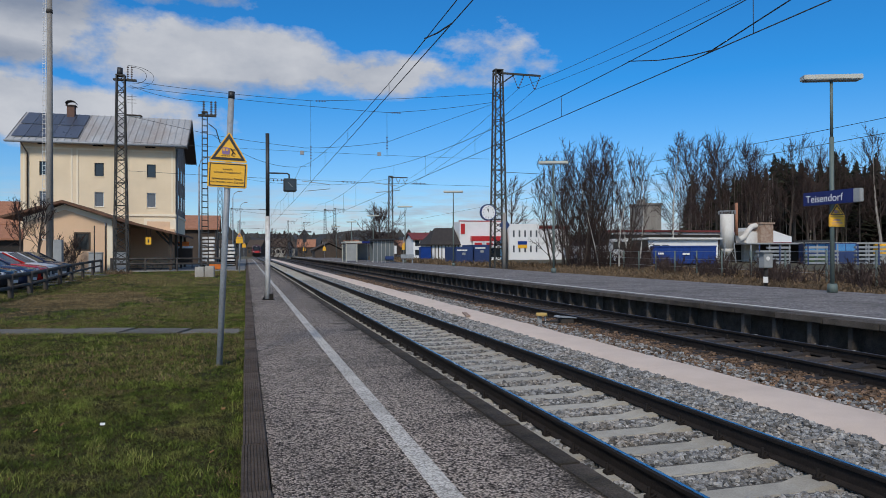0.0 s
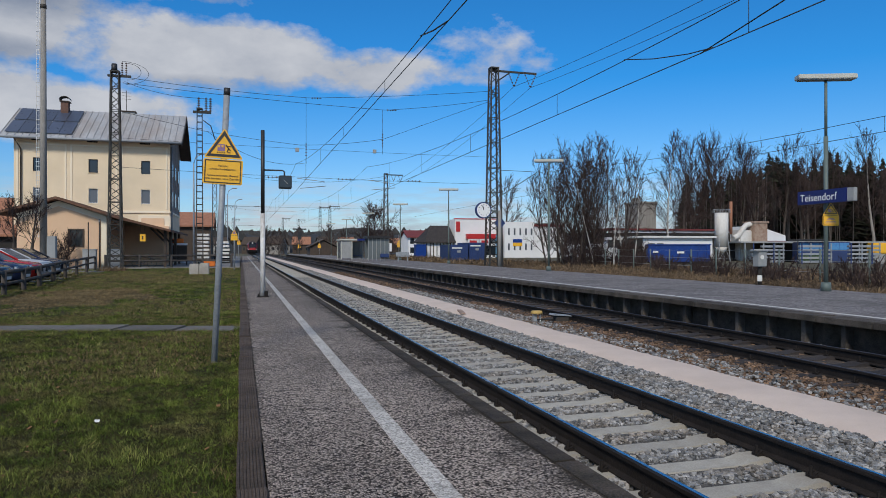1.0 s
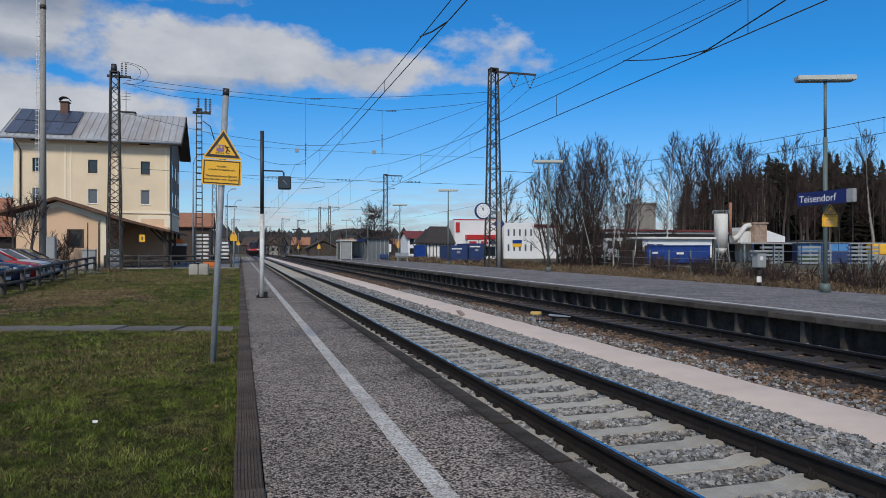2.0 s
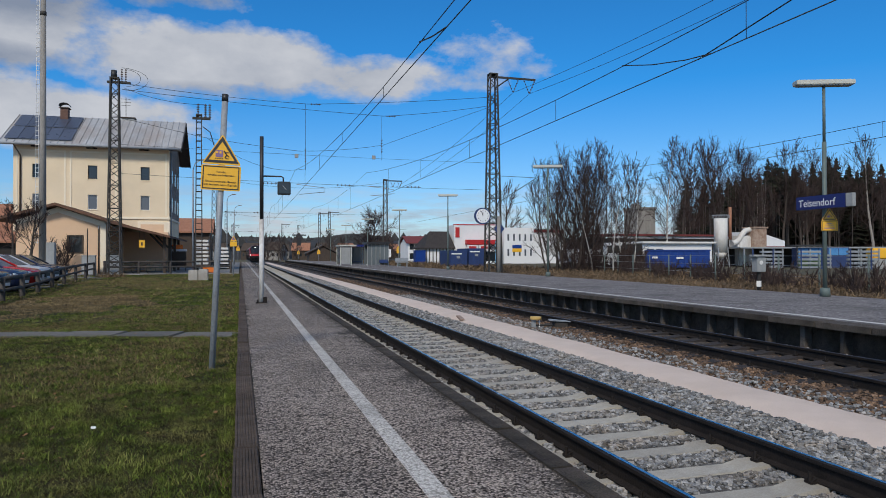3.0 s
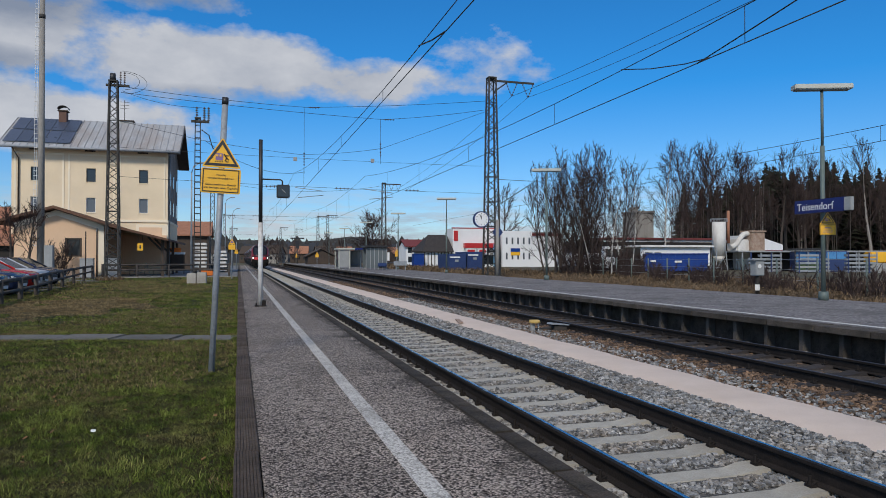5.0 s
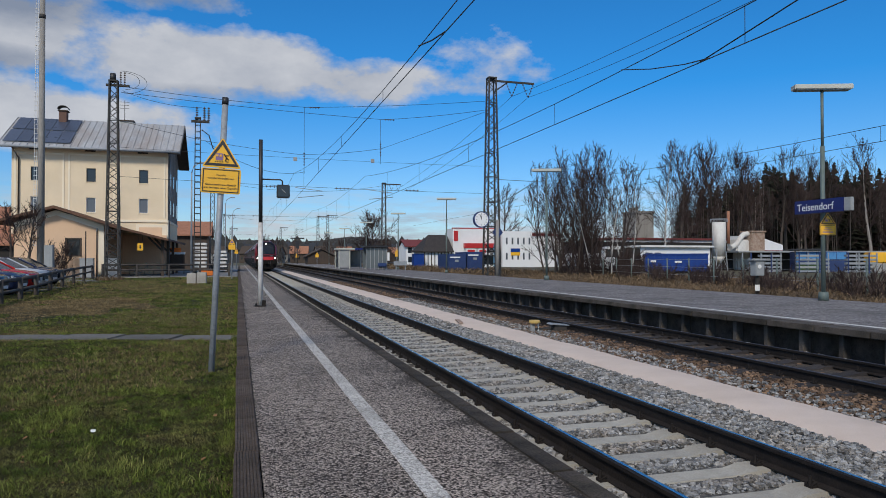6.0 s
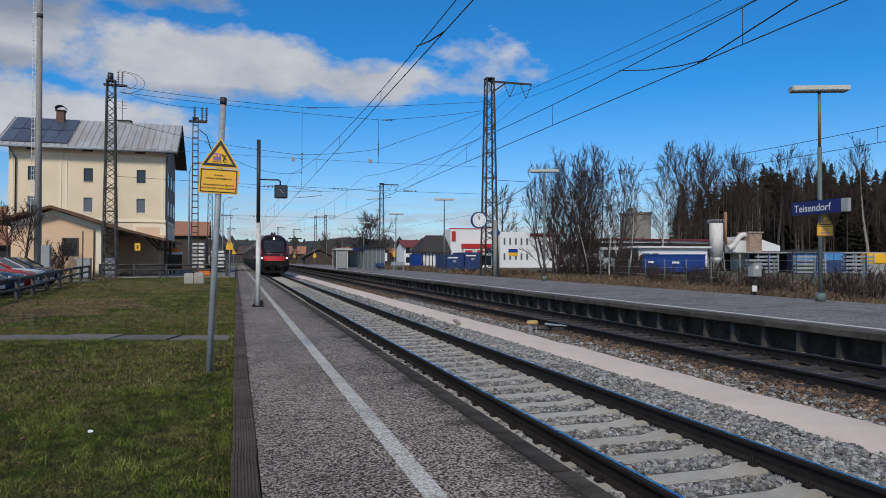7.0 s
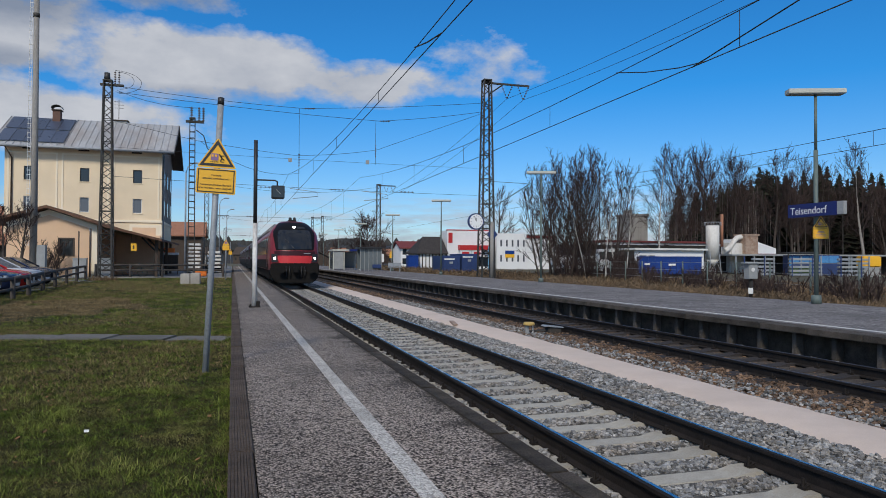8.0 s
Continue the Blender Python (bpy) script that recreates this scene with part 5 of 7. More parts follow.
for x, w, h, y in ((-15.45, 0.32, 1.1, ymid - 0.6), (-10.2, 0.55, 0.62, ymid + 0.2)):
    ch = part("chimney", box(B(), x - w, x + w, y - 0.35, y + 0.35, HR - 0.9, HR + h - 0.25), M["brick"] if h > 1 else M["grey"], house, "", 0.02)
    part("chimney_cap", box(B(), x - w - 0.1, x + w + 0.1, y - 0.45, y + 0.45, HR + h - 0.25, HR + h - 0.15), M["kerb"], ch, "", 0.02)
    if h > 1:
        bm = B()
        for k in range(6):
            a, b = math.pi * k / 6, math.pi * (k + 1) / 6
            p = [(x - math.cos(t) * (w + 0.12), HR + h - 0.05 + 0.28 * math.sin(t)) for t in (a, b)]
            box_pts = [(p[0][0], p[0][1]), (p[1][0], p[1][1]), (p[1][0], p[1][1] + 0.05), (p[0][0], p[0][1] + 0.05)]
            sweep(bm, box_pts, y - 0.42, y + 0.42)
        part("arched_cowl", bm, M["steel"], ch)
aer = part("aerial", pipe(B(), [(-10.4, ymid, HR), (-10.4, ymid, HR + 2.4)], 0.03, 6), M["steel"], house)
bm = B()
for k, z in enumerate((1.6, 1.9, 2.2)):
    rod(bm, (-10.8, ymid, HR + z), (-10.0, ymid, HR + z), 0.018, None, 5)
part("aerial_rods", bm, M["steel"], aer)

# low annex with a canopy
annex = thing("station_annex", "low pinkish annex with an overhanging brown canopy roof", "annex", pose(0, 0, 0))
AY0, AY1 = 57.0, 66.0
AXL, AXR = -15.7, -9.75
gable = [(AXL, -0.3), (AXR, -0.3), (AXR, 3.7), (-12.96, 4.85), (AXL, 3.85)]
part("front_wall", wall_with_holes(B(), AXL, AXR, -0.3, 3.65, AY0, AY0 + 0.3, [(-12.3, -11.3, 1.55, 2.82)]), M["pink"], annex)
part("gable", sweep(B(), [(AXL, 3.65), (AXR, 3.65), (AXR, 3.8), (-12.96, 4.9), (AXL, 3.9)], AY0, AY0 + 0.3), M["pink"], annex)
part("verge_trim", sweep(B(), [(AXR, 3.45), (AXR, 3.85), (-12.96, 4.95), (-12.96, 4.55)], AY0 - 0.04, AY0 - 0.002), M["cream_trim"], annex, "pale trim below the roof")
part("verge_trim", sweep(B(), [(AXL, 3.55), (-12.962, 4.55), (-12.962, 4.95), (AXL, 3.95)], AY0 - 0.04, AY0 - 0.002), M["cream_trim"], annex, "pale trim below the roof")
w = part("window", box(B(), -12.3, -11.3, AY0 + 0.12, AY0 + 0.15, 1.55, 2.82), M["glass"], annex)
bm = B()
for a, b, c, d in ((-12.36, -12.24, 1.5, 2.88), (-11.36, -11.24, 1.5, 2.88), (-12.24, -11.36, 1.5, 1.6), (-12.24, -11.36, 2.78, 2.88)):
    box(bm, a, b, AY0 - 0.03, AY0 + 0.1, c, d)
part("frame", bm, M["wood_dark"], w)
part("side_wall", box(B(), AXR - 0.3, AXR, AY0 + 0.3, AY1 - 0.01, -0.3, 3.7), M["pink"], annex)
part("side_wall", box(B(), AXL, AXL + 0.3, AY0 + 0.3, AY1 - 0.01, -0.3, 3.8), M["pink"], annex)
part("corner_strip", box(B(), AXR - 0.35, AXR + 0.03, AY0 - 0.05, AY0 - 0.002, -0.3, 3.7), M["cream_trim"], annex)
part("downpipe", pipe(B(), [(AXR - 0.45, AY0 - 0.1, 3.6), (AXR - 0.45, AY0 - 0.1, 0)], 0.05, 8), M["galv"], annex)
prof = [(-16.95, 4.02), (-12.96, 5.22), (-9.0, 3.85), (-5.15, 2.85), (-5.15, 2.68), (-9.0, 3.66), (-12.96, 5.02), (-16.95, 3.84)]
part("roof", sweep(B(), prof, AY0 - 0.9, AY1 + 8), M["annex_tile"], annex, "brown tiled roof with wide canopy")
for y in (AY0 + 0.4, AY0 + 4.5, AY0 + 9, AY0 + 13):
    part("canopy_post", box(B(), -5.75, -5.55, y - 0.1, y + 0.1, -0.1, 2.9), M["wood_dark"], annex)
    part("canopy_brace", rod(B(), (-5.65, y, 1.9), (-6.7, y, 3.0), 0.07, None, 4), M["wood_dark"], annex)
part("inner_wall", box(B(), AXR + 0.002, -6.15, AY1 - 0.3, AY1 - 0.004, -0.3, 3.4), M["pink"], annex, "shaded wall below the canopy")
nt_ = part("notice", box(B(), -7.35, -6.95, AY0 - 0.5, AY0 - 0.46, 1.95, 2.5), M["yellow"], annex, "yellow hanging notice with dark print")
for x in (-7.3, -7.0):
    part("hanger", rod(B(), (x, AY0 - 0.48, 2.5), (x, AY0 - 0.48, 3.35), 0.012, None, 5), M["steel"], nt_)
part("print", box(B(), -7.2, -7.1, AY0 - 0.506, AY0 - 0.501, 2.1, 2.35), M["black"], nt_)
bins = thing("service_cabinet", "pale grey service cabinet beside the annex", "cabinet", pose(-10.6, 55.6, -0.05))
part("body", box(B(), -0.45, 0.45, -0.25, 0.25, 0, 1.35), M["grey"], bins, "", 0.02)
part("lid", box(B(), -0.48, 0.48, -0.28, 0.28, 1.35, 1.42), M["grey"], bins, "", 0.02)
o = copy_thing(bins, pose(-9.1, 56.2, -0.05))
o["label"] = "pale grey service cabinet near the canopy"
for x in (-10.3, -9.6):
    st = part("stake", rod(B(), (0, 0, 0), (0, 0, 3.3), 0.04, None, 8), M["wood_dark"])
    st.location = (x, 53.5, -0.05)
    tagged(st, "tall thin dark stake in front of the annex", "stake")

gp = thing("radio_mast", "tall tapering concrete radio mast with climbing pegs", "radio mast", pose(-12.25, 50.0, -0.1))
part("shaft", rod(B(), (0, 0, 0), (0, 0, 19.5), 0.225, 0.15, 20), M["pole_conc"], gp)
lad = part("ladder", rod(rod(B(), (-0.43, 0, 2.2), (-0.36, 0, 19.5), 0.016, None, 5), (-0.27, -0.05, 2.2), (-0.20, -0.05, 19.5), 0.016, None, 5), M["white"], gp, "white painted climbing ladder")
for k in range(58):
    z = 2.3 + k * 0.3
    u = (z - 2.2) / 17.3
    part("rung", rod(B(), (-0.46 + 0.07 * u, 0, z), (-0.24 + 0.07 * u, -0.05, z), 0.02, None, 4), M["white"], lad)
for z in (17.0, 18.3):
    part("collar", rod(B(), (0, 0, z), (0, 0, z + 0.25), 0.19, None, 14), M["steel"], gp)
part("cable_box", box(B(), 0.25, 0.75, -0.3, 0.2, 0, 2.3), M["grey"], gp, "", 0.02)


# ---- fence ----
def log_post(parent, x, y, h):
    o = part("post", rod(B(), (x, y, -0.4), (x, y, h), 0.085, 0.08, 8), M["fence_wood"], parent)
    return o


line = [(-6.9, 20.5), (-7.05, 24.3), (-7.15, 26.7), (-7.35, 29.4), (-7.85, 33.6), (-8.35, 38.0), (-8.75, 42.4), (-9.15, 47.0), (-9.5, 51.5)]
fence = thing("log_fence", "low weathered wooden rail fence along the car park", "fence")
def rail_z(y):
    return 0.60 + 0.22 * max(0, min(1, (y - 20) / 30))


for (x, y) in line:
    log_post(fence, x, y, rail_z(y) + 0.03)
for drop in (0.0, 0.36):
    for (a, b), (c, d) in zip(line, line[1:]):
        part("rail", rod(B(), (a - 0.02, b, rail_z(b) - drop), (c - 0.02, d, rail_z(d) - drop), 0.07 if drop == 0 else 0.055, None, 8), M["fence_wood"], fence)
fence2 = thing("log_fence", "low weathered wooden rail fence before the station forecourt", "fence")
line2 = [(-9.5, 55.2), (-7.2, 55.2), (-5.0, 55.2), (-2.8, 55.2), (-0.7, 55.2)]
for (x, y) in line2:
    log_post(fence2, x, y, 0.95)
for z in (0.88, 0.50):
    for (a, b), (c, d) in zip(line2, line2[1:]):
        part("rail", rod(B(), (a, b, z), (c, d, z), 0.07, None, 8), M["fence_wood"], fence2)
tagged(part("road", box(B(), -60, -0.1, 54.6, 140, -0.6, -0.04), M["road"]), "grey asphalt forecourt beyond the fence", "road", "", "structure")
tagged(part("kerb_row", box(B(), -12, -0.1, 54.3, 54.6, -0.3, 0.02), M["pole_conc"]), "pale kerb stones along the forecourt", "kerb", "", "structure")
tagged(part("car_park", box(B(), -40, -8.3, 18, 54.3, -0.6, -0.055), M["road"]), "asphalt car park behind the fence", "car park", "", "structure")


# ---- cars ----
def car(m, paint, label, estate=False):
    """Lower body with arched flanks, a glazed cabin with pillars and a roof, lights and wheels; the nose at -y."""
    t = thing("car", label, "car", m, "parked cars")
    W = 0.88
    tail = 1.95 if estate else 1.62

    def shell(outline, levels, material, name, lb=""):
        bm = B()
        rings = []
        for z, k, inset in levels:
            rings.append([bm.verts.new((x * (W - inset) / W, y_ * k, z)) for x, y_ in outline])
        n = len(outline)
        for a, b in zip(rings, rings[1:]):
            for i in range(n):
                bm.faces.new((a[i], a[(i + 1) % n], b[(i + 1) % n], b[i])).smooth = True
        bm.faces.new(rings[0][::-1])
        bm.faces.new(rings[-1])
        return part(name, bm, material, t, lb)

    plan = []
    for k in range(28):
        a = 2 * math.pi * k / 28
        c, q = math.cos(a), math.sin(a)
        plan.append((W * math.copysign(abs(c) ** 0.36, c), 2.13 * math.copysign(abs(q) ** 0.55, q)))
    shell(plan, ((0.22, 0.95, 0.10), (0.34, 0.99, 0.02), (0.60, 1.0, 0.0), (0.76, 0.985, 0.03)), paint, "body")
    bm = B()
    hood = [(-2.05, 0.74), (-1.9, 0.84), (-0.95, 0.97), (-0.5, 0.98), (tail, 0.98), (2.04, 0.92), (2.09, 0.74)]
    rings = [[bm.verts.new((x * W, y_ * (0.99 if abs(x) > 0.8 else 1.0), z - (0.06 if abs(x) > 0.9 else 0.0))) for y_, z in hood] for x in (-0.95, -0.82, 0.82, 0.95)]
    for a, b in zip(rings, rings[1:]):
        for i in range(len(hood) - 1):
            bm.faces.new((a[i], a[i + 1], b[i + 1], b[i])).smooth = True
        bm.faces.new((a[-1], a[0], b[0], b[-1]))
    bm.faces.new(rings[0])
    bm.faces.new(rings[-1][::-1])
    part("bonnet", bm, paint, t)
    # cabin: one dark glazed volume, roof panel and pillars over it
    end = tail + 0.1
    low_, top_ = [(-1.02, 0.96), (end, 0.96)], [(-0.22, 1.42), (end - (0.22 if estate else 0.55), 1.40)]
    bm = B()
    q = [bm.verts.new(p) for p in ((-0.79, low_[0][0], 0.95), (0.79, low_[0][0], 0.95), (0.79, low_[1][0], 0.95), (-0.79, low_[1][0], 0.95))]
    r = [bm.verts.new(p) for p in ((-0.60, top_[0][0], 1.42), (0.60, top_[0][0], 1.42), (0.60, top_[1][0], 1.40), (-0.60, top_[1][0], 1.40))]
    for i in range(4):
        bm.faces.new((q[i], q[(i + 1) % 4], r[(i + 1) % 4], r[i]))
    bm.faces.new(q[::-1])
    bm.faces.new(r)
    part("cabin_glass", bm, M["carglass"], t, "dark glossy windows")
    part("roof_panel", sweepx(B(), [(top_[0][0] - 0.05, 1.40), (0.3, 1.475), (top_[1][0] - 0.3, 1.47), (top_[1][0] + 0.05, 1.385), (top_[1][0] - 0.3, 1.42), (0.3, 1.425)], -0.62, 0.62), paint, t, "", 0.012)
    for e in (-1, 1):
        for (ya, yb) in ((low_[0][0], top_[0][0]), (0.45, 0.48), (low_[1][0], top_[1][0])):
            part("pillar", rod(B(), (e * 0.79, ya, 0.96), (e * 0.605, yb, 1.42), 0.04, 0.035, 6), paint, t)
        part("mirror", box(B(), min(e * 0.84, e * 1.02), max(e * 0.84, e * 1.02), -0.82, -0.66, 0.95, 1.08), paint, t, "", 0.03)
        part("headlight", box(B(), min(e * 0.44, e * 0.78), max(e * 0.44, e * 0.78), -2.08, -1.85, 0.62, 0.76), M["clockface"], t, "", 0.04)
        part("tail_light", box(B(), min(e * 0.6, e * 0.82), max(e * 0.6, e * 0.82), 1.98, 2.12, 0.70, 0.92), M["red"], t, "", 0.03)
        for y_ in (-1.32, 1.30):
            wv = part("wheel", rod(B(), (e * 0.68, y_, 0.31), (e * 0.90, y_, 0.31), 0.315, None, 22), M["tyre"], t)
            rim = rod(B(), (e * 0.895, y_, 0.31), (e * 0.912, y_, 0.31), 0.06, None, 10)
            for j in range(5):
                a = 2 * math.pi * j / 5
                rod(rim, (e * 0.905, y_, 0.31), (e * 0.905, y_ + 0.21 * math.cos(a), 0.31 + 0.21 * math.sin(a)), 0.032, None, 5)
            pipe(rim, [(e * 0.905, y_ + 0.215 * math.cos(2 * math.pi * j / 16), 0.31 + 0.215 * math.sin(2 * math.pi * j / 16)) for j in range(17)], 0.022, 5)
            part("rim", rim, M["silver"], wv, "spoked alloy rim")
    part("grille", box(B(), -0.4, 0.4, -2.16, -2.0, 0.42, 0.60), M["black"], t, "", 0.01)
    part("number_plate", box(B(), -0.26, 0.26, -2.175, -2.155, 0.36, 0.47), M["white_wall"], t)
    return t


for x, y, col, lb, es in ((-9.9, 27.3, "carblack", "black parked car facing the wooden fence", False),
                          (-10.0, 30.0, "carblue", "dark blue parked hatchback facing the wooden fence", True),
                          (-10.3, 32.9, "carred", "red parked car facing the wooden fence", False),
                          (-10.6, 35.9, "silver", "silver parked estate car facing the wooden fence", True),
                          (-11.0, 39.0, "carblue", "dark blue parked car facing the wooden fence", False),
                          (-11.3, 42.2, "carblack", "black parked car facing the wooden fence", True)):
    car(pose(x, y, -0.055, 0, 0, 84 + rng.uniform(-2, 2)), M[col], lb, es)


# ---- trees ----
def tube(v, f, pts, rad, n):
    """A tapering tube through the points, added to lists of corners and faces."""
    prev = None
    for k, p in enumerate(pts):
        d = pts[min(k + 1, len(pts) - 1)] - pts[max(k - 1, 0)]
        u = np.cross(d, (0.31, 0.87, 0.22))
        u /= np.linalg.norm(u) + 1e-9
        w = np.cross(d, u)
        w /= np.linalg.norm(w) + 1e-9
        base = len(v)
        for i in range(n):
            a = 2 * math.pi * i / n
            v.append(tuple(p + (u * math.cos(a) + w * math.sin(a)) * rad[k]))
        if prev is not None:
            for i in range(n):
                f.append((prev + i, prev + (i + 1) % n, base + (i + 1) % n, base + i))
        prev = base


def limb(rs, p, d, length, seg, lift, wander=0.10):
    pts = [np.array(p, float)]
    for _ in range(seg):
        d = d + rs.normal(0, wander, 3) + np.array([0, 0, lift])
        d = d / np.linalg.norm(d)
        pts.append(pts[-1] + d * length / seg)
    return pts


def winter_tree(name, seed, h, r, width, base, rise, branches, twigs, bark, label, group="", stems=1, sprawl=0.3, droop=0.0, fine=0.011, full=0.35):
    """A leafless tree: upright stems, limbs that shorten towards the top, twigs and twiglets along them."""
    rs = np.random.default_rng(seed)
    tv, tf, cv, cf = [], [], [], []
    for k in range(stems):
        a0 = 2 * math.pi * k / stems + rs.uniform(0, 1)
        off_ = sprawl if stems > 1 else 0.0
        hh = h * (1 if k == 0 else rs.uniform(0.74, 0.98))
        d0 = np.array([off_ * 0.22 * math.cos(a0), off_ * 0.22 * math.sin(a0), 1.0])
        stem = limb(rs, (off_ * math.cos(a0), off_ * math.sin(a0), -0.3), d0, hh + 0.3, 9, 0.04, 0.05)
        tube(tv, tf, stem, [max(0.018, r * (1 - 0.95 * i / 9)) for i in range(10)], 7)
        for b in range(branches):
            u = base + (0.985 - base) * (b + rs.uniform(0, 1)) / branches
            i = min(8, int(u * 9))
            p = stem[i] + (stem[i + 1] - stem[i]) * (u * 9 - i)
            a, e = 2.4 * b + rs.uniform(-0.5, 0.5), rise + (1.15 - rise) * u ** 1.5 + rs.uniform(-0.15, 0.15)
            ln = width * max(0.22, 1 - abs((u - full) / (0.80 if u < full else 1.06 - full)) ** 2.2) ** 0.7 * rs.uniform(0.6, 1.15)
            d = np.array([math.cos(a) * math.cos(e), math.sin(a) * math.cos(e), math.sin(e)])
            br = limb(rs, p, d, ln, 4, 0.10 - droop * 0.5)
            r0 = max(0.015, min(0.36 * r * (1.05 - u), 0.075))
            tube(cv, cf, br, [r0, r0 * 0.8, r0 * 0.6, max(0.013, r0 * 0.4), fine], 4)
            for j in range(twigs):
                t = 0.22 + 0.78 * (j + rs.uniform(0, 1)) / twigs
                q = min(3, int(t * 4))
                pt = br[q] + (br[q + 1] - br[q]) * (t * 4 - q)
                dd = br[q + 1] - br[q]
                dd = dd / np.linalg.norm(dd) + rs.normal(0, 0.52, 3) + np.array([0, 0, 0.22 - droop])
                dd /= np.linalg.norm(dd)
                tl = max(0.45, ln * rs.uniform(0.28, 0.5) * (1.1 - 0.45 * t))
                tw = limb(rs, pt, dd, tl, 3, 0.08 - droop)
                tube(cv, cf, tw, [fine * 1.5, fine * 1.3, fine * 1.1, fine * 0.6], 3)
                for c in range(5):
                    g = 1 + c % 3
                    de = tw[g] - tw[g - 1]
                    de = de / np.linalg.norm(de) + rs.normal(0, 0.45, 3) + np.array([0, 0, 0.12 - droop])
                    de /= np.linalg.norm(de)
                    tube(cv, cf, limb(rs, tw[g], de, tl * rs.uniform(0.3, 0.6), 2, 0.05 - droop), [fine, fine * 0.85, fine * 0.5], 3)
    t = thing(name, label, "tree", None, group)
    many("trunk", tv, tf, bark, t)
    many("crown", cv, cf, M["twig"], t, "bare twiggy crown")
    return t


# thicket behind the island platform
A_ = "leafless grey-brown tree in a thicket behind the platform"
for k, (x, y, h, w, n) in enumerate(((27.6, 57.5, 8.4, 1.6, 3), (28.3, 55.6, 11.2, 2.0, 3), (29.4, 58.0, 12.4, 2.3, 3), (30.2, 56.0, 11.4, 2.4, 4), (31.8, 58.0, 12.0, 2.4, 3), (33.2, 56.5, 10.4, 2.2, 3), (31.4, 60.5, 10.2, 2.4, 3), (29.4, 60.5, 10.4, 2.1, 3))):
    winter_tree("bare_tree", 10 + k, h, 0.10, w * 1.3, 0.12, 0.78, 20, 7, M["bark"], A_, "thicket behind the platform", n, 0.75, 0.0, 0.010, 0.45).matrix_world = pose(x, y, -0.3)
birch = winter_tree("birch_tree", 31, 16.2, 0.15, 3.9, 0.16, 0.62, 54, 8, M["birch"], "tall leafless birch with white bark", "birches", 1, 0.3, 0.10, 0.012)
birch.matrix_world = pose(51.42, 75.2, -0.4)
slim = winter_tree("birch_tree", 33, 11.0, 0.085, 1.7, 0.25, 0.6, 26, 5, M["birch"], "slim leafless birch with white bark in the thicket", "birches", 1, 0.3, 0.10, 0.010)
slim.matrix_world = pose(34.2, 57.0, -0.3)
for x, y, z, a in ((31.0, 53.4, -2.0, 130), (32.6, 53.0, -3.2, 250), (29.9, 53.8, -3.8, 20), (35.3, 60.0, -3.0, 80)):
    copy_thing(slim, pose(x, y, z, 0, 0, a))
# tall trees at the edge of the wood
for k, (x, y, h) in enumerate(((58.6, 82, 15.0), (62.3, 84, 14.6), (63.8, 82, 16.3), (68.6, 86, 16.4), (69.8, 84, 15.2), (71.7, 82, 15.9), (77.6, 84, 16.8), (81.8, 84, 16.4), (89.6, 88, 15.2), (90.0, 80, 18.0))):
    winter_tree("bare_tree", 50 + k, h, 0.26, 5.0, 0.30, 0.80, 30, 8, M["bark"] if k < 9 else M["birch_grey"], "tall leafless broad tree at the edge of the wood", "wood edge trees", 1 + (k % 3 == 1), 0.8, 0.0, 0.017, 0.62).matrix_world = pose(x, y, -0.6)
low_wood = [winter_tree("bare_tree", 70 + k, 14.0, 0.2, 4.6, 0.08, 0.75, 34, 8, M["bark"], "leafless tree standing deep in the wood", "trees of the wood", 2, 0.9, 0.0, 0.021, 0.55) for k in range(3)]
for k, (x, y, z) in enumerate(((83.2, 93, -3.2), (88.8, 98, -2.0), (89.4, 95, -2.6), (87.9, 92, -1.8), (96.1, 97, -2.2), (93.3, 93, -1.5), (95.6, 92, -1.2), (103.0, 97, -1.5), (100.0, 92, -2.0), (108.0, 97, -1.0), (103.2, 90, -1.5), (110.4, 94, -1.0), (111.9, 92, -1.0), (103.4, 86, -0.6))):
    if k < 3:
        low_wood[k].matrix_world = pose(x, y, z, 0, 0, 50 * k)
    else:
        copy_thing(low_wood[k % 3], pose(x, y, z, 0, 0, 67 * k))
apple = winter_tree("bare_tree", 71, 6.8, 0.32, 4.4, 0.26, 0.15, 38, 10, M["bark"], "leafless tree with a wide round crown beside the line", "trees by the line", 1, 0.3, 0.07, 0.022, 0.62)
apple.matrix_world = pose(20.2, 108, -0.5)
tall = winter_tree("bare_tree", 76, 14.0, 0.34, 5.2, 0.32, 0.5, 20, 7, M["bark"], "leafless tree with a wide crown behind the office", "trees by the line", 1, 0.3, 0.0, 0.024, 0.55)
tall.matrix_world = pose(48.2, 124, -0.5)
small = winter_tree("small_tree", 81, 4.3, 0.15, 1.7, 0.40, 0.75, 16, 6, M["bark"], "small leafless tree before the annex", "small trees", 1, 0.3, 0.0, 0.012)
small.matrix_world = pose(-12.95, 49.5, -0.1)
copy_thing(small, pose(-15.0, 53.5, 0.1, 0, 0, 90))
bush = winter_tree("bare_bush", 85, 2.3, 0.035, 0.9, 0.08, 0.8, 10, 4, M["twig"], "leafless brown bush against the annex wall", "bushes", 6, 0.45, 0.0, 0.011)
bush.matrix_world = pose(-12.6, 55.8, -0.1)
for k, (x, y) in enumerate(((28.0, 55.0), (29.4, 54.2), (31.0, 54.6), (32.6, 54.0), (34.6, 55.4), (36.4, 58.0))):
    copy_thing(bush, pose(x, y, -0.7 - 0.2 * (k % 3), 0, 0, 83 * k))
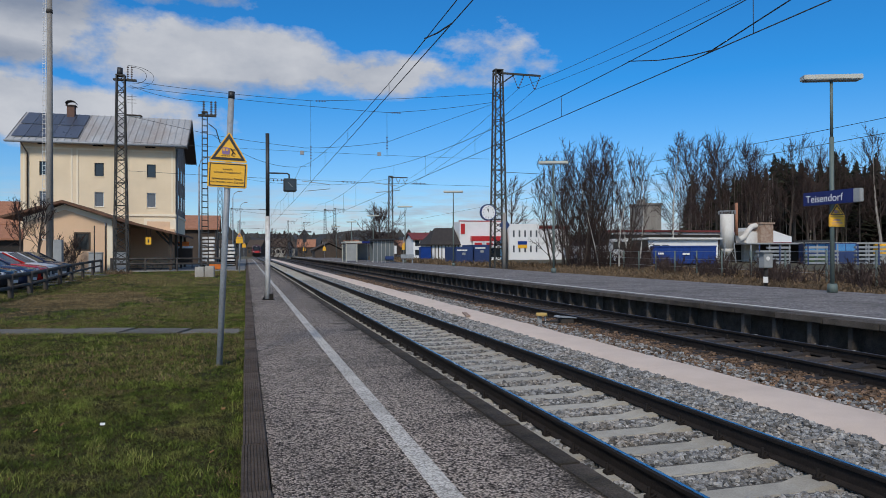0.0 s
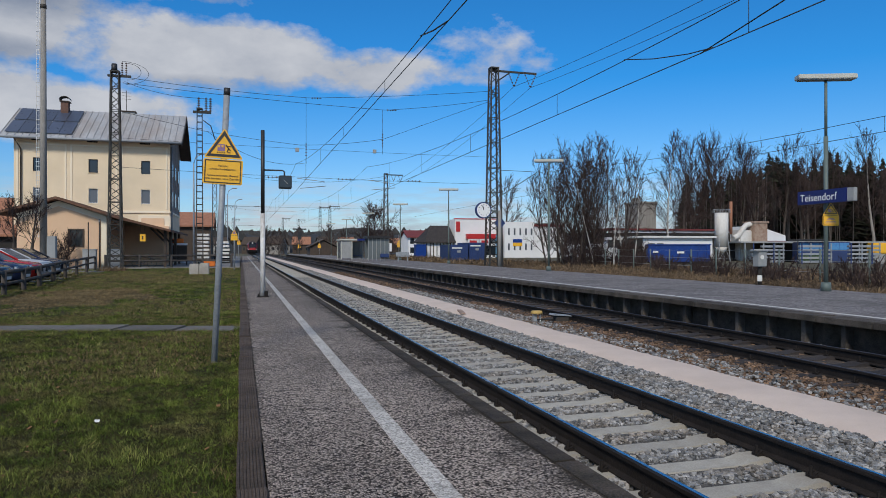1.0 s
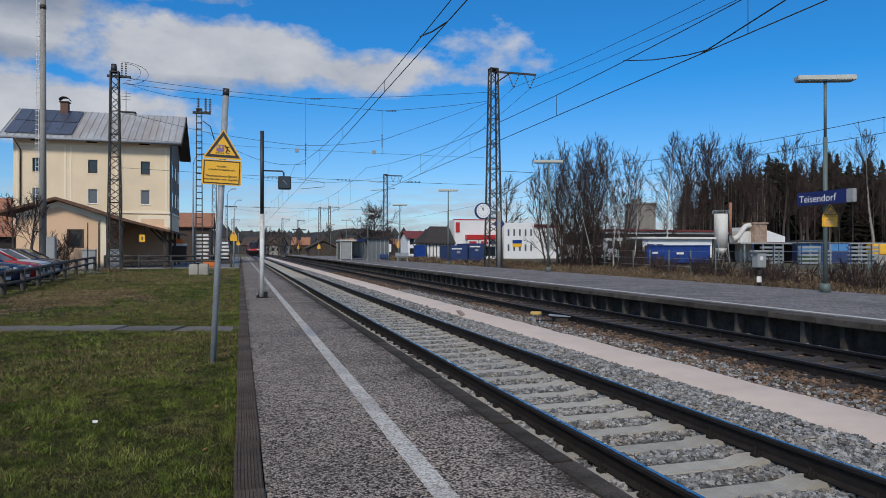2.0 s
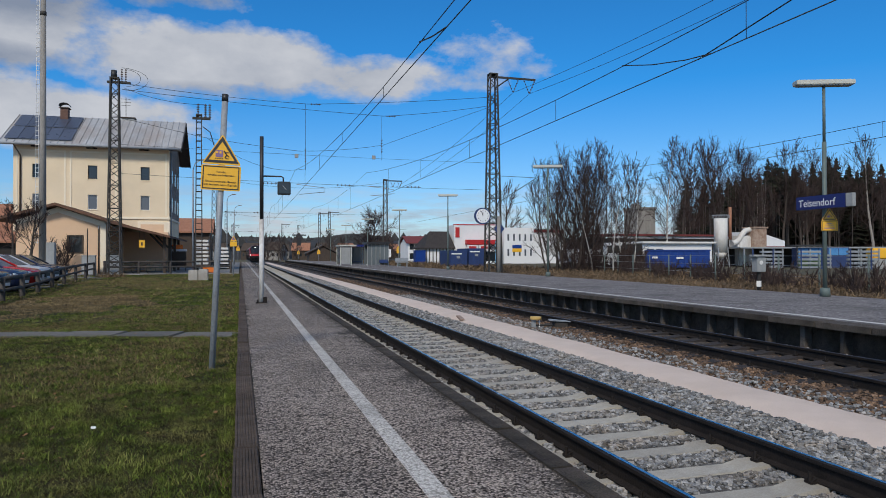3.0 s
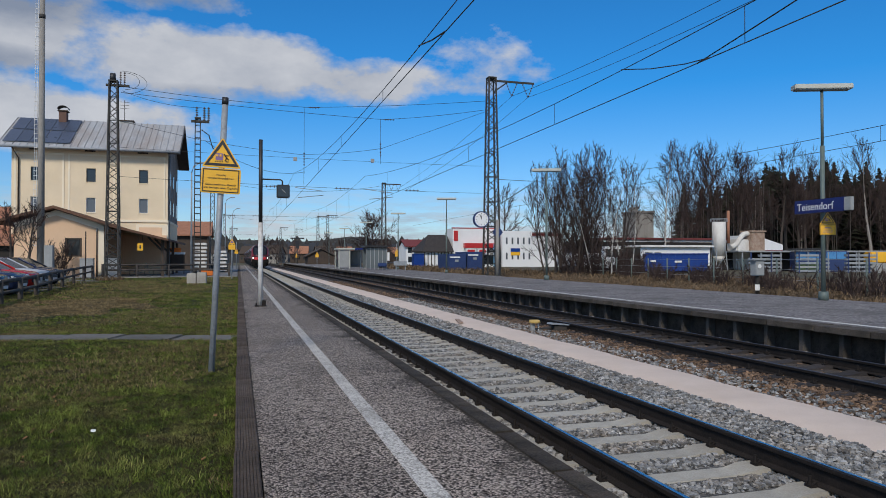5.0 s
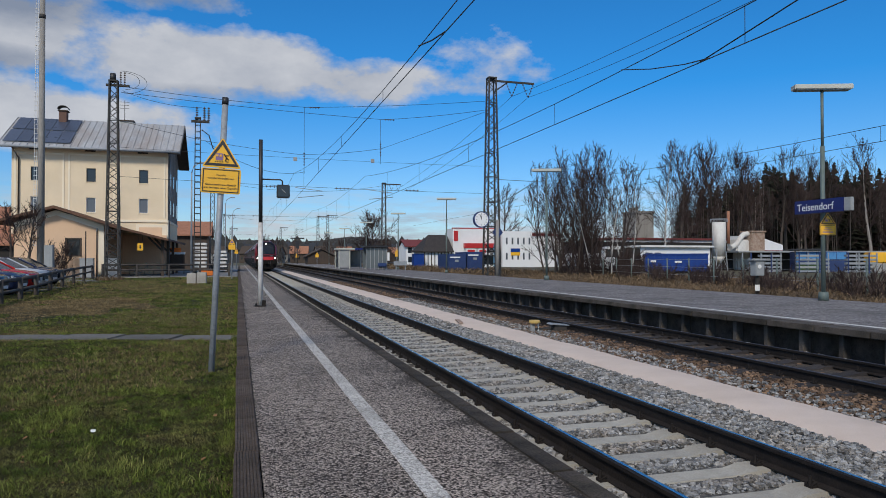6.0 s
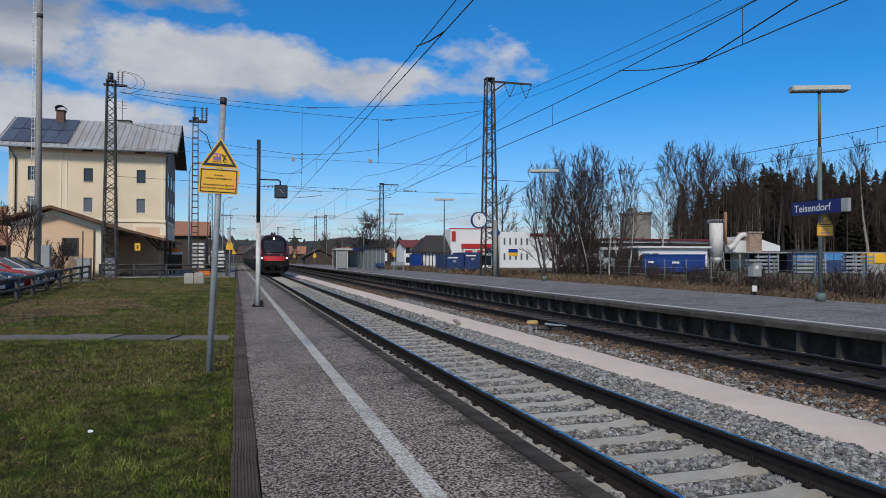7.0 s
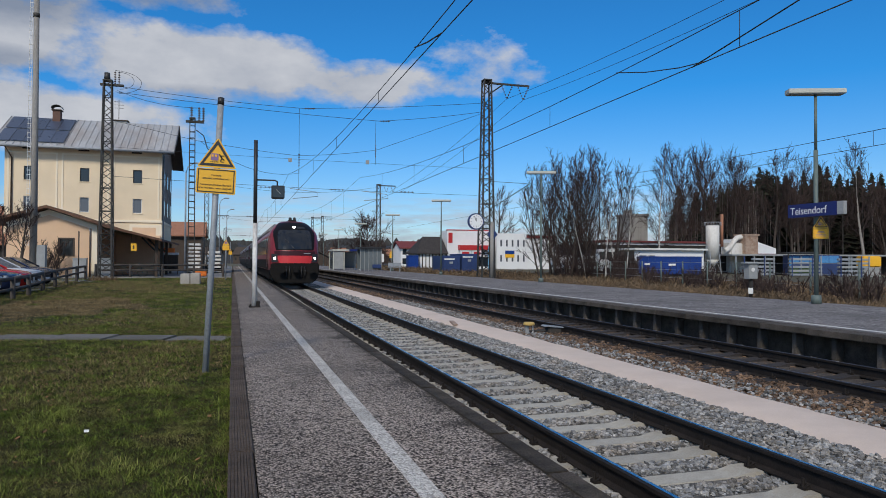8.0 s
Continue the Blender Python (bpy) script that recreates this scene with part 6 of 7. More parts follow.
for k in range(14):
    o = copy_thing(bush, pose(22.9 + 0.62 * k + 0.8 * math.sin(k * 2.1), 20.5 + 2.4 * k, -1.72 - 0.12 * (k % 3), 0, 0, 61 * k))
    o["label"] = "low brown winter brush in the dry grass along the yard fence"


def spruce_mesh(seed, h):
    """Drooping sprays at random heights, longer below, with gaps."""
    rs = np.random.default_rng(seed)
    v, f = [], []
    for k in range(560):
        u = rs.uniform(0, 1) ** 1.15
        z = h * (0.30 + 0.70 * u)
        ln = ((1 - u) ** 0.8 * h * 0.19 + 0.12) * rs.uniform(0.45, 1.2)
        a = rs.uniform(0, 2 * np.pi)
        c, s = math.cos(a), math.sin(a)
        w, dz = ln * rs.uniform(0.2, 0.42), -ln * rs.uniform(0.1, 0.75)
        b = len(v)
        v += [(c * 0.05, s * 0.05, z + 0.25), (c * ln * 0.55 - s * w, s * ln * 0.55 + c * w, z + dz * 0.6), (c * ln, s * ln, z + dz * 0.8 + rs.uniform(-0.1, 0.25)), (c * ln * 0.55 + s * w, s * ln * 0.55 - c * w, z + dz * 0.5)]
        f += [(b, b + 1, b + 2), (b, b + 2, b + 3)]
    return v, f


spruces = []
for k in range(3):
    t = thing("spruce_tree", "dark green spruce at the edge of the wood", "tree", None, "spruces")
    part("trunk", rod(B(), (0, 0, -2.5), (0, 0, 15), 0.22, 0.04, 8), M["bark"], t)
    v, f = spruce_mesh(90 + k, 16 + k)
    many("crown", v, f, M["spruce"], t)
    spruces.append(t)
n = 0
for k in range(290):
    x, y = 84 + rng.uniform(0, 70), 92 + rng.uniform(0, 26)
    if x < 92 and rng.uniform() < 0.55:
        continue
    z = -0.6 + rng.uniform(-2.5, 1.5) - max(0, 92 - x) * 0.17
    if n < 3:
        spruces[n].matrix_world = pose(x, y, z)
    else:
        copy_thing(spruces[n % 3], pose(x, y, z, 0, 0, rng.uniform(0, 360)))
    n += 1
# slim bare trunks in front of the spruces
bm = B()
for k in range(230):
    x, y = 70 + rng.uniform(0, 62), 87 + rng.uniform(0, 14)
    h = rng.uniform(9, 14)
    rod(bm, (x, y, -0.6), (x + rng.uniform(-0.5, 0.5), y, h), rng.uniform(0.07, 0.14), 0.03, 5, False)
bw = B()
for k in range(16):
    x, y = 72 + rng.uniform(0, 50), 86 + rng.uniform(0, 6)
    rod(bw, (x, y, -0.6), (x + rng.uniform(-0.6, 0.6), y, rng.uniform(8, 12)), rng.uniform(0.06, 0.11), 0.03, 5, False)
tagged(part("birch_trunks", bw, M["birch_grey"]), "slim white birch trunks at the edge of the wood", "trees", "", "stuff")
tagged(part("wood_trunks", bm, M["wood_trunk"]), "slim bare trunks of the wood beyond the yard", "trees", "", "stuff")
# the shade inside the wood is put into this sheet's dark colour
tagged(part("wood_floor", box(B(), 50, 260, 88, 300, -0.62, -0.3), M["dark"]), "floor of the wood, coloured near-black for its shade", "forest floor", "", "structure")


# wooded hills on the horizon
def ridge(name, x0, x1, y, base, amp, seed, material, label):
    rs = np.random.default_rng(seed)
    v, f = [], []
    n = int((x1 - x0) / 2.2)
    for k in range(n):
        x = x0 + (x1 - x0) * rs.uniform()
        yy = y + rs.uniform(0, 60)
        hh = base + amp * noise.noise((x * 0.006, seed, 0)) + 2.5 * noise.noise((x * 0.05, seed, 1))
        t = rs.uniform(2.0, 4.5)
        for lev in (0.0, 0.45):
            z = hh * rs.uniform(0.05, 1.0)
            b = len(v)
            w = rs.uniform(2.5, 5.0)
            v += [(x - w, yy - w, z - 3), (x + w, yy - w, z - 3), (x + w, yy + w, z - 3), (x - w, yy + w, z - 3), (x, yy, z + t)]
            f += [(b, b + 1, b + 4), (b + 1, b + 2, b + 4), (b + 2, b + 3, b + 4), (b + 3, b, b + 4)]
    xs = np.linspace(x0, x1, 220)
    b = len(v)
    for x in xs:
        hh = base + amp * noise.noise((x * 0.006, seed, 0)) + 2.5 * noise.noise((x * 0.05, seed, 1))
        v += [(x, y - 30, -1), (x, y + 5, hh * 0.6), (x, y + 40, hh), (x, y + 260, hh * 0.9)]
    for i in range(len(xs) - 1):
        for j in range(3):
            f.append((b + i * 4 + j, b + (i + 1) * 4 + j, b + (i + 1) * 4 + j + 1, b + i * 4 + j + 1))
    many(name, v, f, material, None, label, "wooded hill", "stuff")


ridge("wooded_hill", -260, 420, 620, 17, 8, 4, M["hillwood"], "low wooded ridge on the horizon")
ridge("wooded_hill", -40, 330, 350, 10, 4, 9, M["hillwood"], "dark wooded rise beyond the village")
ridge("wooded_hill", -700, 900, 1500, 40, 16, 14, M["hillwood"], "distant bluish wooded hills")

# dry grass bank behind the island platform
def bank_z(x, y):
    return -0.10 - 0.06 * max(0, min(1, (x - 18) / 6)) + 0.05 * noise.noise((x * 0.4, y * 0.4, 5))


xs, ys = np.linspace(17.36, 60, 50), np.linspace(-40, 150, 120)
v = [(x, y, bank_z(x, y)) for y in ys for x in xs]
f = [(i * 50 + j, i * 50 + j + 1, (i + 1) * 50 + j + 1, (i + 1) * 50 + j) for i in range(119) for j in range(49)]
many("bank", v, f, M["meadow"], None, "rough ground with dry winter grass behind the platform", "ground", "structure")
dry = "dead straw-brown winter grass behind the platform"
blades("dry_grass", 17.6, 24, 10, 60, 60, 0.08, 0.32, 0.02, M["dry"], dry, bank_z, None, 2.6)
blades("dry_grass", 24, 36, 22, 70, 20, 0.12, 0.45, 0.03, M["dry"], dry, bank_z, None, 2.6)
blades("dry_grass", 17.6, 30, 60, 140, 8, 0.2, 0.8, 0.05, M["dry"], dry, bank_z, None, 2.6)


# ---- yard on the far side ----
con = thing("skip_container", "large blue steel roll-off container", "container", pose(43.8, 62.4, -0.25, 0, 0, -25.6))
part("body", sweepx(B(), [(-1.2, 0.25), (1.2, 0.25), (1.2, 2.1), (-1.2, 2.0)], -3.1, 3.1), M["blue"], con, "blue steel walls", 0.03)
for k in range(9):
    part("rib", box(B(), -2.9 + k * 0.7, -2.8 + k * 0.7, -1.27, -1.19, 0.3, 2.0), M["blue"], con)
part("rim", box(B(), -3.15, 3.15, -1.30, -1.18, 1.98, 2.10), M["blue"], con)
part("skid", box(box(B(), -3.0, 3.0, -0.6, -0.4, 0, 0.25), -3.0, 3.0, 0.4, 0.6, 0, 0.25), M["black"], con)
part("marking", box(B(), -2.6, -2.05, -1.315, -1.30, 1.2, 1.4), M["white_wall"], con)
part("marking", box(B(), -0.2, 0.5, -1.315, -1.30, 1.15, 1.35), M["white_wall"], con)



def gable_house(name, label, m, w, d, eave, ridge_h, wall, roof_mat, cols=3, rows=2, group=""):
    """A plain house: gable roof with the ridge along x, windows in the front."""
    t = thing(name, label, "house", m, group)
    hs = []
    for i in range(cols):
        for j in range(rows):
            x, z = -w / 2 + w * (i + 0.5) / cols, 0.9 + j * (eave - 0.4) / max(rows, 1)
            hs.append((x - 0.45, x + 0.45, z, z + 1.2))
    hs = [h for h in hs if h[3] < eave - 0.1]
    part("front_wall", wall_with_holes(B(), -w / 2, w / 2, -0.6, eave, 0, 0.3, hs), wall, t)
    part("back_wall", box(B(), -w / 2, w / 2, d - 0.3, d, -0.6, eave), wall, t)
    for a, b in ((-w / 2, -w / 2 + 0.3), (w / 2 - 0.3, w / 2)):
        part("gable_wall", sweepx(B(), [(0.3, -0.6), (d - 0.3, -0.6), (d - 0.3, eave), (d / 2, ridge_h - 0.15), (0.3, eave)], a, b), wall, t)
    for h in hs:
        part("window", box(B(), h[0], h[1], 0.12, 0.16, h[2], h[3]), M["glass"], t)
    for a, b in ((-0.5, d / 2), (d + 0.5, d / 2)):
        sl = (ridge_h - eave) / (d / 2)
        part("roof_slope", sweepx(B(), [(a, eave - 0.5 * sl), (b, ridge_h), (b, ridge_h + 0.18), (a, eave - 0.5 * sl + 0.18)], -w / 2 - 0.4, w / 2 + 0.4), roof_mat, t)
    return t


# ---- buildings across the line ----
off = thing("office_building", "white two-storey flat-roofed office building with narrow windows", "office building", pose(45.9, 110, -0.3))
hs = [(-2.1 + k * 1.05, -1.74 + k * 1.05, z, z + 1.15) for k in range(5) for z in (1.45, 4.05)]
part("front_wall", wall_with_holes(B(), -2.75, 2.75, -0.3, 6.3, 0, 0.3, hs), M["white_wall"], off)
for h in hs:
    part("window", box(B(), h[0], h[1], 0.10, 0.14, h[2], h[3]), M["pane"], off)
part("side_wall", box(B(), -2.75, -2.45, 0.3, 9, -0.3, 6.3), M["white_wall"], off)
part("roof", box(B(), -2.75, 8.6, 0.3, 9, 6.1, 6.2), M["grey"], off)
part("wing_wall", box(B(), 2.75, 8.6, 0.6, 0.9, -0.3, 5.55), M["white_wall"], off)
part("fascia", box(B(), 2.75, 8.7, 0.4, 0.95, 5.55, 6.0), M["maroon"], off, "dark red roof edge")
part("banner", box(B(), -1.2, 0.5, -0.06, -0.002, 2.75, 3.35), M["blue"], off, "blue banner")
part("banner", box(B(), -1.2, 0.5, -0.06, -0.002, 2.15, 2.74), M["yellow"], off, "yellow banner")
hall = thing("retail_hall", "white retail hall with red trim and signboards", "hall", pose(38.3, 111, -0.3))
part("front_wall", box(B(), -3.7, 4.2, 0, 0.3, -0.3, 6.7), M["white_wall"], hall)
part("side_wall", box(B(), -3.7, -3.4, 0.3, 4, -0.3, 6.7), M["white_wall"], hall)
part("roof", box(B(), -3.4, 4.2, 0.3, 4, 6.4, 6.5), M["grey"], hall)
part("roof_edge", box(B(), -3.8, 4.25, -0.05, 0.35, 6.7, 6.85), M["red"], hall, "thin red roof edge")
part("red_canopy", box(B(), -1.8, 4.3, -0.9, -0.01, 3.4, 4.2), M["red"], hall, "red canopy fascia")
for x0, x1 in ((-1.7, 0.2), (0.4, 2.2)):
    part("signboard", box(B(), x0, x1, -0.96, -0.905, 2.4, 3.3), M["white_wall"], hall, "white and red signboard")
    part("sign_shape", box(B(), x0 + 0.3, x1 - 0.3, -1.0, -0.965, 2.6, 3.1), M["red"], hall)
part("pillar_sign", box(B(), -3.5, -2.8, -0.1, -0.01, 4.6, 6.3), M["red"], hall, "red sign block")
part("window_band", box(B(), -3.4, 4.0, -0.03, -0.005, 0.6, 2.2), M["glass"], hall)
bl = thing("blue_entrance", "light blue gate between two white buildings", "gate", pose(42.0, 109.5, -0.3))
part("leaf", box(B(), -0.6, 0.6, 0, 0.1, 0, 4.0), mat("pale_blue_paint", (0.12, 0.3, 0.5), None, 0.6), bl)
part("leaf_rail", box(B(), -0.6, 0.6, -0.03, -0.005, 1.9, 2.1), M["grey"], bl)

barn = thing("barn", "white timbered barn with a large dark brown hipped roof", "barn", pose(31.45, 109.6, -0.4))
part("wall", box(B(), -2.2, 2.5, 0, 7, -0.2, 2.95), M["white_wall"], barn, "white wall between dark posts")
rb = B()
low = [rb.verts.new(p) for p in ((-2.6, -0.5, 2.75), (2.75, -0.5, 2.75), (2.75, 7.5, 2.75), (-2.6, 7.5, 2.75))]
eav = [rb.verts.new(p) for p in ((-2.6, -0.5, 2.95), (2.75, -0.5, 2.95), (2.75, 7.5, 2.95), (-2.6, 7.5, 2.95))]
rdg = [rb.verts.new(p) for p in ((-0.6, 3.5, 5.75), (2.75, 3.5, 5.75))]
rb.faces.new(low[::-1])
for k in range(4):
    rb.faces.new((low[k], low[(k + 1) % 4], eav[(k + 1) % 4], eav[k]))
rb.faces.new((eav[0], eav[1], rdg[1], rdg[0]))
rb.faces.new((eav[1], eav[2], rdg[1]))
rb.faces.new((eav[2], eav[3], rdg[0], rdg[1]))
rb.faces.new((eav[3], eav[0], rdg[0]))
part("roof", rb, M["slate"], barn, "dark hipped roof")
for k in range(9):
    part("timber_post", box(B(), -2.2 + k * 0.58, -2.06 + k * 0.58, -0.06, -0.003, -0.2, 2.75), M["wood_dark"], barn)
cabn = thing("site_cabin", "bright blue site cabin beside the barn", "cabin", pose(27.85, 107.6, -0.4))
part("body", box(B(), -0.85, 0.85, 0, 1.4, 0, 2.4), M["blue"], cabn, "", 0.04)
part("roof", box(B(), -0.9, 0.9, -0.05, 1.45, 2.4, 2.5), M["blue"], cabn)
gable_house("red_roof_house", "white house with a red tiled roof beyond the barn", pose(36.0, 140, -0.4), 5.0, 7, 4.3, 5.6, M["white_wall"], M["maroon"], 3, 2)
for k, (x, lb) in enumerate(((23.95, "dark blue freight container with white marks"), (26.15, "dark blue tall freight container with white marks"))):
    t = thing("freight_container", lb, "container", pose(x, 75, -0.3, 0, 0, -4), "freight containers")
    h = 2.15 + 0.25 * k
    part("body", box(B(), -1.0, 1.0, 0, 6, 0.35, h), M["darkblue"], t, "", 0.03)
    for j in range(7):
        part("rib", box(B(), -0.95 + j * 0.3, -0.88 + j * 0.3, -0.05, 0.01, 0.4, h - 0.1), M["darkblue"], t)
    part("skid", box(B(), -0.9, 0.9, 0.2, 5.8, 0, 0.35), M["black"], t)
    part("marking", box(B(), -0.9, 0.3, -0.065, -0.052, h - 0.45, h - 0.3), M["white_wall"], t)
    part("marking", box(B(), -0.3, 0.1, -0.065, -0.052, h - 0.9, h - 0.65), M["grey"], t)

# ---- works yard ----
shed = thing("works_shed", "long low white shed with a flat pale roof", "shed", pose(47.9, 68, -0.3))
hs = [(-4.0, -3.0, 1.3, 2.3), (-2.8, -1.9, 1.3, 2.3)]
part("front_wall", wall_with_holes(B(), -4.5, 4.6, -0.2, 2.9, 0, 0.2, hs), M["white_wall"], shed)
for h in hs:
    part("window", box(B(), h[0], h[1], 0.08, 0.12, h[2], h[3]), M["pane"], shed)
part("roof", box(B(), -4.8, 4.9, -0.4, 6, 2.9, 3.12), M["white"], shed, "pale flat roof", 0.02)
part("side_wall", box(B(), 4.4, 4.6, 0.2, 6, -0.2, 2.9), M["white_wall"], shed)
long_roof = thing("yard_hall", "low hall with a dark red roof edge before the wood", "hall", pose(58, 80, -0.3))
part("wall", box(B(), -12, 7, 0, 6, -0.2, 3.8), M["dark"], long_roof)
part("roof_edge", box(B(), -12.3, 7.3, -0.3, 6.2, 4.1, 4.36), M["maroon"], long_roof, "dark red roof edge")
part("wall_head", box(B(), -12, 7, -0.05, 0.0, 3.8, 4.1), M["white"], long_roof)
silo = thing("silo", "weathered white steel silo on lattice legs", "silo", pose(56.9, 72, -0.3))
part("drum", rod(B(), (0, 0, 1.9), (0, 0, 6.1), 0.80, None, 24), M["stained"], silo, "stained white drum")
part("cone", rod(B(), (0, 0, 1.1), (0, 0, 1.9), 0.3, 0.78, 24), M["stained"], silo)
for a in range(4):
    c, s = math.cos(a * math.pi / 2 + 0.6), math.sin(a * math.pi / 2 + 0.6)
    c2, s2 = math.cos((a + 1) * math.pi / 2 + 0.6), math.sin((a + 1) * math.pi / 2 + 0.6)
    part("leg", rod(B(), (c * 1.05, s * 1.05, 0), (c * 0.82, s * 0.82, 2.6), 0.06, None, 6), M["galv"], silo)
    part("leg_brace", rod(B(), (c * 1.05, s * 1.05, 0.3), (c2 * 0.82, s2 * 0.82, 2.2), 0.035, None, 5), M["galv"], silo)
bm = B()
for k in range(16):
    a = k * math.pi / 8
    rod(bm, (math.cos(a), math.sin(a), 6.1), (math.cos(a), math.sin(a), 6.5), 0.025, None, 4)
pipe(bm, [(math.cos(k * math.pi / 12), math.sin(k * math.pi / 12), 6.5) for k in range(25)], 0.025, 4)
part("top_railing", bm, M["galv"], silo)
duct = thing("dust_extractor", "white dust extractor with curved duct and rusty bin", "extractor", pose(60.3, 72, -0.3))
part("curved_duct", pipe(B(), [(-1.7, 0, 3.0), (-0.9, 0, 3.3), (-0.4, 0, 4.0), (0.2, 0, 4.6), (1.2, 0, 4.8), (2.0, 0, 4.75)], 0.33, 14), M["stained"], duct, "bulging white duct")
part("housing", box(B(), -0.9, 1.4, -0.2, 1.6, 0.2, 4.0), M["stained"], duct, "white steel housing", 0.15)
part("rusty_bin", box(B(), 0.9, 2.9, -0.7, 1.2, 2.5, 4.9), M["rust"], duct, "rust-streaked bin", 0.08)
part("bin_rim", box(B(), 0.8, 3.0, -0.8, 1.3, 4.9, 5.1), M["rust"], duct)
for x in (1.1, 2.7):
    part("bin_leg", box(B(), x - 0.08, x + 0.08, -0.5, -0.34, 0, 2.5), M["steel"], duct)
part("flue", rod(B(), (-1.2, 1, 3.5), (-1.2, 1, 7.6), 0.18, None, 12), M["tile"], duct, "dark red stack pipe")
rs_ = thing("red_shed", "dark red corrugated shed with a white gable", "shed", pose(65.6, 74, -0.3))
part("wall", box(B(), -2.6, 2.8, 0, 4, 0, 2.7), M["winered"], rs_)
part("upper_wall", sweep(B(), [(-2.6, 2.7), (2.8, 2.7), (2.8, 3.4), (-1.5, 4.6), (-2.6, 4.6)], 0, 4), M["white_wall"], rs_, "white upper gable")
tower = thing("concrete_tower", "grey concrete tower block behind the bare trees", "tower", pose(60.6, 95, -0.4))
part("shaft", box(B(), -0.9, 2.3, 0, 4, 0, 8.9), M["pole_conc"], tower, "", 0.05)
part("parapet", box(B(), -1.05, 2.45, -0.15, 4.1, 8.9, 9.2), M["pole_conc"], tower)
part("upper_box", box(B(), -0.9, -0.2, 0.5, 2, 9.2, 9.8), M["pole_conc"], tower)

# racks of steel crash barriers and tarpaulins
for k in range(9):
    x, y = 52.5 + k * 2.15, 60 - 1.0 * k + (k % 2) * 2
    t = thing("barrier_rack", "rack of stacked galvanised steel beams in the yard", "rack", pose(x, y, -0.25, 0, 0, -18), "beam racks")
    for j in range(5 if k % 3 else 4):
        part("beam", box(B(), -1.2, 1.2, -0.25, 0.25, 0.15 + j * 0.4, 0.38 + j * 0.4), M["galv"] if (j + k) % 3 else M["grey"], t, "", 0.03)
    for s in (-1.05, 1.05):
        part("upright", box(B(), s - 0.06, s + 0.06, -0.32, -0.26, 0, 2.2), M["galv"] if k % 2 else M["darkblue"], t)
pc = thing("painted_container", "container painted with blue sky over dark green fields", "container", pose(61.0, 60.5, -0.25, 0, 0, -30))
part("body", box(B(), -2.6, 2.6, 0, 2.3, 0.1, 2.35), M["darkblue"], pc, "dark blue steel body", 0.03)
part("sky_painting", box(B(), -2.5, -0.1, -0.03, -0.002, 1.15, 2.25), M["skyblue"], pc, "bright blue painted field")
part("meadow_painting", box(B(), -2.5, -0.1, -0.03, -0.002, 0.2, 1.13), M["meadowgreen"], pc, "dark green painted field")
part("sky_painting", box(B(), 0.5, 2.5, -0.03, -0.002, 1.5, 2.25), M["skyblue"], pc, "bright blue painted field")
part("hill_painting", sweep(B(), [(-2.4, 1.15), (-1.9, 1.55), (-1.5, 1.3), (-1.0, 1.65), (-0.2, 1.15)], -0.045, -0.032), M["darkblue"], pc, "dark blue painted hills")
part("flat_roof", box(B(), -3.0, 0.4, -0.6, 2.4, 2.5, 2.66), M["black"], pc, "dark overhanging roof", 0.02)
for x in (-2.7, 0.1):
    part("roof_post", box(B(), x - 0.05, x + 0.05, -0.5, -0.4, 0, 2.5), M["black"], pc)
for k in range(6):
    part("rib", box(B(), -2.45 + k * 0.98, -2.40 + k * 0.98, -0.06, -0.046, 0.15, 2.3), M["darkblue"], pc)
for x, y, w, col, lb in ((65.9, 58, 2.0, "yellow", "yellow tarpaulin over stacked goods"),):
    t = part("tarpaulin", box(B(), -w / 2, w / 2, -0.7, 0.7, 0.92, 2.1), M[col], None, "", 0.12)
    t.matrix_world = pose(x, y, -0.1, 0, 0, -18)
    tagged(t, lb, "tarpaulin")
    b = part("crate", box(B(), -w / 2 + 0.1, w / 2 - 0.1, -0.6, 0.6, 0, 1.1), M["grey"], None, "", 0.03)
    b.matrix_world = pose(x, y, -0.25, 0, 0, -18)
    tagged(b, "grey crate standing on the yard ground", "crate")
wr = thing("long_canopy", "long open shelter with a pale roof in the yard", "shelter", pose(70, 66, -0.3, 0, 0, -14))
part("roof", box(B(), -13, 14, 0, 4, 2.35, 2.55), M["grey"], wr, "pale roof", 0.03)
for k in range(8):
    part("post", box(B(), -12.5 + k * 3.6, -12.35 + k * 3.6, 0.1, 0.25, 0, 2.35), M["galv"], wr)
part("back_wall", box(B(), -13, 14, 3.8, 4, 0, 2.35), M["dark"], wr)
# wire fence between platform and yard
wf = thing("wire_fence", "green steel posts of a wire fence along the yard", "fence")
fl = [(24.5 + 0.5 * k, 22 + 3.0 * k) for k in range(14)]
for x, y in fl:
    part("post", rod(B(), (x, y, -0.5), (x, y, 1.35), 0.045, None, 8), M["greenpost"], wf)
for z in (0.3, 0.8, 1.28):
    part("strand", pipe(B(), [(x, y, z) for x, y in fl], 0.008, 4), M["galv"], wf)
van = thing("white_truck", "white truck half hidden behind the bare thicket", "truck", pose(36.0, 66, -0.3, 0, 0, -20))
part("cab", box(B(), 1.2, 3.2, -1.1, 1.1, 0.6, 2.9), M["white_wall"], van, "", 0.12)
part("windscreen", box(B(), 1.4, 3.0, -1.13, -1.09, 1.8, 2.6), M["glass"], van)
part("bed", box(B(), -3.5, 1.1, -1.1, 1.1, 0.8, 2.2), M["white"], van, "", 0.04)
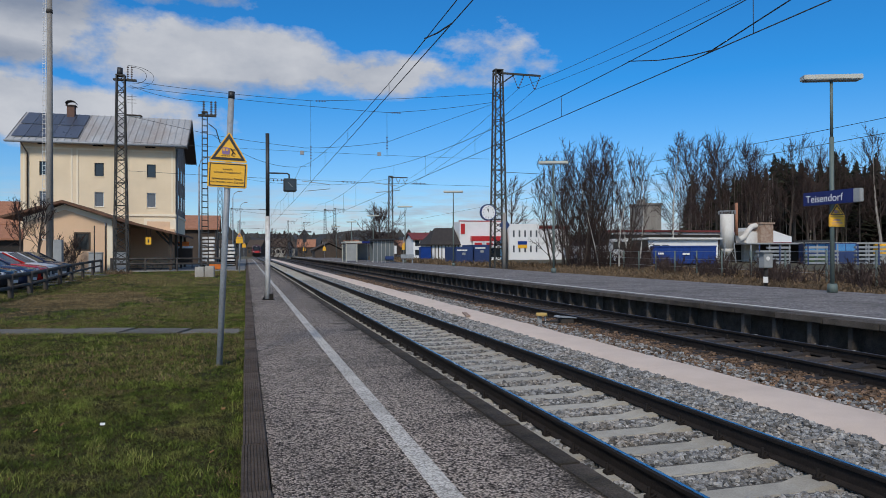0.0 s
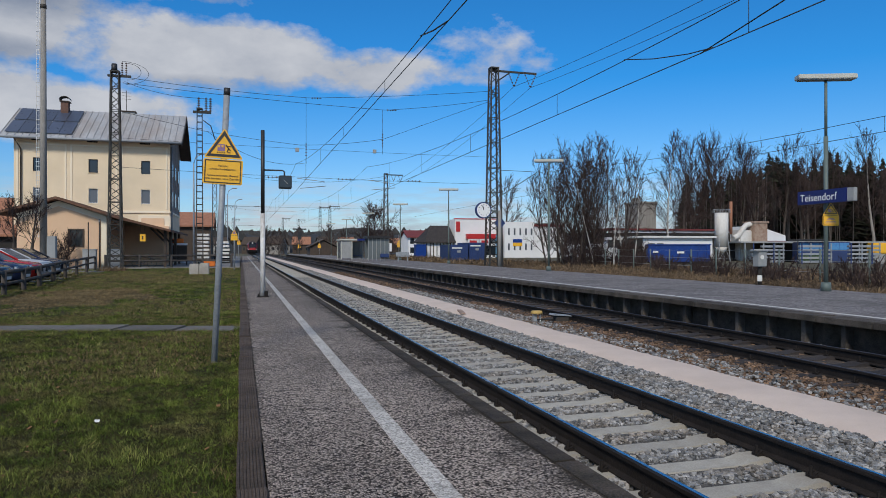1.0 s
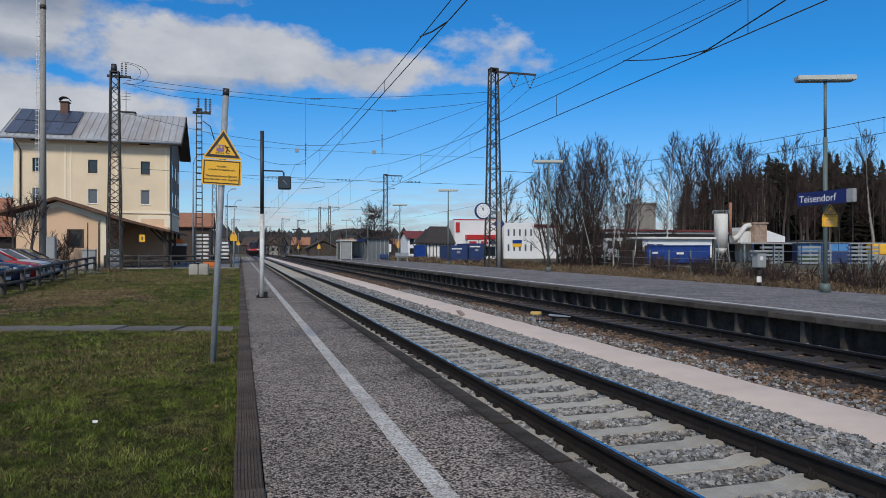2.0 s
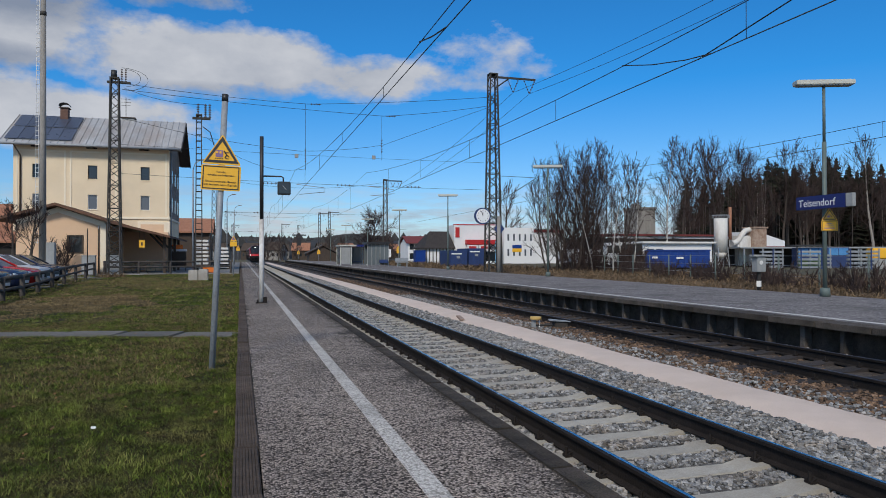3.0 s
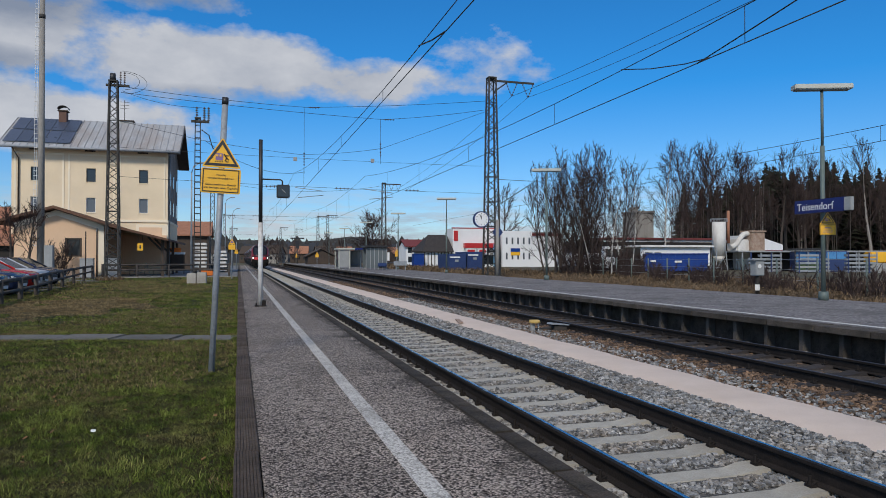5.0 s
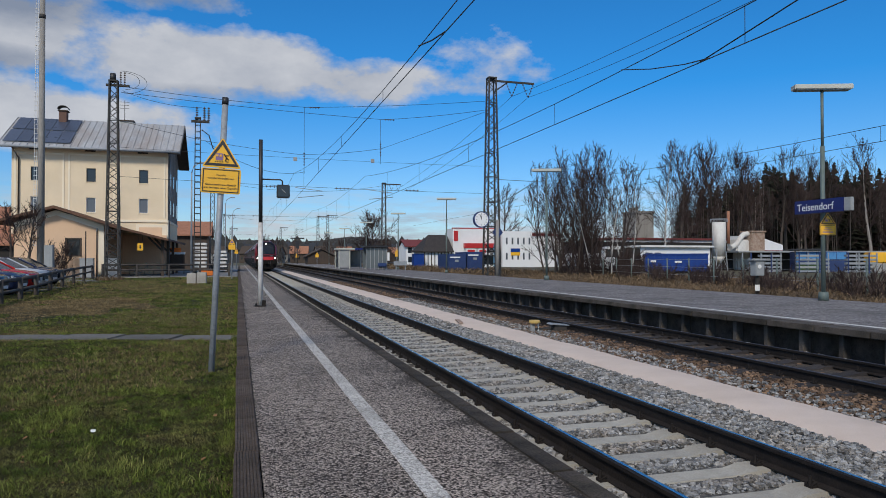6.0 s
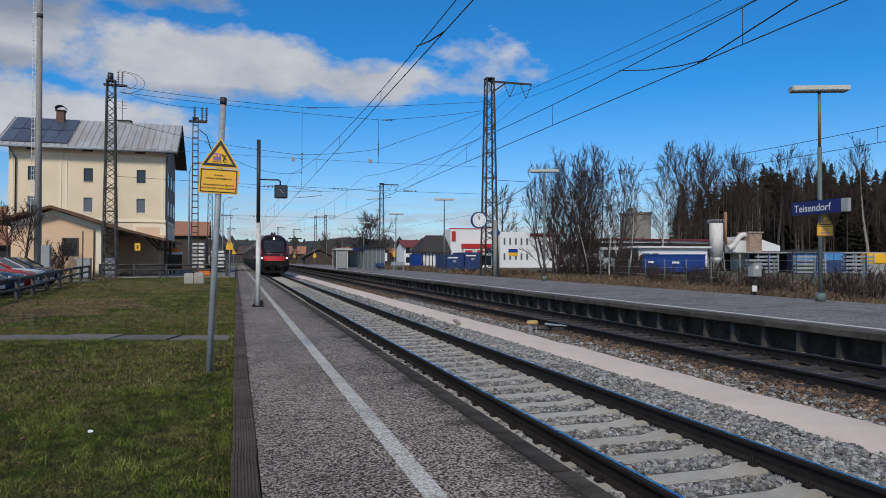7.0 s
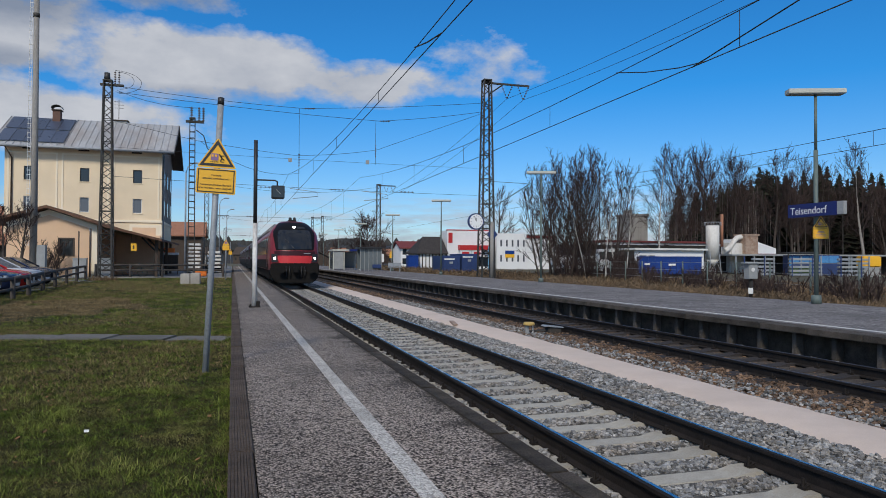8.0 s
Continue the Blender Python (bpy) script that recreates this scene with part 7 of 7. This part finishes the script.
for x in (-2.6, 2.2):
    part("wheel", rod(B(), (x, -1.15, 0.45), (x, -0.85, 0.45), 0.45, None, 18), M["tyre"], van)
    part("wheel", rod(B(), (x, 0.85, 0.45), (x, 1.15, 0.45), 0.45, None, 18), M["tyre"], van)

# ---- shelters and small things on the island platform ----
sh1 = thing("waiting_shelter", "pale glazed waiting shelter with a flat roof", "shelter", pose(13.3, 84, P2))
part("roof", box(B(), -1.75, 1.75, -0.2, 3.4, 2.3, 2.5), M["lampwhite"], sh1, "pale flat roof", 0.03)
for x, y in ((-1.6, 0), (1.6, 0), (-1.6, 3.2), (1.6, 3.2), (-0.3, 0)):
    part("post", box(B(), x - 0.06, x + 0.06, y - 0.06, y + 0.06, 0, 2.3), M["lampwhite"], sh1)
part("side_panel", box(B(), -1.62, -1.58, 0.1, 3.1, 0.15, 2.25), M["shelterglass"], sh1)
part("back_panel", box(B(), -1.5, 1.5, 3.18, 3.22, 0.15, 2.25), M["shelterglass"], sh1)
part("front_panel", box(B(), -1.5, -0.4, -0.02, 0.02, 0.15, 2.25), M["grey"], sh1, "frosted pane")
part("bench", box(B(), -0.2, 1.4, 2.5, 2.9, 0.4, 0.46), M["darkblue"], sh1, "", 0.01)
part("sign_plate", box(B(), 0.3, 1.5, -0.26, -0.21, 2.28, 2.52), M["navy"], sh1, "blue name plate")
sh2 = thing("waiting_shelter", "grey framed bluish glass waiting shelter with a bench", "shelter", pose(14.7, 74.5, P2))
part("roof", box(B(), -1.5, 1.05, -0.3, 2.6, 2.45, 2.65), M["black"], sh2, "dark flat roof", 0.03)
for k in range(6):
    part("post", box(B(), -1.4 + k * 0.46, -1.34 + k * 0.46, 0, 0.06, 0, 2.45), M["grey"], sh2)
part("pane", box(B(), -1.35, 0.9, 0.07, 0.09, 0.2, 2.4), M["shelterglass"], sh2)
part("pane", box(B(), -1.35, 0.9, 2.4, 2.43, 0.2, 2.4), M["shelterglass"], sh2)
part("bench", box(B(), -0.1, 0.85, -0.35, -0.05, 0.35, 0.75), M["darkblue"], sh2, "dark blue seat", 0.04)
part("notice_case", box(B(), 1.0, 1.25, 0.1, 0.2, 1.0, 1.9), M["white_wall"], sh2)
tr = thing("bench", "small metal bench at the back of the platform", "bench", pose(16.2, 70, P2))
part("seat", box(B(), -0.7, 0.7, 0, 0.4, 0.45, 0.5), M["galv"], tr, "", 0.01)
part("backrest", box(B(), -0.7, 0.7, 0.4, 0.44, 0.55, 0.95), M["galv"], tr, "", 0.01)
for s in (-0.5, 0.5):
    part("leg", box(B(), s - 0.04, s + 0.04, 0.1, 0.35, 0, 0.45), M["galv"], tr)
for x, y, s in ((17.2, 76.5, 0.5), (15.2, 141, 0.8), (13.5, 170, 0.8)):
    t = thing("warning_sign", "yellow warning sign on a thin post of the platform", "warning sign", pose(x, y, P2))
    part("post", rod(B(), (0, 0.03, 0), (0, 0.03, 2.9), 0.035, None, 8), M["galv"], t)
    sheet(t, "warning_triangle", rounded([(-s * 0.4, 2.0), (s * 0.4, 2.0), (0, 2.0 + s * 0.65)], 0.05), 0, 0.012, M["yellow"])
    sheet(t, "text_plate", rounded([(-s * 0.4, 1.45), (s * 0.4, 1.45), (s * 0.4, 1.98), (-s * 0.4, 1.98)], 0.04), 0, 0.012, M["yellow"])
dm = thing("diamond_sign", "dark blue diamond-shaped plate on the lattice mast", "sign", pose(18.62, 48.4, 3.3))
part("plate", sheet(dm, "plate_face", [(0, -0.5), (0.42, 0), (0, 0.5), (-0.42, 0)], 0, 0.02, M["darkblue"]) and box(B(), -0.2, 0.05, 0.02, 0.12, -0.05, 0.05), M["galv"], dm)

# ---- beyond the lawn ----
bh = gable_house("tiled_building", "low building with a brown tiled roof and white timber stacks", pose(-5.7, 94.5, -0.05), 3.9, 8, 4.5, 6.2, M["wood_dark"], M["tile"], 0, 0)
for k, (x, w, y, n) in enumerate(((-3.55, 0.62, 70, 8), (-1.75, 0.66, 72, 6))):
    t = thing("timber_stack", "stack of pale planks on bearers by the forecourt", "timber stack", pose(x, y, -0.04), "timber stacks")
    for j in range(n):
        part("plank_layer", box(B(), -w + 0.04 * (j % 2), w - 0.05 * (j % 3), 0, 2.4, 0.15 + j * 0.36, 0.36 + j * 0.36), M["white"], t, "", 0.02)
    part("bearer", box(box(B(), -w + 0.05, -w + 0.2, 0, 2.4, 0, 0.15), w - 0.2, w - 0.05, 0, 2.4, 0, 0.15), M["wood_dark"], t)
    for e in (-w - 0.05, w + 0.05):
        part("rack_upright", box(B(), e - 0.03, e + 0.03, -0.06, 0.0, 0, 0.5 + n * 0.36), M["steel"], t)
ob = thing("notice_frame", "pale notice frame with an orange top by the forecourt", "notice frame", pose(-5.35, 66.5, -0.04))
part("panel", box(B(), -0.65, 0.65, 0, 0.08, 0.3, 1.75), M["wood_dark"], ob)
part("head", box(B(), -0.7, 0.7, -0.03, 0.11, 1.75, 1.95), M["white_wall"], ob)
part("orange_plate", box(B(), -0.65, 0.35, -0.02, 0.1, 1.95, 2.35), M["orange"], ob, "orange plate", 0.03)
for s in (-0.6, 0.6):
    part("leg", box(B(), s - 0.04, s + 0.04, 0.02, 0.07, 0, 0.3), M["wood_dark"], ob)
ob2 = part("traffic_barrier", box(B(), -0.5, 0.5, -0.2, 0.2, 0, 0.55), M["orange"], None, "", 0.06)
ob2.location = (-2.5, 58.5, -0.04)
tagged(ob2, "bright orange plastic traffic barrier on the forecourt", "barrier")
cv_ = thing("parked_car", "dark car behind the timber stacks", "car", pose(-1.9, 75, -0.04))
part("body", box(B(), -0.85, 0.85, 0, 4.2, 0.3, 0.95), M["carblack"], cv_, "", 0.12)
part("cabin", box(B(), -0.72, 0.72, 0.7, 3.6, 0.95, 1.5), M["glass"], cv_, "", 0.16)
for s in (-0.8, 0.65):
    for y in (0.8, 3.3):
        part("wheel", rod(B(), (s, y, 0.32), (s + 0.15, y, 0.32), 0.32, None, 16), M["tyre"], cv_)
for x, y, s in ((-0.45, 49.0, 0.56), (-0.30, 95.0, 0.56)):
    t = thing("warning_sign", "yellow warning sign on a thin post beside the platform kerb", "warning sign", pose(x, y, -0.05), "platform warning signs")
    part("post", rod(B(), (0, 0.035, -0.2), (0, 0.035, 3.6), 0.035, None, 8), M["galv"], t)
    sheet(t, "warning_triangle", rounded([(-s * 0.4, 2.35), (s * 0.4, 2.35), (0, 2.35 + s * 0.7)], 0.04), 0, 0.012, M["yellow"])
    sheet(t, "warning_border", [(-s * 0.2, 2.45), (s * 0.2, 2.45), (0, 2.45 + s * 0.36)], -0.004, 0.003, M["purple"])
    sheet(t, "text_plate", rounded([(-s * 0.4, 2.0), (s * 0.4, 2.0), (s * 0.4, 2.33), (-s * 0.4, 2.33)], 0.03), 0, 0.012, M["yellow"])
for x, y, h in ((-3.6, 58, 9.0), (-1.6, 90, 9.0), (-0.9, 110, 9.0)):
    t = thing("street_lamp", "slim grey street lamp with a short curved arm", "street lamp", pose(x, y, -0.05), "street lamps")
    part("pole", rod(B(), (0, 0, 0), (0, 0, h - 0.8), 0.09, 0.05, 10), M["galv"], t)
    part("arm", pipe(B(), [(0, 0, h - 0.8), (0.15, 0, h - 0.3), (0.6, 0, h)], 0.045, 8), M["galv"], t)
    part("head", box(B(), 0.55, 1.1, -0.1, 0.1, h - 0.06, h + 0.06), M["grey"], t, "", 0.03)
gable_house("red_roof_house", "low house with red tiled roof behind the car park", pose(-22.5, 74, -0.05, 0, 0, 0), 9, 9, 4.2, 6.4, M["white_wall"], M["tile"], 3, 1)
gable_house("red_roof_house", "low house with red tiled roof behind the car park", pose(-21.0, 64, -0.05, 0, 0, 0), 7, 6, 2.6, 3.6, M["dark"], M["tile"], 0, 0)

# village down the line
vill = ((12, 276, 6), (24, 292, 7), (34, 285, 6), (46, 300, 7), (3, 300, 6), (60, 305, 7), (18, 322, 7), (72, 315, 7), (-10, 310, 7))
for k, (x, y, w) in enumerate(vill):
    gable_house("village_house", "small house with a brown roof in the distant village", pose(x, y, -0.02, 0, 0, -25 + 17 * (k % 4)), w, 7, 3.6, 6.4, (M["pole_conc"], M["wood_dark"], M["pole_conc"])[k % 3], (M["wood_dark"], M["tile"])[k % 2], 3, 1, "village houses")
hut = gable_house("timber_hut", "brown timber hut with a low gable roof beside the line", pose(19.5, 150, -0.3, 0, 0, 90), 6, 5.6, 2.2, 3.6, M["wood_dark"], M["wood_dark"], 0, 0)
rs2 = np.random.default_rng(5)
far_tree = winter_tree("bare_tree", 99, 11.0, 0.24, 4.0, 0.2, 0.6, 18, 5, M["bark"], "leafless tree among the distant village houses", "distant trees", 1, 0.3, 0.0, 0.035)
far_tree.matrix_world = pose(30, 240, -1.5)
for k in range(40):
    copy_thing(far_tree, pose(8 + rs2.uniform(0, 110), 200 + rs2.uniform(0, 90), -3.0 + rs2.uniform(-2, 1), 0, 0, rs2.uniform(0, 360)))
sig = thing("line_signal", "dark railway signal on a post down the line", "signal", pose(13.2, 165, -0.3))
part("post", rod(B(), (0, 0, 0), (0, 0, 6.2), 0.1, None, 8), M["steel"], sig)
part("screen", box(B(), -0.45, 0.45, -0.1, 0.1, 3.9, 5.7), M["black"], sig, "", 0.05)
part("board", box(B(), -1.6, 1.6, -0.05, 0.05, 6.2, 6.5), M["black"], sig)

bk = thing("bicycle", "dark bicycle leaning behind the forecourt fence", "bicycle", pose(-7.0, 56.2, -0.04, 8, 0, 4))
for x in (-0.52, 0.52):
    w = part("wheel", pipe(B(), [(x + 0.33 * math.cos(k * math.pi / 10), 0, 0.34 + 0.33 * math.sin(k * math.pi / 10)) for k in range(21)], 0.022, 6), M["tyre"], bk)
    part("hub", rod(B(), (x, -0.04, 0.34), (x, 0.04, 0.34), 0.03, None, 8), M["galv"], w)
part("frame", pipe(B(), [(-0.52, 0, 0.34), (-0.2, 0, 0.85), (0.38, 0, 0.88), (-0.05, 0, 0.32), (-0.52, 0, 0.34)], 0.02, 6), M["carblue"], bk)
part("fork", pipe(B(), [(0.52, 0, 0.34), (0.38, 0, 0.88), (0.35, 0, 1.02)], 0.018, 6), M["carblue"], bk)
part("handlebar", pipe(B(), [(0.25, -0.27, 1.02), (0.36, 0, 1.03), (0.25, 0.27, 1.02)], 0.015, 6), M["galv"], bk)
part("saddle", box(B(), -0.34, -0.08, -0.07, 0.07, 0.92, 0.97), M["black"], bk, "", 0.02)


# ---- train ----
train = thing("train", "dark red express train with a streamlined driving car", "train", pose(T1, 258, RAIL))


def section(hw, z0, z1, n=8, round_top=0.62):
    """Half-closed body section: (x, z) round the car, from lower left over the roof to lower right."""
    pts = [(-hw * 0.96, z0), (-hw, z0 + 0.5), (-hw, z0 + (z1 - z0) * 0.55)]
    for k in range(n + 1):
        a = math.pi * (1 - k / n)
        pts.append((hw * 0.97 * math.copysign(abs(math.cos(a)) ** 0.62, math.cos(a)), z0 + (z1 - z0) * 0.66 + (z1 - z0) * 0.34 * math.sin(a) ** 0.75))
    pts += [(hw, z0 + (z1 - z0) * 0.55), (hw, z0 + 0.5), (hw * 0.96, z0)]
    return pts


def loft(bm, stations):
    rings = [[bm.verts.new((x, y, z)) for x, z in pts] for y, pts in stations]
    n = len(rings[0])
    for a, b in zip(rings, rings[1:]):
        for i in range(n):
            f = bm.faces.new((a[i], a[(i + 1) % n], b[(i + 1) % n], b[i]))
            f.smooth = True
    bm.faces.new(rings[0][::-1])
    bm.faces.new(rings[-1])
    return bm


# driving car: a broad raked front under chamfered shoulders
HALF = ((0.95, 1.38), (1.4, 1.45), (2.6, 1.45), (3.15, 1.42), (3.35, 1.34), (3.80, 0.98), (3.95, 0.80), (4.02, 0.62))
RAKE = ((0.95, 0.10), (1.4, 0.0), (2.15, 0.08), (2.6, 0.30), (3.2, 0.78), (3.6, 1.22), (3.9, 1.75), (4.02, 2.3))


def along(table, z):
    for (a, b), (c, d) in zip(table, table[1:]):
        if z <= c:
            return b + (d - b) * max(0.0, (z - a) / (c - a))
    return table[-1][1]


def nose(z, a, off=0.0):
    """A point of the front at height z; a runs from -1 to 1 across it."""
    w = along(HALF, z) + off
    return (w * a, along(RAKE, z) + 0.75 * abs(a) ** 3.2 - off, z)


def nose_patch(z0, z1, edge0, edge1, off, n=8, k=12):
    """A plate that follows the front; edge0 and edge1 give its reach across at the bottom and the top."""
    bm = B()
    rows = []
    for i in range(n + 1):
        u = i / n
        lo, hi = edge0[0] + (edge1[0] - edge0[0]) * u, edge0[1] + (edge1[1] - edge0[1]) * u
        rows.append([bm.verts.new(nose(z0 + (z1 - z0) * u, lo + (hi - lo) * j / k, off)) for j in range(k + 1)])
    for p, q in zip(rows, rows[1:]):
        for j in range(k):
            bm.faces.new((p[j], p[j + 1], q[j + 1], q[j])).smooth = True
    return bm


bm = B()
rows = []
for z in (0.95, 1.2, 1.4, 1.8, 2.15, 2.6, 2.9, 3.15, 3.35, 3.5, 3.65, 3.8, 3.95, 4.02):
    w = along(HALF, z)
    rows.append([bm.verts.new((-w, 26.0, z))] + [bm.verts.new(nose(z, -1 + j / 10)) for j in range(21)] + [bm.verts.new((w, 26.0, z))])
for p, q in zip(rows, rows[1:]):
    for j in range(22):
        bm.faces.new((p[j], p[j + 1], q[j + 1], q[j])).smooth = 1 <= j < 21
    bm.faces.new((p[22], p[0], q[0], q[22]))
bm.faces.new(rows[0][::-1])
bm.faces.new(rows[-1])
cab = part("driving_car", bm, M["winered"], train, "wine red driving car body")
part("mask", nose_patch(2.17, 4.015, (-0.76, 0.76), (-0.98, 0.98), 0.012, 14), M["train_black"], cab, "black front mask running into the roof")
ws_ = part("windscreen", nose_patch(2.24, 3.42, (-0.68, 0.68), (-0.69, 0.69), 0.024), M["screen"], cab, "large raked windscreen")
part("wiper", rod(B(), nose(2.28, -0.05, 0.05), nose(2.85, -0.38, 0.05), 0.016, None, 5), M["black"], ws_)
part("destination_display", nose_patch(3.52, 3.64, (0.15, 0.55), (0.15, 0.55), 0.022, 2, 6), M["black"], cab)
part("dark_stripe", nose_patch(1.86, 2.12, (-0.80, 0.80), (-0.84, 0.84), 0.012, 3), M["darkred"], cab, "dark red stripe below the windscreen")
part("red_band", nose_patch(1.40, 1.84, (-0.62, 0.62), (-0.76, 0.76), 0.014, 4), M["trainred"], cab, "bright red front band")
part("front_lettering", nose_patch(1.95, 2.0, (0.34, 0.62), (0.34, 0.62), 0.02, 1, 4), M["grey"], cab)
for s in (-1, 1):
    e = sorted((s * 0.70, s * 0.93))
    part("light_pod", nose_patch(1.45, 1.95, e, e, 0.018, 4, 5), M["black"], cab, "black headlight housing")
    hx, hy, hz = nose(1.68, s * 0.80)
    part("headlight", rod(B(), (hx, hy - 0.06, hz), (hx, hy + 0.12, hz), 0.085, None, 14), M["lamp_on"], cab, "glowing white headlight")
    part("buffer", rod(B(), (s * 0.87, -0.45, 1.03), (s * 0.87, 0.1, 1.03), 0.12, None, 12), M["undercar"], cab)
    part("buffer_plate", rod(B(), (s * 0.87, -0.52, 1.03), (s * 0.87, -0.45, 1.03), 0.24, 0.22, 16), M["undercar"], cab)
tx, ty, tz = nose(3.60, 0.0)
part("top_light", rod(B(), (0, ty - 0.07, tz), (0, ty + 0.15, tz), 0.085, None, 14), M["lamp_on"], cab, "glowing white top headlight")
hb = B()
for s in (-1, 1):
    rod(hb, (s * 0.13, 2.9, 4.16), (s * 0.13, 2.5, 4.18), 0.05, 0.11, 10)
box(hb, -0.25, 0.25, 2.7, 2.95, 3.98, 4.12)
part("horn", hb, M["black"], cab)
ap = [(-0.95, 0.18), (0.95, 0.18), (1.28, 0.42), (1.40, 0.8), (1.40, 1.40), (-1.40, 1.40), (-1.40, 0.8), (-1.28, 0.42)]
part("apron", sweep(B(), ap, -0.10, 1.8), M["undercar"], cab, "black front apron and coupling gear", 0.06)
part("coupler", box(B(), -0.16, 0.16, -0.55, -0.1, 0.82, 1.15), M["undercar"], cab, "", 0.04)
bm = B()
for x in (-0.55, -0.35, 0.35, 0.55):
    pipe(bm, [(x, -0.10, 1.2), (x, -0.3, 0.9), (x * 0.9, -0.16, 0.5)], 0.03, 6)
part("hoses", bm, M["black"], cab)


def car_side(parent, y0, y1, first):
    for s in (-1, 1):
        x = s * 1.455
        bm = B()
        box(bm, min(x - s * 0.02, x + s * 0.01), max(x - s * 0.02, x + s * 0.01), y0 + 0.4, y1 - 1.0, 1.95, 3.0)
        part("window_band", bm, M["glass"], parent, "dark continuous window band")
        for yy in (y0 + 0.9, y1 - 1.8):
            part("door", box(B(), min(x - s * 0.02, x + s * 0.018), max(x - s * 0.02, x + s * 0.018), yy, yy + 0.9, 1.1, 3.0), M["darkred"], parent)
        part("side_stripe", box(B(), min(x - s * 0.02, x + s * 0.008), max(x - s * 0.02, x + s * 0.008), y0 + 0.3, y1 - 0.3, 1.0, 1.62), M["undercar"], parent)
    # sky reflection on the roof shoulders, put into a pale grey shell
    top = [(x * 1.012, z + 0.012) for x, z in section(1.45, 0.95, 3.97) if z > 2.98]
    part("roof_shell", loft(B(), [(y0 + (1.5 if first else 0.05), top), (y1 - 0.05, top)]), M["trainroof"], parent, "roof shell in the pale grey of reflected sky")
    part("roof_band", box(B(), -0.95, 0.95, y0 + (3.4 if first else 0.3), y1 - 0.3, 3.90, 4.02), M["trainroof"], parent, "grey ribbed roof", 0.04)
    bm = B()
    box(bm, -1.25, 1.25, y0 + (2.0 if first else 0.5), y1 - 0.5, 0.35, 0.98)
    part("underframe", bm, M["undercar"], parent)
    for yy in (y0 + 4.0, y1 - 4.0):
        for dy in (-1.25, 1.25):
            for s in (-1, 1):
                part("wheel", rod(B(), (s * 0.70, yy + dy, 0.46), (s * 0.84, yy + dy, 0.46), 0.46, None, 20), M["undercar"], parent)


car_side(cab, 3.0, 26.0, True)
coach_body = section(1.45, 0.95, 3.97)
for k in range(6):
    y0 = 26.5 + k * 26.5
    # the shade on the coach sides is put into this darker red
    co = part("coach", loft(B(), [(y0, coach_body), (y0 + 26.0, coach_body)]), M["darkred"], train, "passenger coach in wine red darkened for the shaded side")
    car_side(co, y0, y0 + 26.0, False)
    part("gangway", box(B(), -0.7, 0.7, y0 - 0.5, y0, 1.1, 3.4), M["black"], co)


# ---- motion ----
def motions():
    walk(train, [(t, pose(T1 - 0.08, y - 1.6, RAIL)) for t, y in ((0.0, 258.0), (1.0, 231.5), (2.0, 205.0), (3.0, 178.5), (4.0, 152.0), (5.0, 125.2), (6.0, 98.2), (6.5, 84.6), (7.0, 71.0), (7.5, 57.4), (8.0, 43.6))])


motions()
